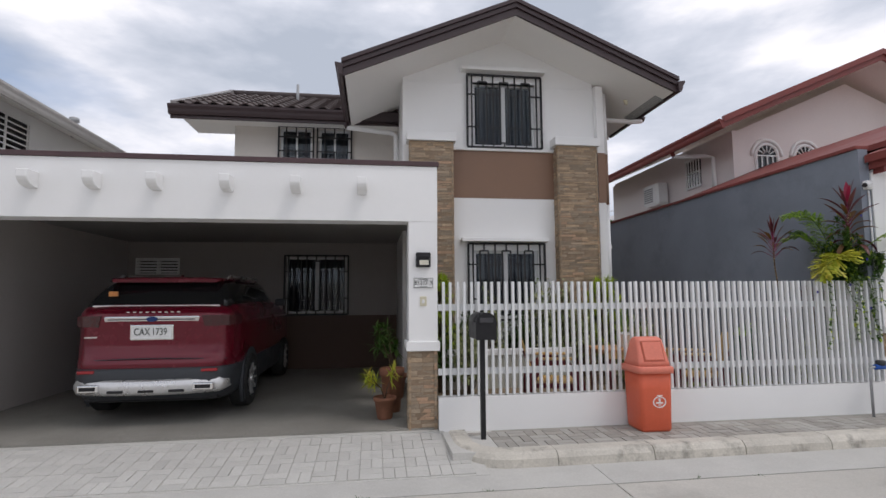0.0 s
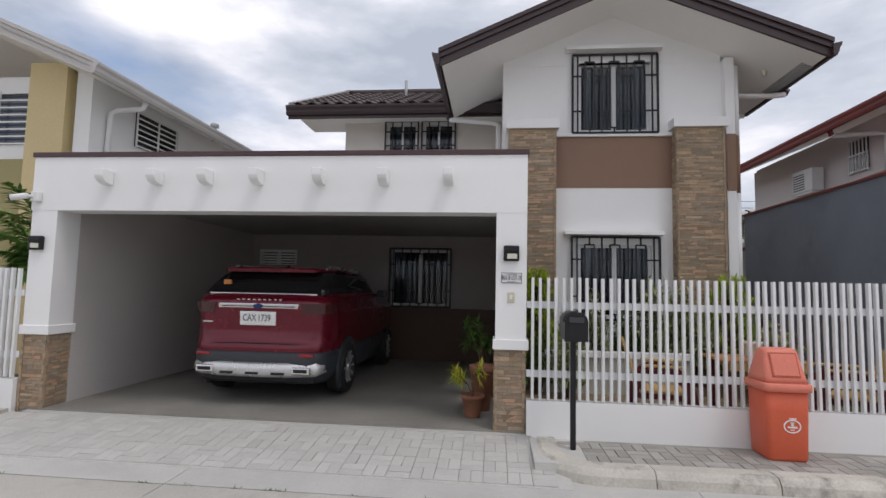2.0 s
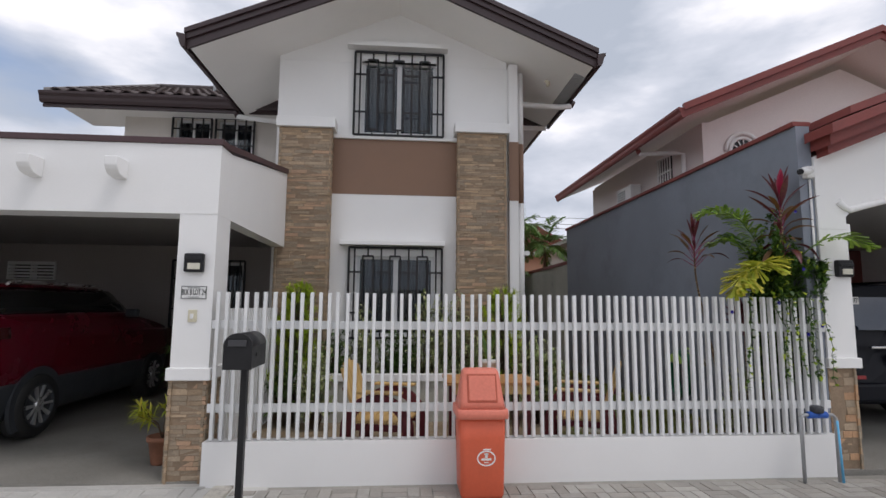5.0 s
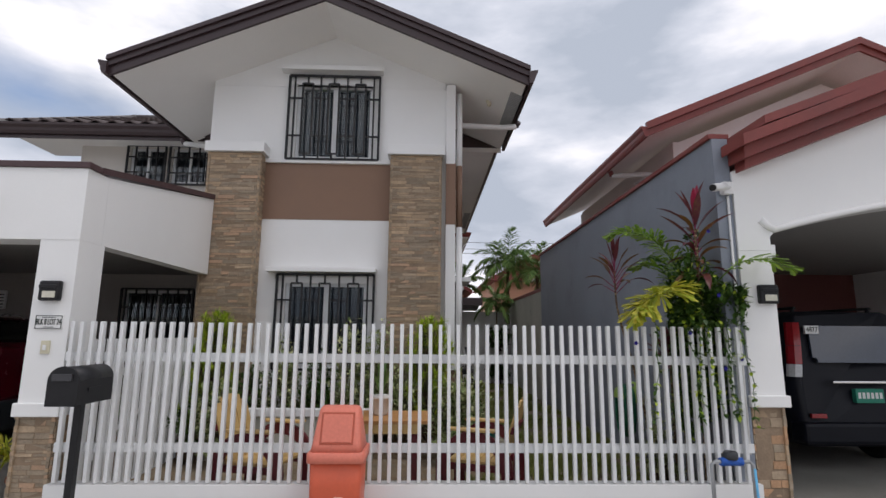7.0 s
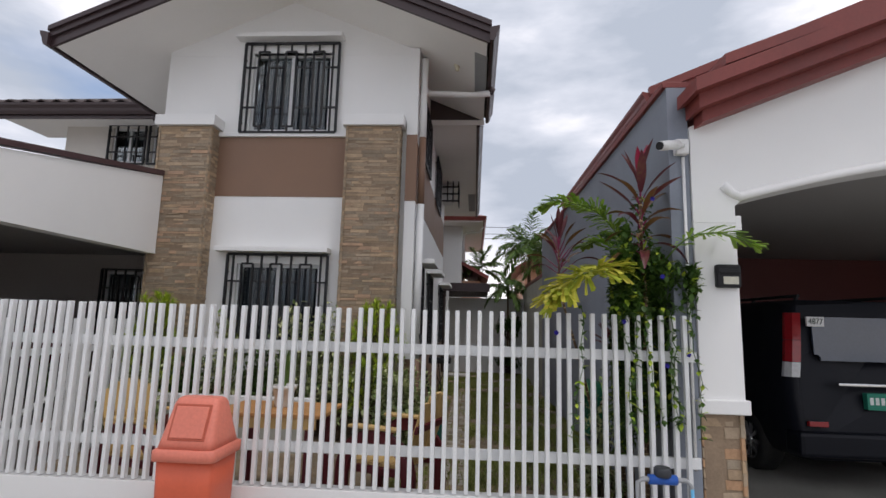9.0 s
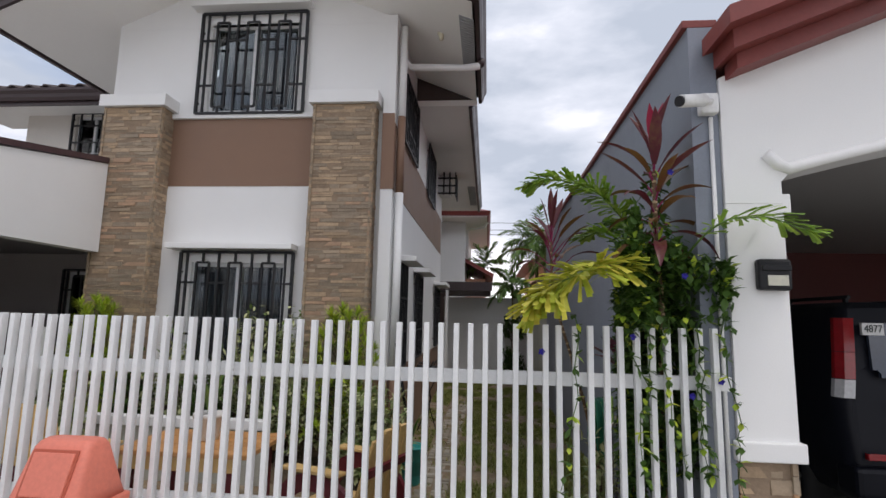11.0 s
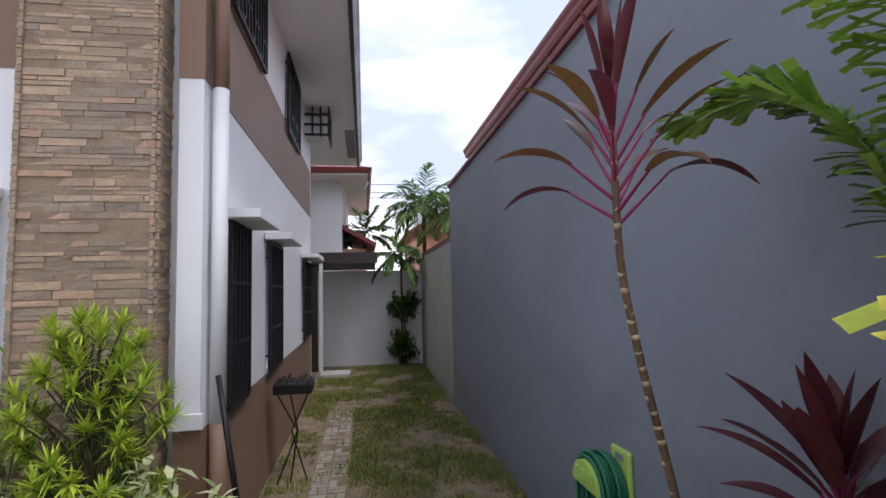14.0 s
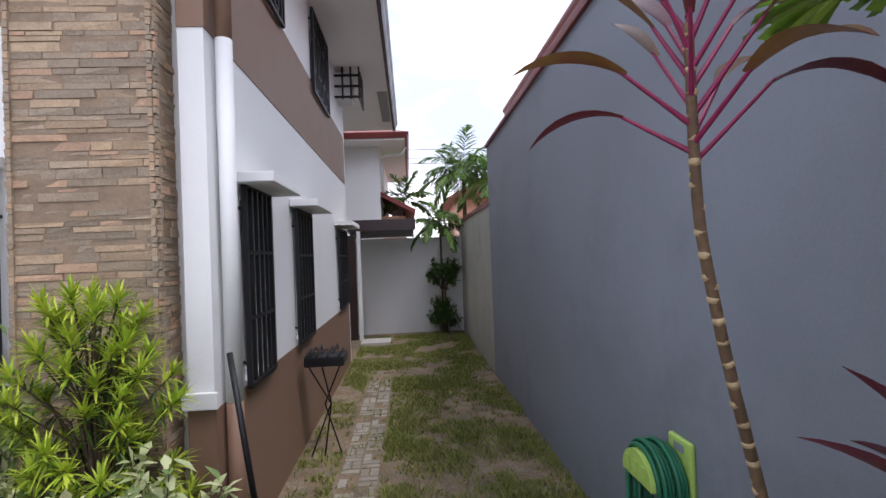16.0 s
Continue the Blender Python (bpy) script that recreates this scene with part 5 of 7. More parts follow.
for s in (-0.5, 0.5):
    bm = bmesh.new()
    tube(bm, [(VX + s, VY + 0.4, Z_PORT + 1.93), (VX + s, VY + 2.3, Z_PORT + 1.93)], 0.018, 6)
    part("roof_rail", bm, M_BLACK, van)
    for y in (0.45, 1.3, 2.25):
        part("rail_foot", bx(VX + s - 0.012, VX + s + 0.012, VY + y - 0.02, VY + y + 0.02, Z_PORT + 1.85, Z_PORT + 1.92), M_BLACK, van)

# ---- neighbouring houses ----
# pinkish house: carport gable, column, upper storey
t = thing("carport_column", (6.725, 6.6, 0.05), "white neighbouring carport column on a stone-tiled base", "column", "carport columns", "structure")
part("shaft", bx(6.575, 6.88, 6.45, 6.80, 1.19, 2.47), M_WHITE, t)
part("cap", bx(6.555, 6.905, 6.42, 6.83, 1.09, 1.19, bev=0.008), M_WHITE, t)
part("core", bx(6.59, 6.87, 6.47, 6.80, 0.0, 1.09), M_STONEJ, t)
part("corbel", bx(6.8805, 6.93, 6.46, 6.79, 2.42, 2.53, bev=0.006), M_WHITE, t)
col_nb = t
bm = bmesh.new()
arc = []
for k in range(25):
    u = -1 + 2 * k / 24
    arc.append((9.66 + 2.74 * u, 2.64 + 0.40 * (1 - u * u)))
prism(bm, [(6.575, 2.472), (6.88, 2.472)] + [(6.88, 2.60)] + arc + [(12.44, 2.60), (12.44, 2.472), (12.74, 2.472), (12.74, 3.22), (9.66, 4.42), (6.575, 3.22)], "y", 6.45, 6.70)
solid("wall_carport_gable", bm, M_WHITE, "white arched gable wall of the neighbouring carport", "wall")
bm = bmesh.new()
tube(bm, [(6.80, 6.445, 2.76), (6.86, 6.445, 2.70)] + [(x, 6.445, z + 0.03) for x, z in arc], 0.035, 6)
solid("trim_arch", bm, M_WHITE, "white moulding along the carport arch", "trim")
t = thing("fascia_carport_gable", (9.66, 6.3, 4.43), "dark red stepped cornice of the neighbouring carport", "fascia", "", "structure")
for lo, hi, y0, dx in ((0.0, 0.09, 6.30, 0.0), (0.09, 0.20, 6.20, 0.06), (0.20, 0.30, 6.10, 0.12)):
    for s in (-1, 1):
        xe = 9.66 + s * (3.05 + dx)
        ze = 3.22 - dx * 0.39
        bm = bmesh.new()
        prism(bm, [(9.66, 4.43 + lo), (xe, ze + lo - 0.02), (xe, ze + hi - 0.02), (9.66, 4.43 + hi)], "y", y0, 6.448)
        part("cornice_board", bm, M_RED, t)
bm = bmesh.new()
for s in (-1, 1):
    prism(bm, [(9.66, 4.70), (9.66 + s * 2.95, 3.56), (9.66 + s * 2.95, 3.64), (9.66, 4.80)], "y", 6.12, 11.8)
solid("roof_carport_right", bm, M_RED, "red roof of the neighbouring carport", "roof")
solid("ceiling_carport_right", bx(6.58, 12.7, 6.70, 12.2, 2.98, 3.06), M_PORTC, "flat white neighbouring carport ceiling, greyed for shade", "ceiling")
solid("floor_carport_right", bx(6.575, 12.9, 6.44, 12.3, -0.09, Z_PORT), M_PEBBLE, "grey pebble floor of the neighbouring carport", "floor")
solid("wall_carport_right_back", bx(6.575, 12.7, 12.2, 12.35, 0.0, 2.98), mat("maroon_wall", (0.16, 0.05, 0.045), 0.6, var=0.06, bump=0.05), "maroon back wall of the neighbouring carport", "wall")
solid("wall_carport_right_side", bx(12.6, 12.74, 6.70, 12.2, 0.0, 2.98), M_WHITE, "white side wall of the neighbouring carport", "wall")
t = thing("louvre_vent", (7.4, 12.2, 2.2), "white slatted louvre in the maroon wall", "vent", "", "structure")
for k in range(4):
    part("slat", bx(6.95, 7.9, 12.17, 12.199, 2.15 + k * 0.07, 2.19 + k * 0.07), M_WHITE, t)


def arch_window(number, x0, x1, z0, z1, y, label):
    t = thing("window_%d" % number, ((x0 + x1) / 2, y, z0), label, "window", "", "structure")
    xm, r = (x0 + x1) / 2, (x1 - x0) / 2
    pts = [(x0, z0)] + [(xm - r * math.cos(math.pi * k / 14), z1 - r + r * math.sin(math.pi * k / 14)) for k in range(15)] + [(x1, z0)]
    bm = bmesh.new()
    prism(bm, pts, "y", y - 0.012, y - 0.002)
    part("pane", bm, M_CARGLASS, t, "dark glass")
    bm = bmesh.new()
    tube(bm, [(x, y - 0.02, z) for x, z in pts], 0.035, 6)
    part("window_frame", bm, M_WHITE, t)
    bm = bmesh.new()
    tube(bm, [(xm - (r + 0.10) * math.cos(math.pi * k / 14), y - 0.02, z1 - r + (r + 0.10) * math.sin(math.pi * k / 14)) for k in range(15)], 0.04, 6)
    part("hood_mould", bm, M_WHITE, t)
    for k in range(1, 6):
        a = math.pi * k / 6
        bm = bmesh.new()
        tube(bm, [(xm - 0.3 * r * math.cos(a), y - 0.03, z1 - r + 0.3 * r * math.sin(a)), (xm - r * math.cos(a), y - 0.03, z1 - r + r * math.sin(a))], 0.014, 4)
        part("glazing_bar", bm, M_WHITE, t)
    for u in (0.25, 0.5, 0.75):
        part("glazing_bar", bx(x0 + u * 2 * r - 0.012, x0 + u * 2 * r + 0.012, y - 0.04, y - 0.015, z0, z1 - r), M_WHITE, t)
    part("transom", bx(x0, x1, y - 0.045, y - 0.013, z1 - r - 0.015, z1 - r + 0.015), M_WHITE, t)


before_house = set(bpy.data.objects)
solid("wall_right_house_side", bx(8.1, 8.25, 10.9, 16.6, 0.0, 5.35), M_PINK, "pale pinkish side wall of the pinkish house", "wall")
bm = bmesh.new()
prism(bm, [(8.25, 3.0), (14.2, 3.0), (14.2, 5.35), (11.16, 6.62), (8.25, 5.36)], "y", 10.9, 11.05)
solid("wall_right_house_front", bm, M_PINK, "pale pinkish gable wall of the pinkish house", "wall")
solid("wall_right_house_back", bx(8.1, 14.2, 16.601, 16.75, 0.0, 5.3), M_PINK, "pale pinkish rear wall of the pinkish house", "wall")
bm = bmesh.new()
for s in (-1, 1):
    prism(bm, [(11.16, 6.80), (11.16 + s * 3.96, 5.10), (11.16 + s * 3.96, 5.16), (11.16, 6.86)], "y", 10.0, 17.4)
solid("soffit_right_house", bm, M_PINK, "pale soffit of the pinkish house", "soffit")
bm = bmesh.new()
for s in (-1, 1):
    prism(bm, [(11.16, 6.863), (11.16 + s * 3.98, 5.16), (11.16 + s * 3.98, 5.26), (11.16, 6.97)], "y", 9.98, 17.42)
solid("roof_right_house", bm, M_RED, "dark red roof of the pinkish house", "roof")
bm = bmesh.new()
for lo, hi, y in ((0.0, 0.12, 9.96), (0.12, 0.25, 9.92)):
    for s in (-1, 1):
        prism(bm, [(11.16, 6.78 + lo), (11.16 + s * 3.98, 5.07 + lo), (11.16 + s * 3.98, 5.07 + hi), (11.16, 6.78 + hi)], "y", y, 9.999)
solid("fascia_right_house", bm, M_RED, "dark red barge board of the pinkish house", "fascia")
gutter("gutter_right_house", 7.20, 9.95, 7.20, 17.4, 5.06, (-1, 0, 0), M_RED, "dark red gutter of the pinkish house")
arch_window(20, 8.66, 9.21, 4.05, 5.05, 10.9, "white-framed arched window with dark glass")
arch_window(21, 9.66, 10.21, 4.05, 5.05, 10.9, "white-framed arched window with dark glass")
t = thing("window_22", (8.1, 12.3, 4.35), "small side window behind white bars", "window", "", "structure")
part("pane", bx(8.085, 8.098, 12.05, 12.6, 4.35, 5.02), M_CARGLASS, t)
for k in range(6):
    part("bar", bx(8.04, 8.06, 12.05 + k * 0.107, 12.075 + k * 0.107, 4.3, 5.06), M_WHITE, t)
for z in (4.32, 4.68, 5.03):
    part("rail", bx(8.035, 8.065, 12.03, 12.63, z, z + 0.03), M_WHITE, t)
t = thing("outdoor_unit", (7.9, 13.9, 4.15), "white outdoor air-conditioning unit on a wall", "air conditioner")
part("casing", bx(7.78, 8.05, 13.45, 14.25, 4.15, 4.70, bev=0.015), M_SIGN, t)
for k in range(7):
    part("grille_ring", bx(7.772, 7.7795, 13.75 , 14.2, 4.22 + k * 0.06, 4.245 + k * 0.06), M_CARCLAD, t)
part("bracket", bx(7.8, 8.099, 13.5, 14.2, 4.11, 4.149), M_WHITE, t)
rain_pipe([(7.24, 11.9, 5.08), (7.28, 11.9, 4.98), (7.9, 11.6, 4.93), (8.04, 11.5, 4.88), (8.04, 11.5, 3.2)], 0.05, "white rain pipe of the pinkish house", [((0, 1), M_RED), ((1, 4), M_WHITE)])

# pinkish house scaled about an early camera position to fit the view
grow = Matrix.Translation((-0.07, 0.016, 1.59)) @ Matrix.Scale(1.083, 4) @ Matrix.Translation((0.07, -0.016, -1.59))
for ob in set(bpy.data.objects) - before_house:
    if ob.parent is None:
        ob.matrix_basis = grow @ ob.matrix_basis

# beige house
solid("wall_left_house_side", bx(-7.15, -7.0, 9.3, 16.6, 0.0, 5.5), M_WHITE, "white side wall of the beige house", "wall")
bm = bmesh.new()
wall_y(bm, -11.4, -7.15, 9.3, 9.45, 0.0, 5.45, [(-9.6, -8.35, 4.15, 5.14), (-9.6, -8.35, 1.2, 2.4)])
solid("wall_left_house_front", bm, M_WHITE, "white front wall of the beige house", "wall")
solid("pilaster_left_house", bx(-8.16, -7.42, 9.05, 9.299, 0.0, 5.6), M_BEIGE, "beige painted pilaster of the beige house", "pilaster")
solid("pilaster_left_corner", bx(-7.30, -6.99, 9.15, 9.299, 3.95, 5.5), M_WHITE, "white corner strip of the beige house", "pilaster")
solid("pilaster_left_foot", bx(-7.34, -6.95, 9.10, 9.299, 3.86, 3.949), M_WHITE, "white moulding under the corner strip", "trim")
solid("wall_left_olive", bx(-11.4, -6.96, 9.20, 9.298, 0.0, 3.85), M_OLIVE, "olive lower wall of the beige house", "wall")
gable_roof("soffit_left_house", -9.17, 2.84, 8.40, 16.9, 5.06, SLOPE, 0.05, M_SOFFIT, "white soffit of the beige house")
M_PALER = mat("pale_grey_roof", (0.50, 0.48, 0.46), 0.5, var=0.05, scale=2, bump=0.05)
gable_roof("roof_left_house", -9.17, 2.87, 8.38, 16.95, 5.115, SLOPE, 0.09, M_PALER, "pale roof of the beige house")
barge("fascia_left_house", -9.17, 2.87, 8.35, 5.05, SLOPE, M_PALER, "off-white barge board of the beige house")
gutter("gutter_left_house", -6.30, 8.30, -6.30, 16.95, 5.05, (1, 0, 0), M_PALER, "off-white gutter of the beige house")
t = thing("window_23", (-8.97, 9.3, 4.15), "window with white horizontal security bars", "window", "", "structure")
part("pane", bx(-9.6, -8.35, 9.36, 9.37, 4.15, 5.14), M_VANGLASS, t)
for k in range(8):
    part("bar", bx(-9.62, -8.33, 9.255, 9.275, 4.15 + k * 0.138, 4.175 + k * 0.138), M_WHITE, t)
for x in (-9.62, -8.98, -8.35):
    part("post", bx(x, x + 0.025, 9.25, 9.28, 4.12, 5.17), M_WHITE, t)
t = thing("window_24", (-7.0, 11.0, 4.5), "side window with white horizontal security bars", "window", "", "structure")
part("pane", bx(-6.998, -6.985, 10.3, 11.6, 4.4, 5.1), M_CARGLASS, t)
for k in range(7):
    part("bar", bx(-6.955, -6.935, 10.28, 11.62, 4.4 + k * 0.115, 4.425 + k * 0.115), M_WHITE, t)
for y in (10.28, 10.94, 11.6):
    part("post", bx(-6.96, -6.93, y, y + 0.025, 4.38, 5.12), M_WHITE, t)
rain_pipe([(-6.34, 9.7, 5.06), (-6.40, 9.7, 4.94), (-6.86, 9.6, 4.88), (-6.93, 9.55, 4.80), (-6.93, 9.5, 3.0)], 0.05, "white rain pipe of the beige house", [((0, 4), M_WHITE)])
t = thing("roof_vent", (-6.9, 13.0, 5.2), "small grey turbine vent on the pale roof", "roof vent")
bm = bmesh.new()
lathe(bm, [(0.05, 0), (0.05, 0.35), (0.11, 0.36), (0.10, 0.45), (0.03, 0.48)], (-6.9, 13.0, 5.3), 12)
part("cowl", bm, M_GALV, t)

# end of the yard and what lies behind it
bm = bmesh.new()
prism(bm, [(16.85, 2.62), (18.37, 2.44), (18.37, 2.52), (16.85, 2.72)], "x", 3.9, 5.33)
solid("roof_lean_to", bm, M_FASCIA, "dark brown lean-to roof at the end of the yard", "roof")
solid("fascia_lean_to", bx(3.9, 5.36, 16.80, 16.849, 2.53, 2.76), M_FASCIA, "dark brown fascia of the lean-to", "fascia")
solid("door_1", bx(3.9, 4.12, 16.76, 16.82, 0.32, 2.45), M_DOOR, "dark wooden back door, closed", "door")
solid("post_lean_to", bx(4.15, 4.22, 16.78, 16.85, 0.3, 2.53), M_WHITE, "slim white post of the lean-to", "post")
solid("doorstep", bx(4.15, 4.75, 16.8, 17.4, 0.15, 0.24), M_CONC, "low concrete doorstep", "step")
bm = bmesh.new()
box(bm, -6, 4.45, 20.9, 27.3, 0.0, 5.15)
solid("wall_rear_house", bm, M_WHITE, "white rear neighbour's house wall", "wall")
solid("band_rear_house", bx(4.451, 5.15, 21.5, 27.2, 0.0, 3.2), M_SALMON, "salmon lower wall of the rear neighbour's house", "wall")
bm = bmesh.new()
low, mid, top = [], [], []
for ring, z, inset in ((low, 5.20, 0.0), (mid, 5.34, -0.06), (top, 6.6, 3.2)):
    for x, y in ((-7.0 + inset, 20.0 + inset), (5.26 - inset, 20.0 + inset), (5.26 - inset, 28.0 - inset), (-7.0 + inset, 28.0 - inset)):
        ring.append(bm.verts.new((x, y, z)))
for a, b in ((low, mid), (mid, top)):
    for k in range(4):
        bm.faces.new((a[k], a[(k + 1) % 4], b[(k + 1) % 4], b[k]))
bm.faces.new(low[::-1]), bm.faces.new(top)
solid("roof_rear_house", bm, M_RED, "red roof of the rear neighbour's house", "roof")
solid("soffit_rear_house", bx(-6.9, 5.20, 20.06, 27.94, 5.15, 5.199), M_SOFFIT, "white soffit of the rear neighbour's house", "soffit")
bm = bmesh.new()
prism(bm, [(4.45, 3.75), (5.42, 3.22), (5.45, 3.34), (4.45, 3.88)], "y", 21.0, 27.3)
solid("roof_rear_porch", bm, M_RED, "low red porch roof behind the yard", "roof")
rain_pipe([(5.2, 21.2, 5.2), (5.1, 21.3, 5.02), (4.6, 21.4, 4.97), (4.5, 21.45, 4.9), (4.5, 21.45, 3.9)], 0.05, "white rain pipe on the rear house", [((0, 4), M_WHITE)])
solid("wall_far_house", bx(8.0, 13.5, 34, 42, 0.0, 5.2), M_SALMON, "pinkish far house behind the palms", "wall")
bm = bmesh.new()
prism(bm, [(7.3, 5.0), (14.2, 5.0), (10.7, 6.9)], "y", 33, 43)
solid("roof_far_house", bm, M_RED, "red gable roof of the far house", "roof")
solid("wall_far_white", bx(9.5, 14.5, 19.0, 26.0, 0.0, 4.3), M_CREAM, "cream house beyond the boundary wall", "wall")
bm = bmesh.new()
prism(bm, [(8.9, 4.25), (15.1, 4.25), (15.1, 4.4), (12, 5.6), (8.9, 4.4)], "y", 18.4, 26.6)
solid("roof_far_white", bm, M_PALER, "pale roof of the cream house", "roof")
t = thing("window_25", (10.2, 19, 3.2), "dark window of the cream house", "window", "", "structure")
part("pane", bx(9.75, 10.6, 18.985, 18.998, 3.0, 3.9), M_CARGLASS, t)
part("window_frame", bx(10.14, 10.2, 18.97, 18.984, 3.0, 3.9), M_WHITE, t)
for z in (5.3, 5.5, 5.8):
    bm = bmesh.new()
    tube(bm, [(-8, 25.5, z + 0.5), (-2, 25, z + 0.1), (6.4, 24.5, z), (14, 25, z + 0.1), (26, 26, z + 0.6)], 0.012, 4)
    tagged(new("power_line", as_mesh("power_line", bm, M_BLACK)), "thin black overhead power line between poles", "power line", "overhead power lines", "thing")
# not seen: a pale wall added behind the camera for bounce and reflections
solid("wall_street_far", bx(-40, 40, -12.2, -12.0, -0.1, 2.6), M_CREAM, "added unseen plain wall across the street for bounced light", "wall")

# ---- plants ----
M_SCAR = mat("pale_leaf_scar", (0.40, 0.30, 0.17), 0.85, var=0.2, scale=14, bump=0.3)


class Leaves:
    """Collects leaf strips and makes one mesh of them."""

    def __init__(self):
        self.v, self.f = [], []

    def strip(self, p, d, up, length, width, droop=0.0, segs=3, fold=0.25, shape="lance", curl=0.0):
        d, up = d.normalized(), up
        side = d.cross(up)
        if side.length < 1e-4:
            side = d.orthogonal()
        side.normalize()
        nrm = side.cross(d).normalized()
        base = len(self.v)
        pos, step = p.copy(), length / segs
        for i in range(segs + 1):
            u = i / segs
            if shape == "lance":
                w = width * max(0.04, math.sin(math.pi * (0.08 + 0.90 * u) ** 0.85))
            elif shape == "strap":
                w = width * (0.35 + 0.65 * min(1, u * 3.0)) * (1 - max(0, (u - 0.55) / 0.45) ** 1.5 * 0.96)
            else:
                w = width * (0.15 + 0.85 * u ** 0.8)
            self.v += [pos - side * w / 2 + nrm * fold * w / 2, pos - nrm * fold * w * 0.1, pos + side * w / 2 + nrm * fold * w / 2]
            d = (d + Vector((0, 0, -droop / segs)) + side * curl / segs).normalized()
            side = (side - d * side.dot(d)).normalized()
            nrm = side.cross(d).normalized()
            pos = pos + d * step
        for i in range(segs):
            a = base + 3 * i
            self.f += [(a, a + 1, a + 4, a + 3), (a + 1, a + 2, a + 5, a + 4)]

    def make(self, name, material, parent, label=""):
        me = bpy.data.meshes.new(name)
        me.from_pydata([tuple(v) for v in self.v], [], self.f)
        me.materials.append(material)
        me.polygons.foreach_set("use_smooth", [True] * len(me.polygons))
        ob = new(name, me)
        if parent is not None:
            ob.parent = parent
            if parent.parent is None:
                ob.matrix_parent_inverse = Matrix.Translation(-parent.location)
        if label:
            ob["label"] = label
        return ob


def rand_dir(rng, lo=-1.0, hi=1.0):
    z, a = rng.uniform(lo, hi), rng.uniform(0, 2 * math.pi)
    r = math.sqrt(max(0, 1 - z * z))
    return Vector((r * math.cos(a), r * math.sin(a), z))


UP = Vector((0, 0, 1))


def needle_shrub(x, y, z0, height, spread, seed, label):
    """Upright shrub whose twigs end in stars of narrow leaves."""
    rng = random.Random(seed)
    t = thing("shrub", (x, y, z0), label, "shrub", "lime shrubs")
    base = Vector((x, y, z0 - 0.02))
    bm = bmesh.new()
    lv, inner = Leaves(), Leaves()
    for k in range(92):
        h = ((k + rng.random()) / 92) ** 0.95
        a = k * 2.399 + rng.uniform(-0.5, 0.5)
        r = spread * rng.uniform(0.45, 1.05) * (1.0 - 0.86 * h) ** 0.6 + 0.02
        tip = base + Vector((r * math.cos(a), r * math.sin(a), height * (0.16 + 0.80 * h)))
        mid = base + Vector((r * 0.3 * math.cos(a), r * 0.3 * math.sin(a), height * (0.08 + 0.72 * h)))
        tube(bm, [base + Vector((0, 0, height * 0.5 * h)), mid, tip], 0.008, 4, 0.004, caps=False)
        out = (tip - mid).normalized()
        for j in range(46):
            ring = j / 46
            dd = (out * (0.25 + 0.75 * ring) + rand_dir(rng) * 0.85 + UP * 0.25).normalized()
            lv.strip(tip - out * 0.07 * (1 - ring), dd, UP, rng.uniform(0.075, 0.125), 0.0125, 0.35, 3, 0.25)
        for j in range(16):
            p = mid + (tip - mid) * rng.uniform(0.1, 0.85)
            inner.strip(p, (rand_dir(rng) + out * 0.4).normalized(), UP, rng.uniform(0.06, 0.10), 0.012, 0.3, 2, 0.2)
    part("branch_frame", bm, M_STEM, t)
    lv.make("crown", M_LIME, t, "lime-yellow needle-like leaves")
    inner.make("inner_leaves", M_GREEN, t, "darker inner leaves")
    return t


def leafy_bush(x, y, z0, rx, ry, height, seed, material, label, n=1500, leaf=0.06, name="bush", group="garden bushes"):
    """Bush of oval leaves carried on twigs, with an uneven outline."""
    rng = random.Random(seed)
    t = thing(name, (x, y, z0), label, "bush", group)
    bm = bmesh.new()
    lv = Leaves()
    twigs = max(14, n // 24)
    for k in range(twigs):
        d = rand_dir(rng, -0.15, 1.0)
        f = rng.uniform(0.55, 1.08)
        tip = Vector((x + d.x * rx * f, y + d.y * ry * f, z0 + height * (0.28 + 0.72 * max(-0.2, d.z) * f)))
        start = Vector((x + rng.uniform(-0.2, 0.2) * rx, y + rng.uniform(-0.2, 0.2) * ry, z0 - 0.02))
        mid = start.lerp(tip, 0.5) + Vector((0, 0, 0.12 * height))
        tube(bm, [start, mid, tip], 0.006, 4, 0.002, caps=False)
        for j in range(24):
            u = rng.uniform(0.35, 1.0)
            p = mid.lerp(tip, (u - 0.35) / 0.65) + rand_dir(rng) * 0.035
            dd = ((tip - mid).normalized() * 0.5 + rand_dir(rng) + UP * 0.15).normalized()
            lv.strip(p, dd, UP, leaf * rng.uniform(0.7, 1.3), leaf * 0.52 * rng.uniform(0.8, 1.2), 0.5, 2, 0.25)
    part("branch_frame", bm, M_STEM, t)
    lv.make("crown", material, t)
    return t


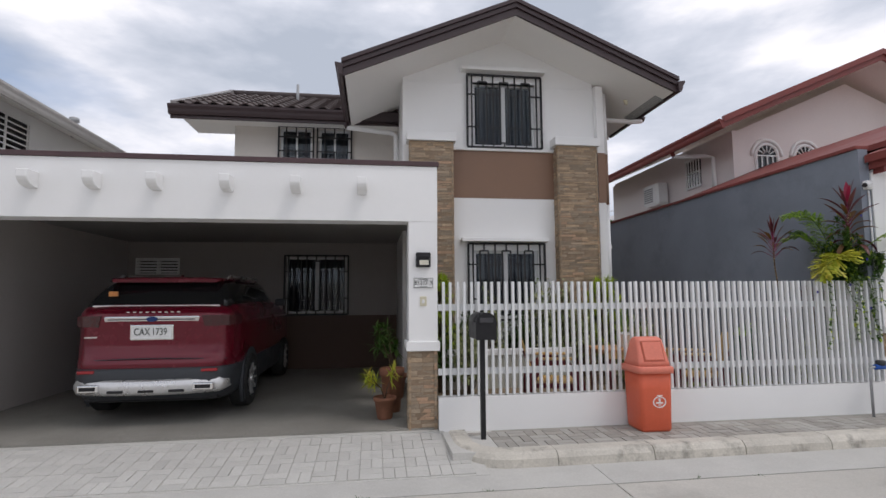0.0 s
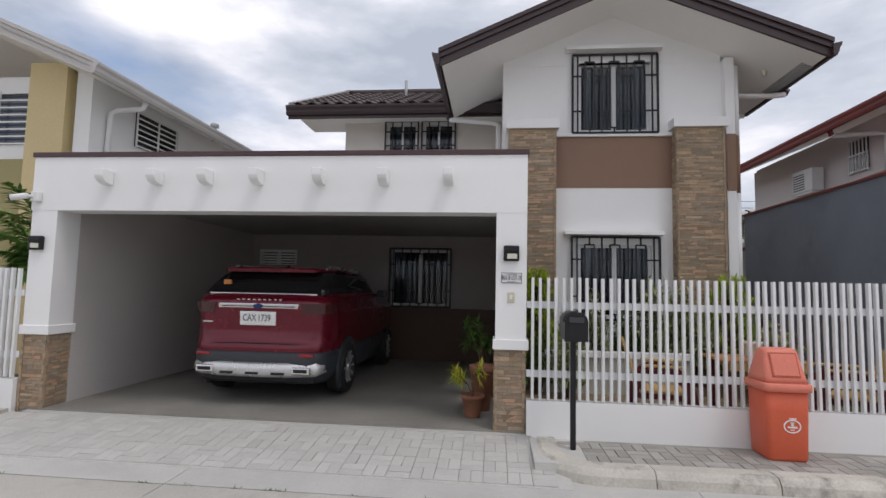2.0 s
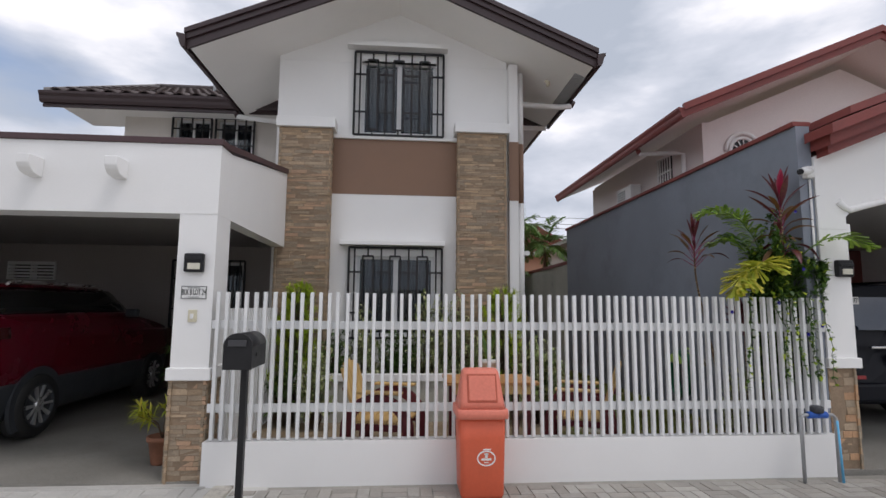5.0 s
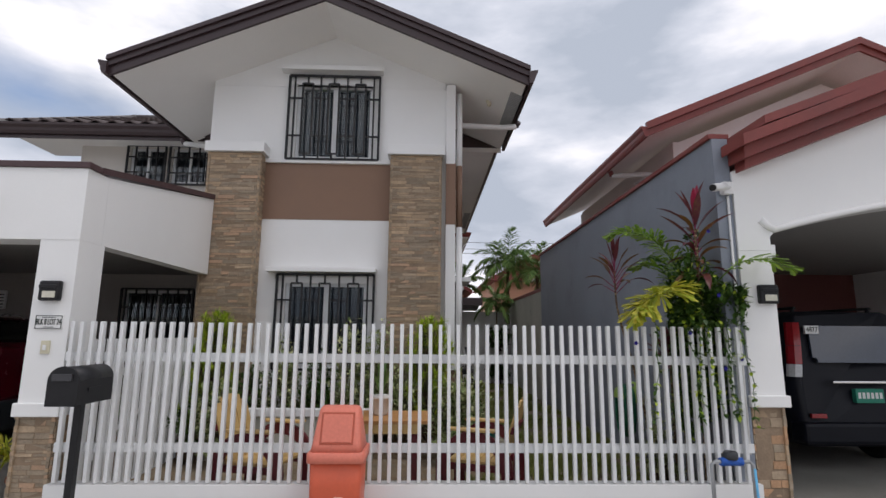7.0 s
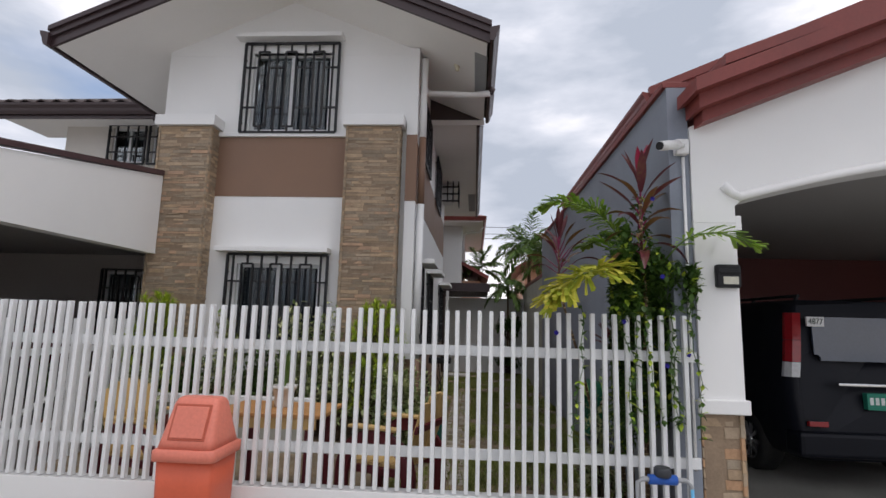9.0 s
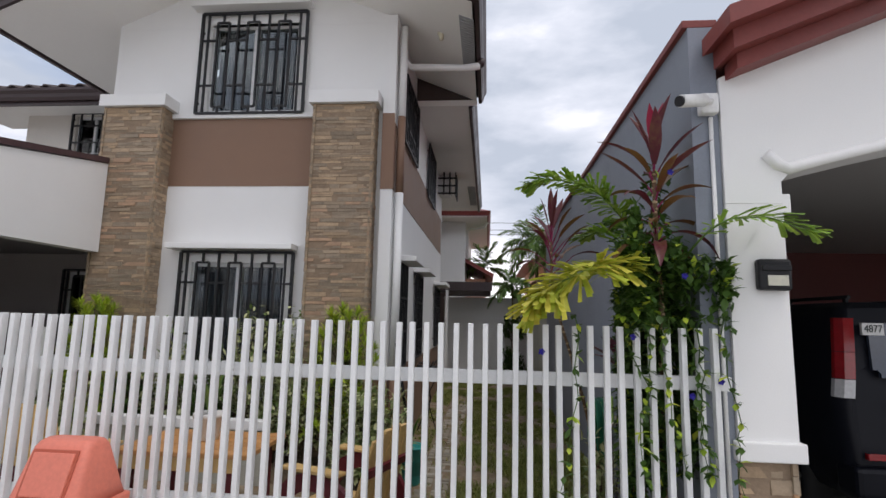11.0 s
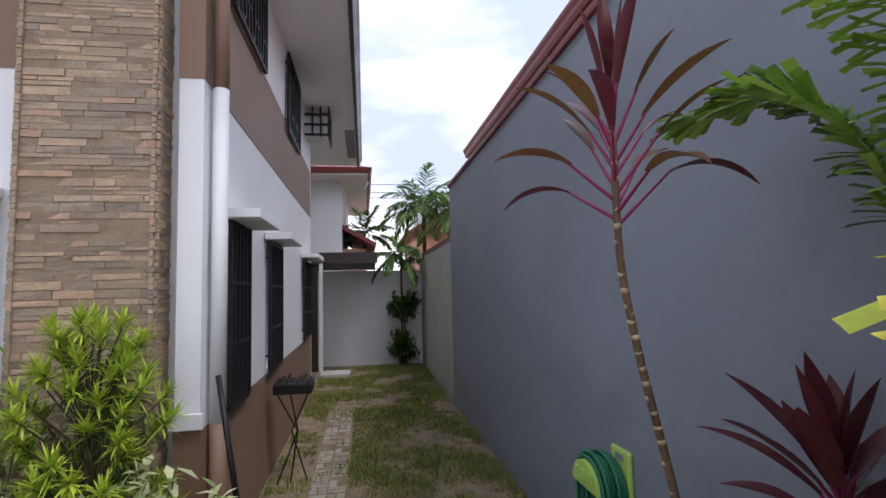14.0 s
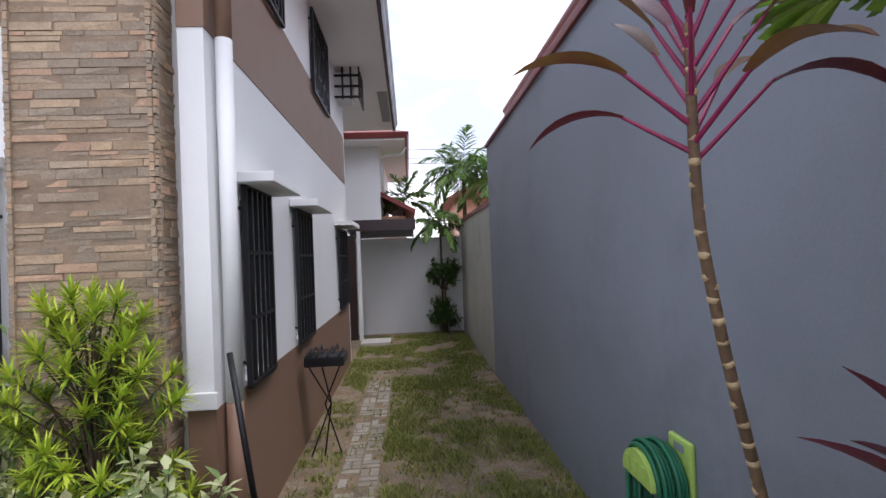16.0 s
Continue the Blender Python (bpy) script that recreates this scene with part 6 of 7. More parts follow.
def ringed_trunk(pts, r0, r1, t):
    """A cane with leaf scars: swollen rings along a curved line."""
    bm = bmesh.new()
    pts = [Vector(p) for p in pts]
    fine = []
    for a, b in zip(pts, pts[1:]):
        n = max(2, int((b - a).length / 0.02))
        fine += [a.lerp(b, i / n) for i in range(n)]
    fine.append(pts[-1])
    for _ in range(12):
        fine = [fine[0]] + [(fine[i - 1] + fine[i] * 2 + fine[i + 1]) / 4 for i in range(1, len(fine) - 1)] + [fine[-1]]
    rings = tube(bm, fine, r0, 10, r1)
    trunk = part("trunk", bm, M_BARK, t, "brown cane trunk")
    rg = random.Random(len(fine))
    i = 2
    while i < len(fine) - 1:
        d = (fine[i + 1] - fine[i]).normalized() * 0.0035
        tilt = rand_dir(rg) * 0.004
        bm = bmesh.new()
        rr = (r0 + (r1 - r0) * i / len(fine)) * 1.07
        tube(bm, [fine[i] - d, fine[i] + tilt, fine[i] + d], rr, 10)
        part("leaf_scar", bm, M_SCAR, trunk, "pale ring scar")
        i += rg.choice((1, 2, 2, 2))
    return trunk


def strap_leaf(t, p, d, stalk, length, width, droop, rng, material, thick=0.009):
    """One leaf on its stalk, as a part of a plant."""
    q = p + (d + UP * 0.35).normalized() * stalk
    lv = Leaves()
    lv.strip(q, (d + UP * 0.18).normalized(), UP, length, width, droop, 8, 0.35, "strap", rng.uniform(-0.25, 0.25))
    leaf = lv.make("leaf", material, t)
    bm = bmesh.new()
    tube(bm, [p, p.lerp(q, 0.5), q + (q - p) * 0.08], thick, 5, thick * 0.6, caps=False)
    part("leaf_stalk", bm, M_PINKST, leaf, "magenta leaf stalk")


def cordyline(pts, crown, seed, n, length, width, stalk, rise, label, materials, droop=1.0, r0=0.028, low=-8, crimson=2):
    """Ringed cane; its leaves spring spirally from the top part of the stem, the youngest upright."""
    rng = random.Random(seed)
    t = thing("cordyline", pts[0], label, "plant", "cordylines")
    ringed_trunk(list(pts) + [crown, (crown[0], crown[1], crown[2] + rise * 0.8)], r0, r0 * 0.55, t)
    top = Vector(crown)
    for k in range(n):
        u = k / (n - 1)
        a = k * 2.399 + rng.uniform(-0.35, 0.35)
        el = radians(low + (76 - low) * u ** 1.25 + rng.uniform(-10, 10))
        d = Vector((math.cos(a) * math.cos(el), math.sin(a) * math.cos(el), math.sin(el)))
        young = k >= n - crimson
        strap_leaf(t, top + Vector((0, 0, rise * u)), d, stalk * rng.uniform(0.8, 1.3) * (1 - 0.5 * u), length * rng.uniform(0.65, 1.1), width * rng.uniform(0.75, 1.2),
                   droop * (1.25 - u) * rng.uniform(0.5, 1.5), rng, M_CRIM if young else M_CORDY if u > 0.7 else rng.choice(materials), r0 * 0.36)
    return t


def frond(lv, stems, p, d, length, droop, pairs, leaf_len, leaf_w, rng, shape="lance", plume=False):
    """A palm frond: an arching midrib with leaflets on both sides."""
    d = d.normalized()
    pts, pos, n = [p.copy()], p.copy(), 14
    dirs = [d]
    for i in range(n):
        d = (d + Vector((0, 0, -droop / n))).normalized()
        pos = pos + d * length / n
        pts.append(pos.copy()), dirs.append(d)
    tube(stems, pts, 0.009, 4, 0.003, caps=False)
    for k in range(pairs):
        u = 0.16 + 0.84 * k / (pairs - 1)
        i = min(n - 1, int(u * n))
        q, dd = pts[i].lerp(pts[i + 1], u * n - i), dirs[i]
        side = dd.cross(UP).normalized()
        for s in (-1, 1):
            prof = math.sin(math.pi * min(1, 0.18 + 0.80 * u)) ** 0.6
            ld = (side * s * (0.95 - 0.45 * u) + dd * (0.45 + 0.55 * u) + rand_dir(rng) * (0.30 if plume else 0.12)).normalized()
            lv.strip(q, ld, UP, leaf_len * prof * rng.uniform(0.85, 1.15), leaf_w * rng.uniform(0.8, 1.2), rng.uniform(0.3, 0.9), 3, 0.3, shape)


def palm(x, y, z0, trunk_h, n, length, seed, label, material, r=0.06, name="palm_tree", droop=1.5, lean=(0, 0)):
    rng = random.Random(seed)
    t = thing(name, (x, y, z0), label, "palm tree", "palms")
    top = Vector((x + lean[0], y + lean[1], z0 + trunk_h))
    bm = bmesh.new()
    tube(bm, [(x, y, z0 - 0.05), (x + lean[0] * 0.3, y + lean[1] * 0.3, z0 + trunk_h * 0.5), top], r, 10, r * 0.7)
    part("trunk", bm, M_BARK, t)
    lv, stems = Leaves(), bmesh.new()
    for k in range(n):
        a = k * 2.399
        el = radians(78 - 75 * (k / n) + rng.uniform(-8, 8))
        d = Vector((math.cos(a) * math.cos(el), math.sin(a) * math.cos(el), math.sin(el)))
        frond(lv, stems, top, d, length * rng.uniform(0.85, 1.1), droop * rng.uniform(0.8, 1.2), 34, length * 0.30, 0.058, rng, plume=True)
    part("stalk_cluster", stems, M_GREEN, t)
    lv.make("crown", material, t)
    return t


# front garden
solid("garden_bed", bx(0.72, 3.96, 8.521, 9.04, 0.1, 0.30), M_SOIL, "raised planting bed against the house front", "garden bed")
Z_BED = 0.30
needle_shrub(3.78, 8.72, Z_BED, 1.66, 0.50, 11, "lime-green needle-leaved shrub beside the stone pillar")
needle_shrub(0.98, 8.78, Z_BED, 1.72, 0.40, 12, "lime-green needle-leaved shrub by the garden gate")
leafy_bush(4.18, 8.30, Z_YARD, 0.42, 0.36, 1.14, 21, M_VARIEG, "low bush with cream and green variegated leaves", 2600, 0.078)
for i, (x, y, h, n) in enumerate(((1.42, 8.80, 1.25, 1600), (1.90, 8.82, 1.40, 1800), (2.35, 8.80, 1.20, 2000), (2.70, 8.82, 1.66, 1300), (3.10, 8.80, 1.62, 3000))):
    leafy_bush(x, y, Z_BED, 0.36, 0.20, h, 30 + i, M_VARIEG if i % 2 or i == 4 else M_GREEN, "variegated garden bush against the front wall" if i % 2 or i == 4 else "dark green garden bush against the front wall", n, 0.065)
leafy_bush(1.35, 8.10, Z_YARD, 0.30, 0.22, 1.07, 52, M_VARIEG, "pale variegated bush near the garden gate", 1500, 0.06)
leafy_bush(3.40, 8.60, Z_BED, 0.30, 0.24, 1.25, 39, M_VARIEG, "variegated bush among the garden chairs", 900, 0.06)
leafy_bush(0.98, 8.30, Z_YARD, 0.26, 0.30, 1.07, 40, M_GREEN, "dark green bush near the garden gate", 800, 0.06)

# tall cordylines before the slate-blue wall
cordyline([(6.12, 7.42, Z_YARD - 0.03), (6.03, 7.38, 0.85), (5.94, 7.34, 1.22), (5.862, 7.30, 1.50), (5.775, 7.25, 1.76), (5.71, 7.21, 2.0)], (5.70, 7.20, 2.12), 5, 20, 0.27, 0.046, 0.17, 0.30,
          "tall cordyline with burgundy and bronze leaves on a bare cane", [M_CORDY, M_CORDYB, M_CORDYB, M_CORDY], droop=0.75, r0=0.0155, low=22, crimson=0)
cordyline([(6.24, 6.66, Z_YARD - 0.03), (6.24, 6.62, 1.2), (6.23, 6.52, 1.95)], (6.20, 6.48, 2.14), 6, 30, 0.33, 0.060, 0.09, 0.66,
          "large cordyline with bronze-red leaves and a crimson top", [M_CORDY, M_CORDYB, M_CORDYB], droop=1.3, r0=0.022, low=5)
cordyline([(6.22, 7.16, Z_YARD - 0.03), (6.21, 7.14, 0.8), (6.20, 7.12, 1.2)], (6.20, 7.12, 1.36), 7, 20, 0.29, 0.072, 0.08, 0.12,
          "low cordyline with broad dark burgundy leaves", [M_CORDY], droop=0.8, r0=0.02, low=15, crimson=0)
leafy_bush(6.0, 7.0, Z_YARD, 0.20, 0.16, 1.12, 44, M_VARIEG, "bush with cream-edged leaves by the boundary wall", 800, 0.06)

# palm with broad ruffled leaflets by the fence corner
def curve_through(pts, n):
    """A smooth line through a few points."""
    pts = [Vector(p) for p in pts]
    ext = [pts[0] * 2 - pts[1]] + pts + [pts[-1] * 2 - pts[-2]]
    out = []
    for k in range(1, len(ext) - 2):
        a, b, c, d = ext[k - 1:k + 3]
        for i in range(n):
            u = i / n
            out.append(0.5 * ((2 * b) + (c - a) * u + (2 * a - 5 * b + 4 * c - d) * u * u + (3 * b - a - 3 * c + d) * u ** 3))
    return out + [pts[-1]]


def ruffled_frond(t, pts, rng, material, label, leaf=0.24, width=0.05, start=0.22, inner=1.0, dense=12, wild=0.25):
    line = curve_through(pts, dense)
    lv, n = Leaves(), len(line)
    for k in range(int(start * n), n):
        q, d = line[k], (line[min(k + 1, n - 1)] - line[k - 1]).normalized()
        side = d.cross(UP).normalized()
        u = (k - start * n) / (n - start * n)
        for s in (-1, 1):
            ld = (side * s * (1.0 - 0.35 * u) + d * (0.35 + 0.5 * u) + UP * 0.12 + rand_dir(rng) * wild).normalized()
            ln = leaf * (0.62 + 0.5 * math.sin(math.pi * min(1, 0.15 + 0.8 * u))) * rng.uniform(0.8, 1.15) * (inner if ld.y > 0.25 else 1.0)
            for finger in (-1, 0, 1):
                tw = (ld + rand_dir(rng) * 0.05 + d * finger * 0.17).normalized()
                lv.strip(q + d * finger * 0.004, tw, (UP + rand_dir(rng) * 0.35).normalized(), ln * rng.uniform(0.72, 1.05), width * rng.uniform(0.6, 0.95), rng.uniform(0.15, 0.6), 5, rng.uniform(-0.2, 0.4), "wedge", rng.uniform(-0.25, 0.25))
    fr = lv.make("frond", material, t, label)
    bm = bmesh.new()
    tube(bm, line, 0.008, 5, 0.003, caps=False)
    part("midrib", bm, M_PALM, fr)


rng = random.Random(77)
t = thing("fishtail_palm", (6.2, 6.85, Z_YARD), "young palm with ruffled lime leaflets and yellowing fronds", "palm tree", "palms")
bm = bmesh.new()
tube(bm, [(6.2, 6.88, Z_YARD - 0.03), (6.19, 6.87, 1.0), (6.2, 6.85, 1.85)], 0.03, 8, 0.018)
part("trunk", bm, M_BARK, t)
c = (6.2, 6.85, 1.80)
G, Y = "bright green ruffled frond", "yellow-green ageing frond"
ruffled_frond(t, [c, (6.18, 6.80, 2.28), (6.02, 6.76, 2.53), (5.87, 6.74, 2.64), (5.64, 6.72, 2.69), (5.51, 6.71, 2.65)], rng, M_LPALM, G, 0.155, 0.030, 0.14, dense=12, wild=0.35)
ruffled_frond(t, [c, (6.16, 6.95, 2.25), (6.06, 7.10, 2.42), (5.94, 7.22, 2.40)], rng, M_LPALM, G, 0.16, 0.032, dense=8)
ruffled_frond(t, [c, (6.25, 7.0, 2.25), (6.22, 7.15, 2.45), (6.12, 7.25, 2.50)], rng, M_PALM, G, 0.15, 0.032, dense=8)
ruffled_frond(t, [c, (6.10, 6.56, 2.04), (5.96, 6.40, 2.11), (5.83, 6.30, 2.09), (5.69, 6.25, 2.03), (5.56, 6.22, 1.95), (5.48, 6.20, 1.86)], rng, M_YPALM, Y, 0.24, 0.036, 0.26, 0.8, 11, 0.55)
ruffled_frond(t, [c, (6.42, 6.36, 2.28), (6.66, 6.28, 2.36), (6.88, 6.24, 2.28)], rng, M_LPALM, G, 0.15, 0.030, 0.35, dense=8)

# climbing vine with blue flowers
rng = random.Random(88)
t = thing("climbing_vine", (6.28, 6.62, Z_YARD), "dark green climbing vine with blue flowers over the fence", "vine")
stems, lv, young = bmesh.new(), Leaves(), Leaves()
for k in range(170):
    x0, y0 = 6.24 + rng.gauss(0, 0.13), 6.64 + rng.gauss(0, 0.06)
    p = Vector((x0, y0, rng.uniform(0.9, 2.05)))
    pts = [p]
    d = Vector((rng.uniform(-0.5, 0.4), rng.uniform(-0.3, 0.2), rng.uniform(0.3, 1.0)))
    for j in range(9):
        d = (d + rand_dir(rng) * 0.35 + Vector((0.02 * (6.28 - pts[-1].x), 0, -0.16))).normalized()
        q = pts[-1] + d * rng.uniform(0.06, 0.11)
        q.x, q.y = max(min(q.x, 6.53), 6.06), max(min(q.y, 6.72), 6.55 if q.z < 1.76 else 6.38)
        pts.append(q)
    tube(stems, pts, 0.004, 4, 0.002, caps=False)
    for q in pts[1:]:
        for j in range(7):
            lvs = lv if rng.random() < 0.93 else young
            lvs.strip(q + rand_dir(rng) * 0.03, (rand_dir(rng) + UP * 0.1).normalized(), UP, rng.uniform(0.04, 0.075), rng.uniform(0.03, 0.045), 0.4, 2, 0.2)
for x0 in (5.72, 5.98, 6.10, 6.22, 6.30, 6.38, 6.50):
    pts = [Vector((x0, 6.376, 1.83))]
    for j in range(12):
        q = pts[-1] + Vector((rng.uniform(-0.03, 0.03), rng.uniform(-0.008, 0.004), -rng.uniform(0.04, 0.10)))
        q.y = min(q.y, 6.374)
        pts.append(q)
    tube(stems, pts, 0.004, 4, 0.002, caps=False)
    for q in pts:
        for j in range(3):
            d = rand_dir(rng)
            d.y = -abs(d.y)
            (lv if rng.random() < 0.8 else young).strip(q, d, UP, rng.uniform(0.035, 0.065), rng.uniform(0.028, 0.04), 0.4, 2, 0.2)
tagged(part("vine_stem", stems, M_GREEN, t), kind="stuff")
lv.make("foliage", M_GREEN, t, "dense dark green leaflets")
young.make("young_leaves", M_LIME, t, "yellowish young leaves")
for fx, fy, fz in ((5.54, 6.36, 1.63), (6.02, 6.36, 1.72), (6.30, 6.36, 2.05), (6.24, 6.34, 2.62), (6.32, 6.38, 1.42), (6.12, 6.42, 1.93), (6.47, 6.38, 1.50)):
    fl = Leaves()
    for k in range(5):
        a = 2 * math.pi * k / 5
        fl.strip(Vector((fx, fy, fz)), Vector((math.cos(a), -0.5, math.sin(a))), Vector((0, -1, 0.2)), 0.022, 0.022, 0.0, 3, 0.2)
    fl.make("flower", M_BLUEFL, t, "deep blue flower")

# back corner of the yard
palm(7.1, 23.0, 0.0, 4.6, 24, 1.75, 91, "feathery palm behind the boundary wall", M_PALM, 0.09)
palm(7.9, 21.0, 0.0, 4.0, 12, 1.5, 92, "feathery palm behind the boundary wall", M_PALM, 0.08)
palm(5.95, 18.1, Z_YARD, 2.5, 12, 1.0, 93, "slender palm in the yard corner", M_PALM, 0.03, droop=1.9)
palm(5.1, 22.2, 0.0, 3.7, 10, 1.2, 94, "palm showing over the end wall", M_PALM, 0.06)
leafy_bush(5.95, 18.0, Z_YARD, 0.38, 0.35, 1.0, 95, M_GREEN, "dark bush in the yard corner", 1300, 0.09)
sapling = leafy_bush(6.0, 17.95, 1.2, 0.42, 0.35, 0.8, 96, M_GREEN, "leafy sapling crown in the yard corner", 900, 0.11, "sapling")
bm = bmesh.new()
tube(bm, [(6.02, 17.98, Z_YARD - 0.05), (6.0, 17.96, 1.25)], 0.025, 7)
part("stem", bm, M_STEM, sapling)
palm(-6.05, 7.5, 0.05, 1.75, 15, 0.92, 97, "bushy palm behind the neighbouring fence", M_PALM, 0.07, droop=1.3)
palm(-6.6, 8.0, 0.05, 2.2, 11, 1.1, 98, "bushy palm behind the neighbouring fence", M_PALM, 0.07, droop=1.3)
palm(8.9, 17.6, 0.0, 3.4, 9, 1.2, 99, "light palm by the far house", M_PALM, 0.05)

# potted plants beside the carport column
def pot(x, y, z, r, h, material, t):
    bm = bmesh.new()
    lathe(bm, [(r * 0.68, 0), (r * 0.72, 0.02), (r * 0.95, h * 0.82), (r * 1.08, h * 0.84), (r * 1.08, h), (r * 0.92, h), (r * 0.90, h * 0.86), (0.01, h * 0.85)], (x, y, z), 20)
    return part("pot", bm, material, t)


for (x, y, r, h, n, ln, seed, m, text) in ((0.10, 6.98, 0.13, 0.26, 26, 0.34, 1, M_VARIEG, "potted spiky plant with yellow-green leaves"), (0.20, 7.35, 0.15, 0.55, 34, 0.5, 2, M_GREEN, "tall terracotta pot with a leafy plant"), (0.28, 8.2, 0.16, 0.35, 26, 0.75, 3, M_GREEN, "dark broad-leaved potted plant")):
    rng = random.Random(seed)
    t = thing("potted_plant", (x, y, Z_PORT), text, "potted plant", "plants by the column")
    pot(x, y, Z_PORT, r, h, M_TERRA, t)
    lv, st = Leaves(), bmesh.new()
    for s in range(4):
        a = rng.uniform(0, 6.28) if s else 3.5
        tip = Vector((x + 0.22 * math.cos(a), y + 0.22 * math.sin(a), Z_PORT + h + ln * rng.uniform(0.5, 1.1)))
        mid = Vector((x + 0.05 * math.cos(a), y + 0.05 * math.sin(a), Z_PORT + h + ln * 0.3))
        tube(st, [(x, y, Z_PORT + h * 0.85), mid, tip], 0.008, 5, 0.004)
        for j in range(n):
            u = rng.uniform(0.35, 1)
            lv.strip(mid.lerp(tip, u), (rand_dir(rng) + (tip - mid).normalized() * 0.6).normalized(), UP, rng.uniform(0.10, 0.17), 0.022 if seed < 3 else 0.06, 0.5, 3, 0.25)
    part("stem_cluster", st, M_STEM, t)
    lv.make("leaves", M_YPALM if seed == 1 else m, t)

# ---- garden furniture ----
def garden_chair(cx, cy, rz, label):
    """Slatted wooden armchair: yellow slats on a maroon frame; faces +x before the turn."""
    t = thing("garden_chair", (cx, cy, Z_YARD), label, "chair", "chairs round the garden table")
    m = pose(cx, cy, Z_YARD, 0, 0, rz)

    def put(name, bm, material):
        bm.transform(m)
        part(name, bm, material, t)
    for k in range(5):
        put("seat_slat", bx(-0.20 + k * 0.095, -0.115 + k * 0.095, -0.25, 0.25, 0.35, 0.375, bev=0.004), M_YWOOD)
    for k in range(5):
        h = 0.52 + 0.10 * math.sin(math.pi * (k + 0.5) / 5)
        bm = bx(-0.012, 0.012, -0.045, 0.045, 0.0, h, bev=0.006)
        bm.transform(pose(-0.22, -0.20 + k * 0.10, 0.34, 0, -18, 0))
        put("back_slat", bm, M_YWOOD)
    for s in (-1, 1):
        bm = bmesh.new()
        arch = [(0.36 * math.cos(a), 0.30 + 0.34 * math.sin(a)) for a in (math.pi * k / 16 for k in range(17))]
        hole = [(0.25 * math.cos(a), 0.30 + 0.235 * math.sin(a)) for a in (math.pi * (16 - k) / 16 for k in range(17))]
        prism(bm, [(0.36, 0.0)] + arch + [(-0.36, 0.0), (-0.25, 0.0)] + hole + [(0.25, 0.0)], "y", s * 0.29 - 0.02, s * 0.29 + 0.02)
        put("side_arch", bm, M_MWOOD)
        put("arm", bx(-0.20, 0.24, s * 0.29 - 0.05, s * 0.29 + 0.05, 0.642, 0.665, bev=0.006), M_YWOOD)
        put("seat_rail", bx(-0.26, 0.26, s * 0.25 - 0.02, s * 0.25 + 0.019, 0.29, 0.349, bev=0.004), M_MWOOD)
    bm = bx(-0.012, 0.012, -0.27, 0.27, -0.03, 0.03, bev=0.004)
    bm.transform(pose(-0.345, 0, 0.66, 0, -18, 0))
    put("back_rail", bm, M_MWOOD)
    return t


garden_chair(2.24, 6.98, -14, "yellow and maroon slatted garden chair facing the table")
garden_chair(4.28, 7.06, 160, "yellow and maroon slatted garden chair facing the table")
t = thing("garden_table", (3.15, 7.75, Z_YARD), "low wooden garden table with an orange slatted top", "table")
for k in range(6):
    part("top_slat", bx(2.70, 3.62, 7.45 + k * 0.105, 7.55 + k * 0.105, 0.845, 0.875, bev=0.004), M_OWOOD, t)
for y in (7.47, 8.05):
    part("apron", bx(2.76, 3.56, y - 0.012, y + 0.012, 0.76, 0.844), M_YWOOD, t)
for x in (2.80, 3.50):
    for y in (7.5, 8.02):
        part("leg", bx(x - 0.03, x + 0.03, y - 0.03, y + 0.03, Z_YARD - 0.045, 0.844, bev=0.004), M_MWOOD, t)
t.location += Vector((0.14, -0.72, 0.045))
rng = random.Random(4)
t = thing("potted_plant", (3.16, 7.8, 0.876), "white flowerpot with upright leaves on the garden table", "potted plant")
pot(3.16, 7.8, 0.877, 0.10, 0.18, M_WPOT, t)
lv = Leaves()
for k in range(14):
    a = rng.uniform(0, 6.28)
    lv.strip(Vector((3.16, 7.8, 1.03)), Vector((0.3 * math.cos(a), 0.3 * math.sin(a), 1)), UP, rng.uniform(0.2, 0.42), 0.035, 0.4, 4, 0.3)
lv.make("leaves", M_PALM, t)
t.location += Vector((0.14, -0.72, 0.045))
t = thing("planter_wall", (2.1, 8.47, 0.1), "low grey planter wall with a white cap before the house", "planter", "", "structure")
part("wall_body", bx(1.05, 3.10, 8.43, 8.515, 0.1, 0.69), M_OLDW, t, "stained grey rendered wall")
part("cap", bx(1.03, 3.12, 8.40, 8.52, 0.691, 0.78, bev=0.006), M_WHITE, t)

# ---- side yard things ----
t = thing("charcoal_grill", (4.44, 11.6, Z_YARD), "black charcoal grill tray on thin crossed legs", "grill")
part("tray", bx(4.26, 4.62, 11.45, 11.75, 1.0, 1.09, bev=0.01), M_BLACK, t)
for k in range(7):
    bm = bmesh.new()
    tube(bm, [(4.28 + k * 0.05, 11.43, 1.10 + 0.03 * (k % 2)), (4.30 + k * 0.05, 11.6, 1.14 + 0.02 * (k % 3)), (4.28 + k * 0.05, 11.77, 1.10)], 0.010, 5)
    part("rod", bm, M_BLACK, t)
for a, b in (((4.30, 11.48), (4.58, 11.72)), ((4.58, 11.48), (4.30, 11.72)), ((4.42, 11.48), (4.50, 11.75))):
    bm = bmesh.new()
    tube(bm, [(a[0], a[1], Z_YARD), (a[0] * 0.4 + b[0] * 0.6, a[1] * 0.4 + b[1] * 0.6, 0.62), (a[0], a[1], 1.0)], 0.008, 5)
    part("leg", bm, M_BLACK, t)
t.location += Vector((-0.05, -0.40, 0.0))
t = thing("long_broom", (4.43, 8.95, 0.5), "black-handled broom with a yellow grip leaning on the corner", "broom")
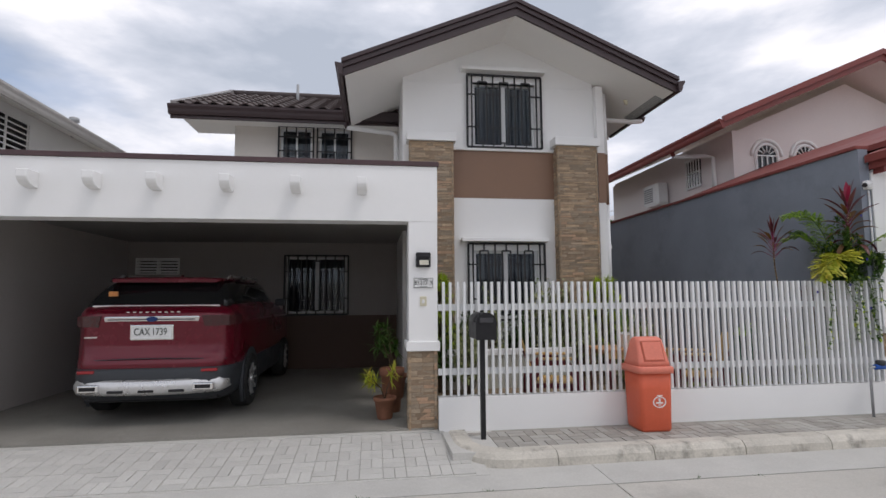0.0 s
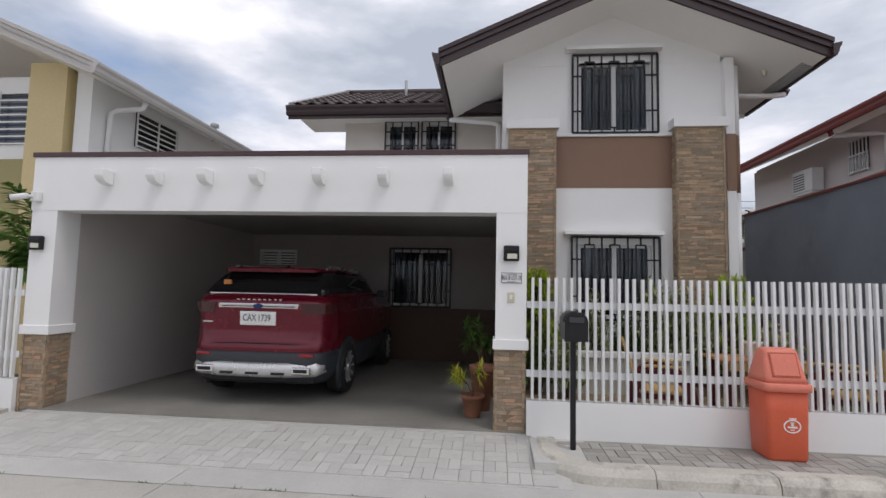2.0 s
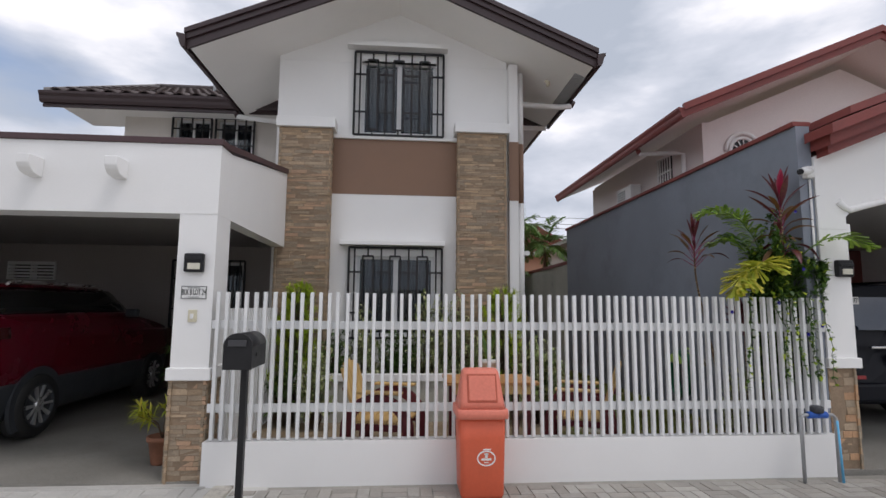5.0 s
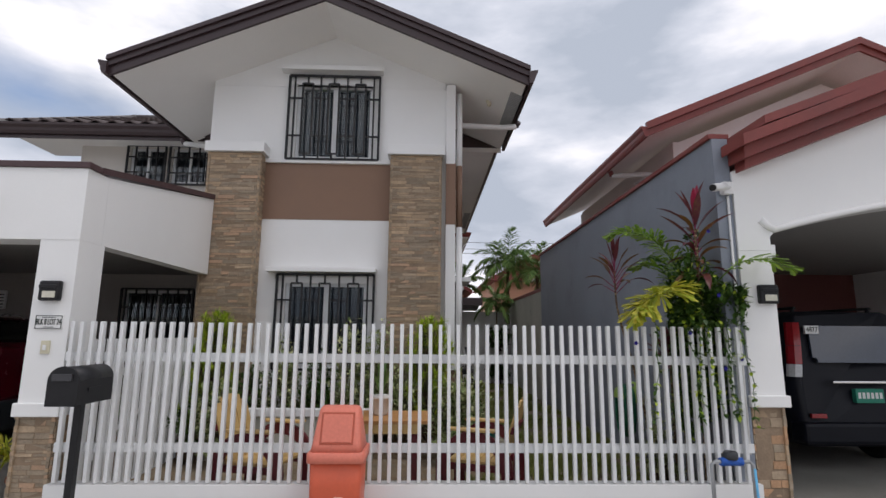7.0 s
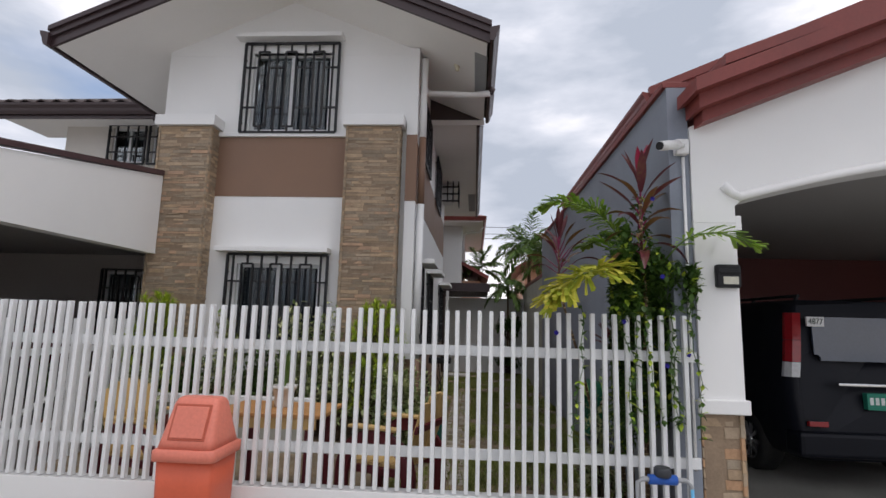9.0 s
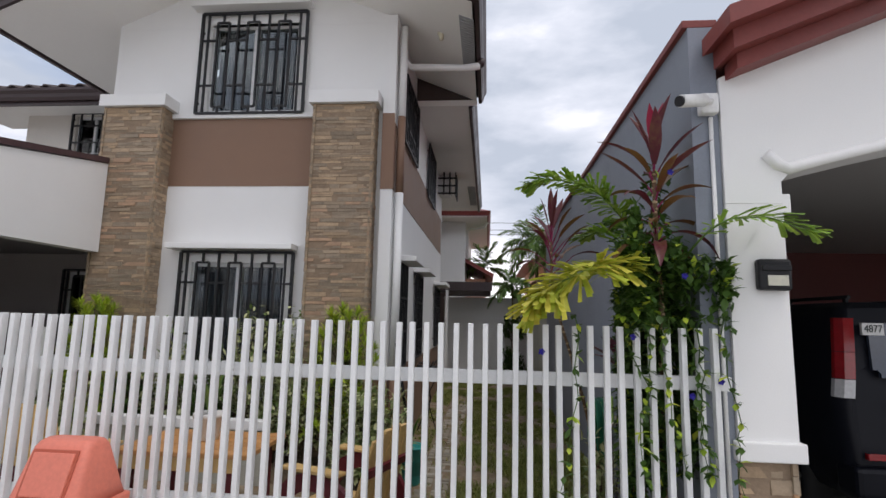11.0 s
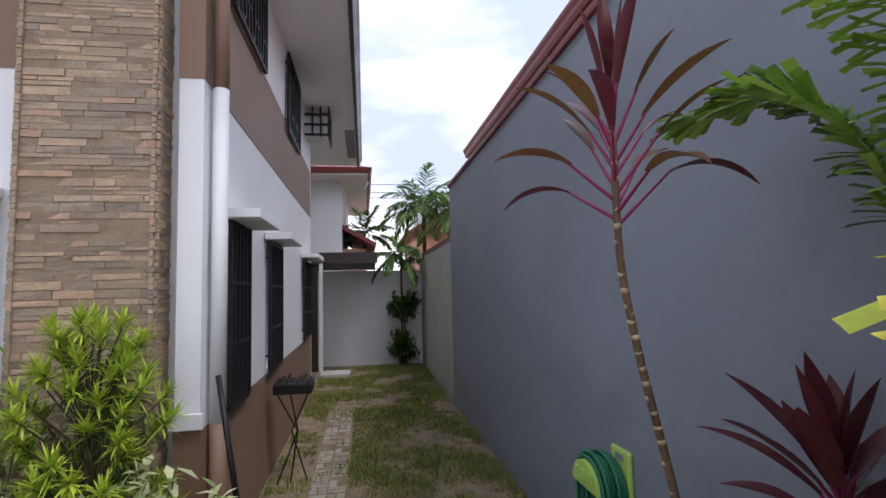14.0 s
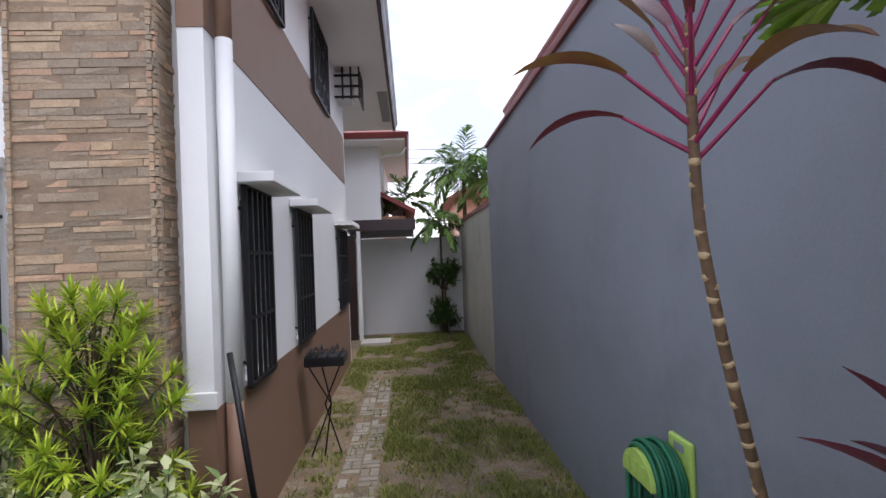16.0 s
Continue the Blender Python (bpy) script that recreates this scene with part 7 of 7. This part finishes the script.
a, b, c = Vector((4.27, 9.02, 1.52)), Vector((4.43, 8.85, 0.80)), Vector((4.47, 8.80, 0.62))
bm = bmesh.new()
tube(bm, [a, a.lerp(b, 0.5), b], 0.016, 8)
part("handle", bm, M_BLACK, t)
bm = bmesh.new()
tube(bm, [b, c], 0.014, 8)
part("grip", bm, M_YELPL, t, "yellow plastic grip")
bm = bmesh.new()
tube(bm, [c, c + Vector((0.03, -0.03, -0.30))], 0.02, 8, 0.05)
part("bristles", bm, M_STEM, t)
t = thing("bucket", (4.50, 8.74, Z_YARD), "teal plastic bucket holding a leafy cutting", "bucket")
bm = bmesh.new()
lathe(bm, [(0.10, 0), (0.11, 0.02), (0.145, 0.34), (0.155, 0.345), (0.155, 0.36), (0.135, 0.36), (0.13, 0.10), (0.01, 0.09)], (4.50, 8.74, Z_YARD), 22)
part("tub", bm, M_TEAL, t)
lv = Leaves()
rng = random.Random(7)
for k in range(9):
    a = rng.uniform(0, 6.28)
    lv.strip(Vector((4.50, 8.76, 0.55)), Vector((0.25 * math.cos(a), 0.25 * math.sin(a), 1)), UP, rng.uniform(0.2, 0.4), 0.04, 0.3, 4, 0.3)
lv.make("cutting", M_GREEN, t)
t = thing("hose_reel", (XG - 0.06, 8.7, 0.95), "lime-green wall hose holder with a coiled green hose", "hose reel")
part("back_plate", bx(XG - 0.03, XG - 0.001, 8.50, 8.69, 0.93, 1.19, bev=0.012), M_LIMEPL, t)
part("handle_opening", bx(XG - 0.034, XG - 0.0305, 8.55, 8.63, 1.13, 1.165), M_GREYW, t)
bm = bmesh.new()
prism(bm, [(8.67 + 0.15 * math.cos(a), 0.98 + 0.135 * math.sin(a)) for a in (math.pi * k / 12 for k in range(13))], "x", XG - 0.20, XG - 0.031)
part("drum", bm, M_LIMEPL, t)
for k in range(3):
    part("drum_rib", bx(XG - 0.207, XG - 0.2005, 8.57 + k * 0.075, 8.61 + k * 0.075, 1.0, 1.07, bev=0.002), M_LIMEPL, t)
for k in range(7):
    bm = bmesh.new()
    x, g = XG - 0.05 - 0.02 * k, 0.010 * (k % 3)
    pts = [(x, 8.67 + (0.165 + g) * math.cos(a), 0.98 + (0.15 + g) * math.sin(a)) for a in (math.pi * j / 10 for j in range(11))]
    pts += [(x, 8.50 - g, 0.75), (x, 8.55, 0.58 - g), (x, 8.67, 0.52 - g), (x, 8.79, 0.58 - g), (x, 8.84 + g, 0.75), (x, 8.835 + g, 0.96)]
    tube(bm, pts, 0.012, 6)
    part("hose_loop", bm, M_HOSE, t)
t.location.z -= 0.08
t = thing("garden_tap", (XG - 0.02, 8.15, 0.93), "chrome garden tap on the boundary wall", "tap")
bm = bmesh.new()
tube(bm, [(XG, 8.15, 0.93), (XG - 0.09, 8.15, 0.93), (XG - 0.13, 8.15, 0.90), (XG - 0.135, 8.15, 0.86)], 0.016, 8)
part("spout", bm, M_BRASS, t)
bm = bmesh.new()
tube(bm, [(XG - 0.07, 8.15, 0.94), (XG - 0.07, 8.15, 0.99)], 0.008, 6)
tube(bm, [(XG - 0.07, 8.11, 0.99), (XG - 0.07, 8.19, 0.995)], 0.007, 6)
part("lever", bm, M_BRASS, t)

# ---- pieces: road slabs, kerbs, pavers, path, stones, roof tiles, grass ----
road = thing("road", (0, 0, Z_ROAD), "pale worn concrete road in cast slabs", "road", "", "structure")
part("bed", bx(-60, 60, -11.9, 5.29, -0.099, Z_ROAD - 0.021), M_JOINT, road)
rng = random.Random(31)
xs = [-60, -24, -15.3, -11.0, -6.8, -2.35, 2.05, 6.4, 10.8, 15, 24, 60]
ys = [-11.9, -6.0, -1.6, 2.3, 4.93]
for a, b in zip(xs, xs[1:]):
    for c, d in zip(ys, ys[1:]):
        me = as_mesh("slab", bx(a + 0.006, b - 0.006, c + 0.006, d - 0.006, Z_ROAD - 0.02, Z_ROAD + rng.uniform(-0.002, 0.002), bev=0.004), M_CONC)
        ob = new("slab", me)
        ob.parent = road
        ob.matrix_parent_inverse = Matrix.Translation(-road.location)
for a, b in zip(xs, xs[1:]):
    bm = bmesh.new()
    prism(bm, [(4.942, Z_ROAD - 0.02), (5.50, Z_ROAD - 0.02), (5.50, Z_ROAD + 0.006), (4.942, Z_ROAD)], "x", a + 0.004, b - 0.004)
    part("gutter_slab", bm, M_APRON, road)

kerb = thing("kerb", (3, 5.5, Z_ROAD), "worn concrete kerb with dark stains, rounded at the driveway", "kerb", "", "structure")
prof = [(0.0, -0.09), (0.02, 0.06), (0.05, Z_WALK - 0.005), (0.075, Z_WALK + 0.012), (0.23, Z_WALK + 0.012), (0.23, -0.09)]


def kerb_piece(line):
    bm = bmesh.new()
    rings = []
    for i, p in enumerate(line):
        p = Vector((*p, 0))
        d = Vector((*line[min(i + 1, len(line) - 1)], 0)) - Vector((*line[max(i - 1, 0)], 0))
        inn = Vector((-d.y, d.x, 0)).normalized()
        rings.append([bm.verts.new(p + inn * u + Vector((0, 0, z))) for u, z in prof])
    n = len(prof)
    for a, b in zip(rings, rings[1:]):
        for k in range(n):
            bm.faces.new((a[k], a[(k + 1) % n], b[(k + 1) % n], b[k]))
    bm.faces.new(rings[0][::-1]), bm.faces.new(rings[-1])
    bmesh.ops.recalc_face_normals(bm, faces=bm.faces)
    part("kerb_stone", bm, M_KERB, kerb)


kerb_piece([(0.745, 6.42), (0.745, 6.1)] + [(1.28 - 0.535 * math.cos(a), 5.98 - 0.56 * math.sin(a)) for a in (math.pi / 2 * k / 9 for k in range(10))] + [(1.72, 5.42)])
x = 1.728
while x < 12:
    kerb_piece([(x, 5.42 + 0.012 * (x - 1.7)), (x + 0.99, 5.42 + 0.012 * (x - 0.7))])
    x += 1.0
x = -5.42
while x > -14:
    kerb_piece([(x - 0.99, 5.36), (x, 5.36)])
    x -= 1.0


def weave(parent, x0, x1, y0, y1, unit, height, top, material, keep, tilt=0.0, gap=0.008):
    """Basket weave of pavers: pairs laid crosswise in turn; top(x, y) is the height of the surface."""
    along = as_mesh("paver", bx(-unit / 2 + gap / 2, unit / 2 - gap / 2, -unit / 4 + gap / 2, unit / 4 - gap / 2, -height, 0, bev=0.004), material)
    across = as_mesh("paver", bx(-unit / 4 + gap / 2, unit / 4 - gap / 2, -unit / 2 + gap / 2, unit / 2 - gap / 2, -height, 0, bev=0.004), material)
    rng = random.Random(17)
    for i in range(int((x1 - x0) / unit)):
        for j in range(int((y1 - y0) / unit + 0.01)):
            for k in (-1, 1):
                flat = (i + j) % 2 == 0
                px = x0 + (i + 0.5) * unit + (0 if flat else k * unit / 4)
                py = y0 + (j + 0.5) * unit + (k * unit / 4 if flat else 0)
                if not keep(px, py):
                    continue
                ob = new("paver", along if flat else across)
                ob.parent = parent
                ob.matrix_parent_inverse = Matrix.Translation(-parent.location)
                ob.matrix_basis = pose(px, py, top(px, py) + rng.uniform(-0.002, 0.002), tilt, 0, rng.uniform(-0.4, 0.4))


walkway = thing("pavement", (3, 6, Z_WALK), "stamped grey sidewalk pavers between kerb and fence", "pavement", "", "structure")
weave(walkway, 0.99, 8.2, 5.65, 6.37, 0.21, 0.03, lambda a, b: Z_WALK, M_PAVER, lambda a, b: a > 1.25 or b > 6.45 - (a - 0.9) * 1.6)
apron = thing("driveway_apron", (-2.2, 5.85, 0.0), "pale stamped concrete driveway apron", "driveway", "", "structure")
weave(apron, -5.25, 1.06, 5.32, 6.39, 0.212, 0.03, lambda a, b: -0.005 + (b - 5.30) * 0.0945 + 0.006, M_APRON, lambda a, b: a < 0.72 or b < 6.0 - (a - 0.72) * 1.5, 5.4, 0.004)
path = thing("garden_path", (4.8, 10.5, Z_YARD), "narrow path of small worn pavers in the lawn", "path", "", "structure")
weave(path, 4.56, 4.90, 7.6, 14.0, 0.165, 0.05, lambda a, b: Z_YARD + 0.006 + 0.005 * math.sin(7 * b + 3 * a), M_PATH, lambda a, b: math.sin(a * 37 + b * 13) < 0.86, 0.0, 0.016)


def stone_mesh(seed, material):
    rng = random.Random(seed)
    bm = bmesh.new()
    vs = box(bm, -0.5, 0.5, 0.0, 1.0, 0.0, 1.0)
    for v in vs:
        if v.co.y < 0.5:
            v.co.x *= 0.975 + rng.uniform(-0.02, 0.02)
            v.co.z = 0.5 + (v.co.z - 0.5) * (0.93 + rng.uniform(-0.06, 0.06))
            v.co.y += rng.uniform(-0.12, 0.22)
    return as_mesh("stone", bm, material)


M_STONEG = mat("ledge_stone_grey", (0.30, 0.24, 0.175), 0.75, var=0.16, scale=9, fine=70, fine_var=0.14, bump=0.5, rnd=0.12)
M_STONES = mat("ledge_stone_salmon", (0.42, 0.275, 0.18), 0.75, var=0.14, scale=9, fine=70, fine_var=0.12, bump=0.5, rnd=0.10)
STONES = [stone_mesh(k, (M_STONE, M_STONEG, M_STONE, M_STONES, M_STONE, M_STONEG)[k % 6]) for k in range(18)]


def ledge(parent, corner, along, out, width, z0, z1, seed, pick, row=(0.022, 0.056), length=(0.08, 0.34), depth=0.026, stones=None, far=None):
    """Rows of thin stones on a face: from corner, along a direction, facing out. pick(z) tells which become pieces; the rest are joined."""
    rng = random.Random(seed)
    u, o = Vector(along), Vector(out)
    verts, faces = [], []
    z = z0
    while z < z1 - 0.012:
        h = min(rng.uniform(*row), z1 - z)
        s = 0.0
        while s < width - 1e-4:
            l = rng.uniform(*length)
            if width - s - l < 0.07:
                l = width - s
            d = depth + rng.uniform(-0.005, 0.005)
            m = Matrix.Identity(4)
            c = Vector(corner) + u * (s + l / 2) + Vector((0, 0, z - corner[2]))
            m.col[0] = (*(u * (l - 0.003)), 0)
            m.col[1] = (*(-o * d), 0)
            m.col[2] = (0, 0, h - 0.0035, 0)
            m.col[3] = (*(c + o * (d - 0.022)), 1)
            if pick(z):
                ob = new("stone", rng.choice(stones or STONES))
                ob.parent = parent
                ob.matrix_parent_inverse = Matrix.Translation(-parent.location)
                ob.matrix_basis = m
            else:
                b = len(verts)
                me = rng.choice(STONES)
                verts += [tuple(m @ v.co) for v in me.vertices]
                faces += [tuple(b + i for i in p.vertices) for p in me.polygons]
            s += l
        z += h
    if verts:
        me = bpy.data.meshes.new("stone_facing")
        me.from_pydata(verts, [], faces)
        me.materials.append(far or M_STONE2)
        ob = new("stone_facing", me)
        ob.parent = parent
        ob.matrix_parent_inverse = Matrix.Translation(-parent.location)
        tagged(ob, kind="stuff")


ledge(pil_right, (3.17, Y_PILLAR + 0.02, 0.2), (1, 0, 0), (0, -1, 0), 0.76, 0.2, 4.27, 1, lambda z: 1.25 < z < 3.2)
ledge(pil_right, (3.91, Y_PILLAR, 0.2), (0, 1, 0), (1, 0, 0), 0.25, 0.2, 4.27, 2, lambda z: 1.0 < z < 3.3, length=(0.08, 0.2))
ledge(pil_right, (3.19, 9.30, 0.2), (0, -1, 0), (-1, 0, 0), 0.25, 0.2, 4.27, 3, lambda z: False, length=(0.08, 0.2))
ledge(pil_left, (0.54, Y_PILLAR + 0.02, 0.2), (1, 0, 0), (0, -1, 0), 0.78, 0.2, 4.27, 4, lambda z: 1.9 < z < 3.9)
ledge(pil_left, (1.30, Y_PILLAR, 0.2), (0, 1, 0), (1, 0, 0), 0.25, 0.2, 4.27, 5, lambda z: False, length=(0.08, 0.2))
ledge(pil_left, (0.56, 9.30, 0.2), (0, -1, 0), (-1, 0, 0), 0.25, 0.2, 4.27, 6, lambda z: False, length=(0.08, 0.2))
for c, xa, xb, sd in ((col_right, 0.34, X_R, 7), (col_left, X_L, -4.92, 10)):
    ledge(c, (xa, Y_COL + 0.02, 0.03), (1, 0, 0), (0, -1, 0), xb - xa, 0.03, 0.99, sd, lambda z: True, length=(0.08, 0.2))
    ledge(c, (xb - 0.02, Y_COL, 0.03), (0, 1, 0), (1, 0, 0), 0.36, 0.03, 0.99, sd + 1, lambda z: True, length=(0.08, 0.2))
    ledge(c, (xa + 0.02, Y_COL + 0.36, 0.03), (0, -1, 0), (-1, 0, 0), 0.36, 0.03, 0.99, sd + 2, lambda z: False, length=(0.08, 0.2))
BLOCKS = [stone_mesh(40 + k, mat("stone_tile_%d" % k, c, 0.7, var=0.14, scale=7, fine_var=0.1, bump=0.4, rnd=0.16)) for k, c in enumerate(((0.42, 0.30, 0.19), (0.36, 0.275, 0.19), (0.45, 0.27, 0.155), (0.34, 0.275, 0.20)))]
ledge(col_nb, (6.575, 6.47, 0.03), (1, 0, 0), (0, -1, 0), 0.305, 0.03, 1.09, 20, lambda z: True, (0.06, 0.095), (0.09, 0.17), 0.025, BLOCKS)
ledge(col_nb, (6.86, 6.45, 0.03), (0, 1, 0), (1, 0, 0), 0.36, 0.03, 1.09, 21, lambda z: True, (0.06, 0.095), (0.09, 0.17), 0.025, BLOCKS)

# wavy roof tiles on the front slope of the wing
roof = bpy.data.objects["roof_wing"]
bm = bmesh.new()
n = 10
TW, TL = 0.30, 0.38
grid = []
for i in range(n + 1):
    x = -TW / 2 + TW * i / n
    z = 0.030 * math.sin(2 * math.pi * i / n)
    grid.append((bm.verts.new((x, 0, z + 0.035)), bm.verts.new((x, TL + 0.03, z + 0.005)), bm.verts.new((x, 0, z + 0.010))))
for a, b in zip(grid, grid[1:]):
    bm.faces.new((a[0], b[0], b[1], a[1])).smooth = True
    bm.faces.new((a[2], b[2], b[0], a[0]))
tile = as_mesh("roof_tile", bm, M_ROOFT)
ang = math.degrees(math.atan(WS))
for j in range(10):
    for i in range(15):
        ob = new("roof_tile", tile)
        ob.parent = roof
        y = WY0 - 0.03 + j * TL * math.cos(radians(ang))
        ob.matrix_basis = pose(-3.70 + i * TW, y, WZ + 0.095 + (y - WY0) * WS, ang)

# lawn: patchy short blades
rng = np.random.default_rng(9)
N = 190000
px, py = rng.uniform(4.16, 6.42, N), rng.uniform(6.6, 17.9, N) 
dens = np.array([noise.noise((a * 1.9, b * 1.5, 0.3)) + 0.55 * noise.noise((a * 6, b * 6, 2.0)) for a, b in zip(px, py)])
ok = (dens > rng.uniform(-0.36, 0.42, N)) & ~((px > 4.53) & (px < 4.91) & (py < 14.2) & (rng.random(N) < 0.92))
px, py, dens = px[ok], py[ok], dens[ok]
n = len(px)
h, a, w = rng.uniform(0.015, 0.05, n) * (1 + np.clip(dens, 0, 0.8)), rng.uniform(0, 2 * np.pi, n), rng.uniform(0.004, 0.009, n)
lean = rng.uniform(0.3, 1.3, n) * h
v = np.empty((n * 3, 3))
v[0::3] = np.c_[px - w * np.sin(a), py + w * np.cos(a), np.full(n, Z_YARD - 0.003)]
v[1::3] = np.c_[px + w * np.sin(a), py - w * np.cos(a), np.full(n, Z_YARD - 0.003)]
v[2::3] = np.c_[px + lean * np.cos(a), py + lean * np.sin(a), Z_YARD + h]
me = bpy.data.meshes.new("lawn")
me.from_pydata(v.tolist(), [], [(3 * i, 3 * i + 1, 3 * i + 2) for i in range(n)])
me.materials.append(M_GRASS)
tagged(new("lawn", me), "patchy short green and straw-coloured grass", "grass", "", "stuff")

rng = random.Random(12)
for k in range(14):
    x = rng.uniform(-5, 7.5)
    t = thing("weed_tuft", (x, 4.936, Z_ROAD), "tiny green weed in the road joint", "weed", "weeds in the road joint")
    lv = Leaves()
    for j in range(14):
        d = rand_dir(rng, 0.1, 0.9)
        lv.strip(Vector((x + rng.uniform(-0.05, 0.05), 4.936, Z_ROAD - 0.005)), d, UP, rng.uniform(0.02, 0.05), 0.008, 0.5, 2, 0.2)
    lv.make("leaf_tuft", M_GREEN, t)
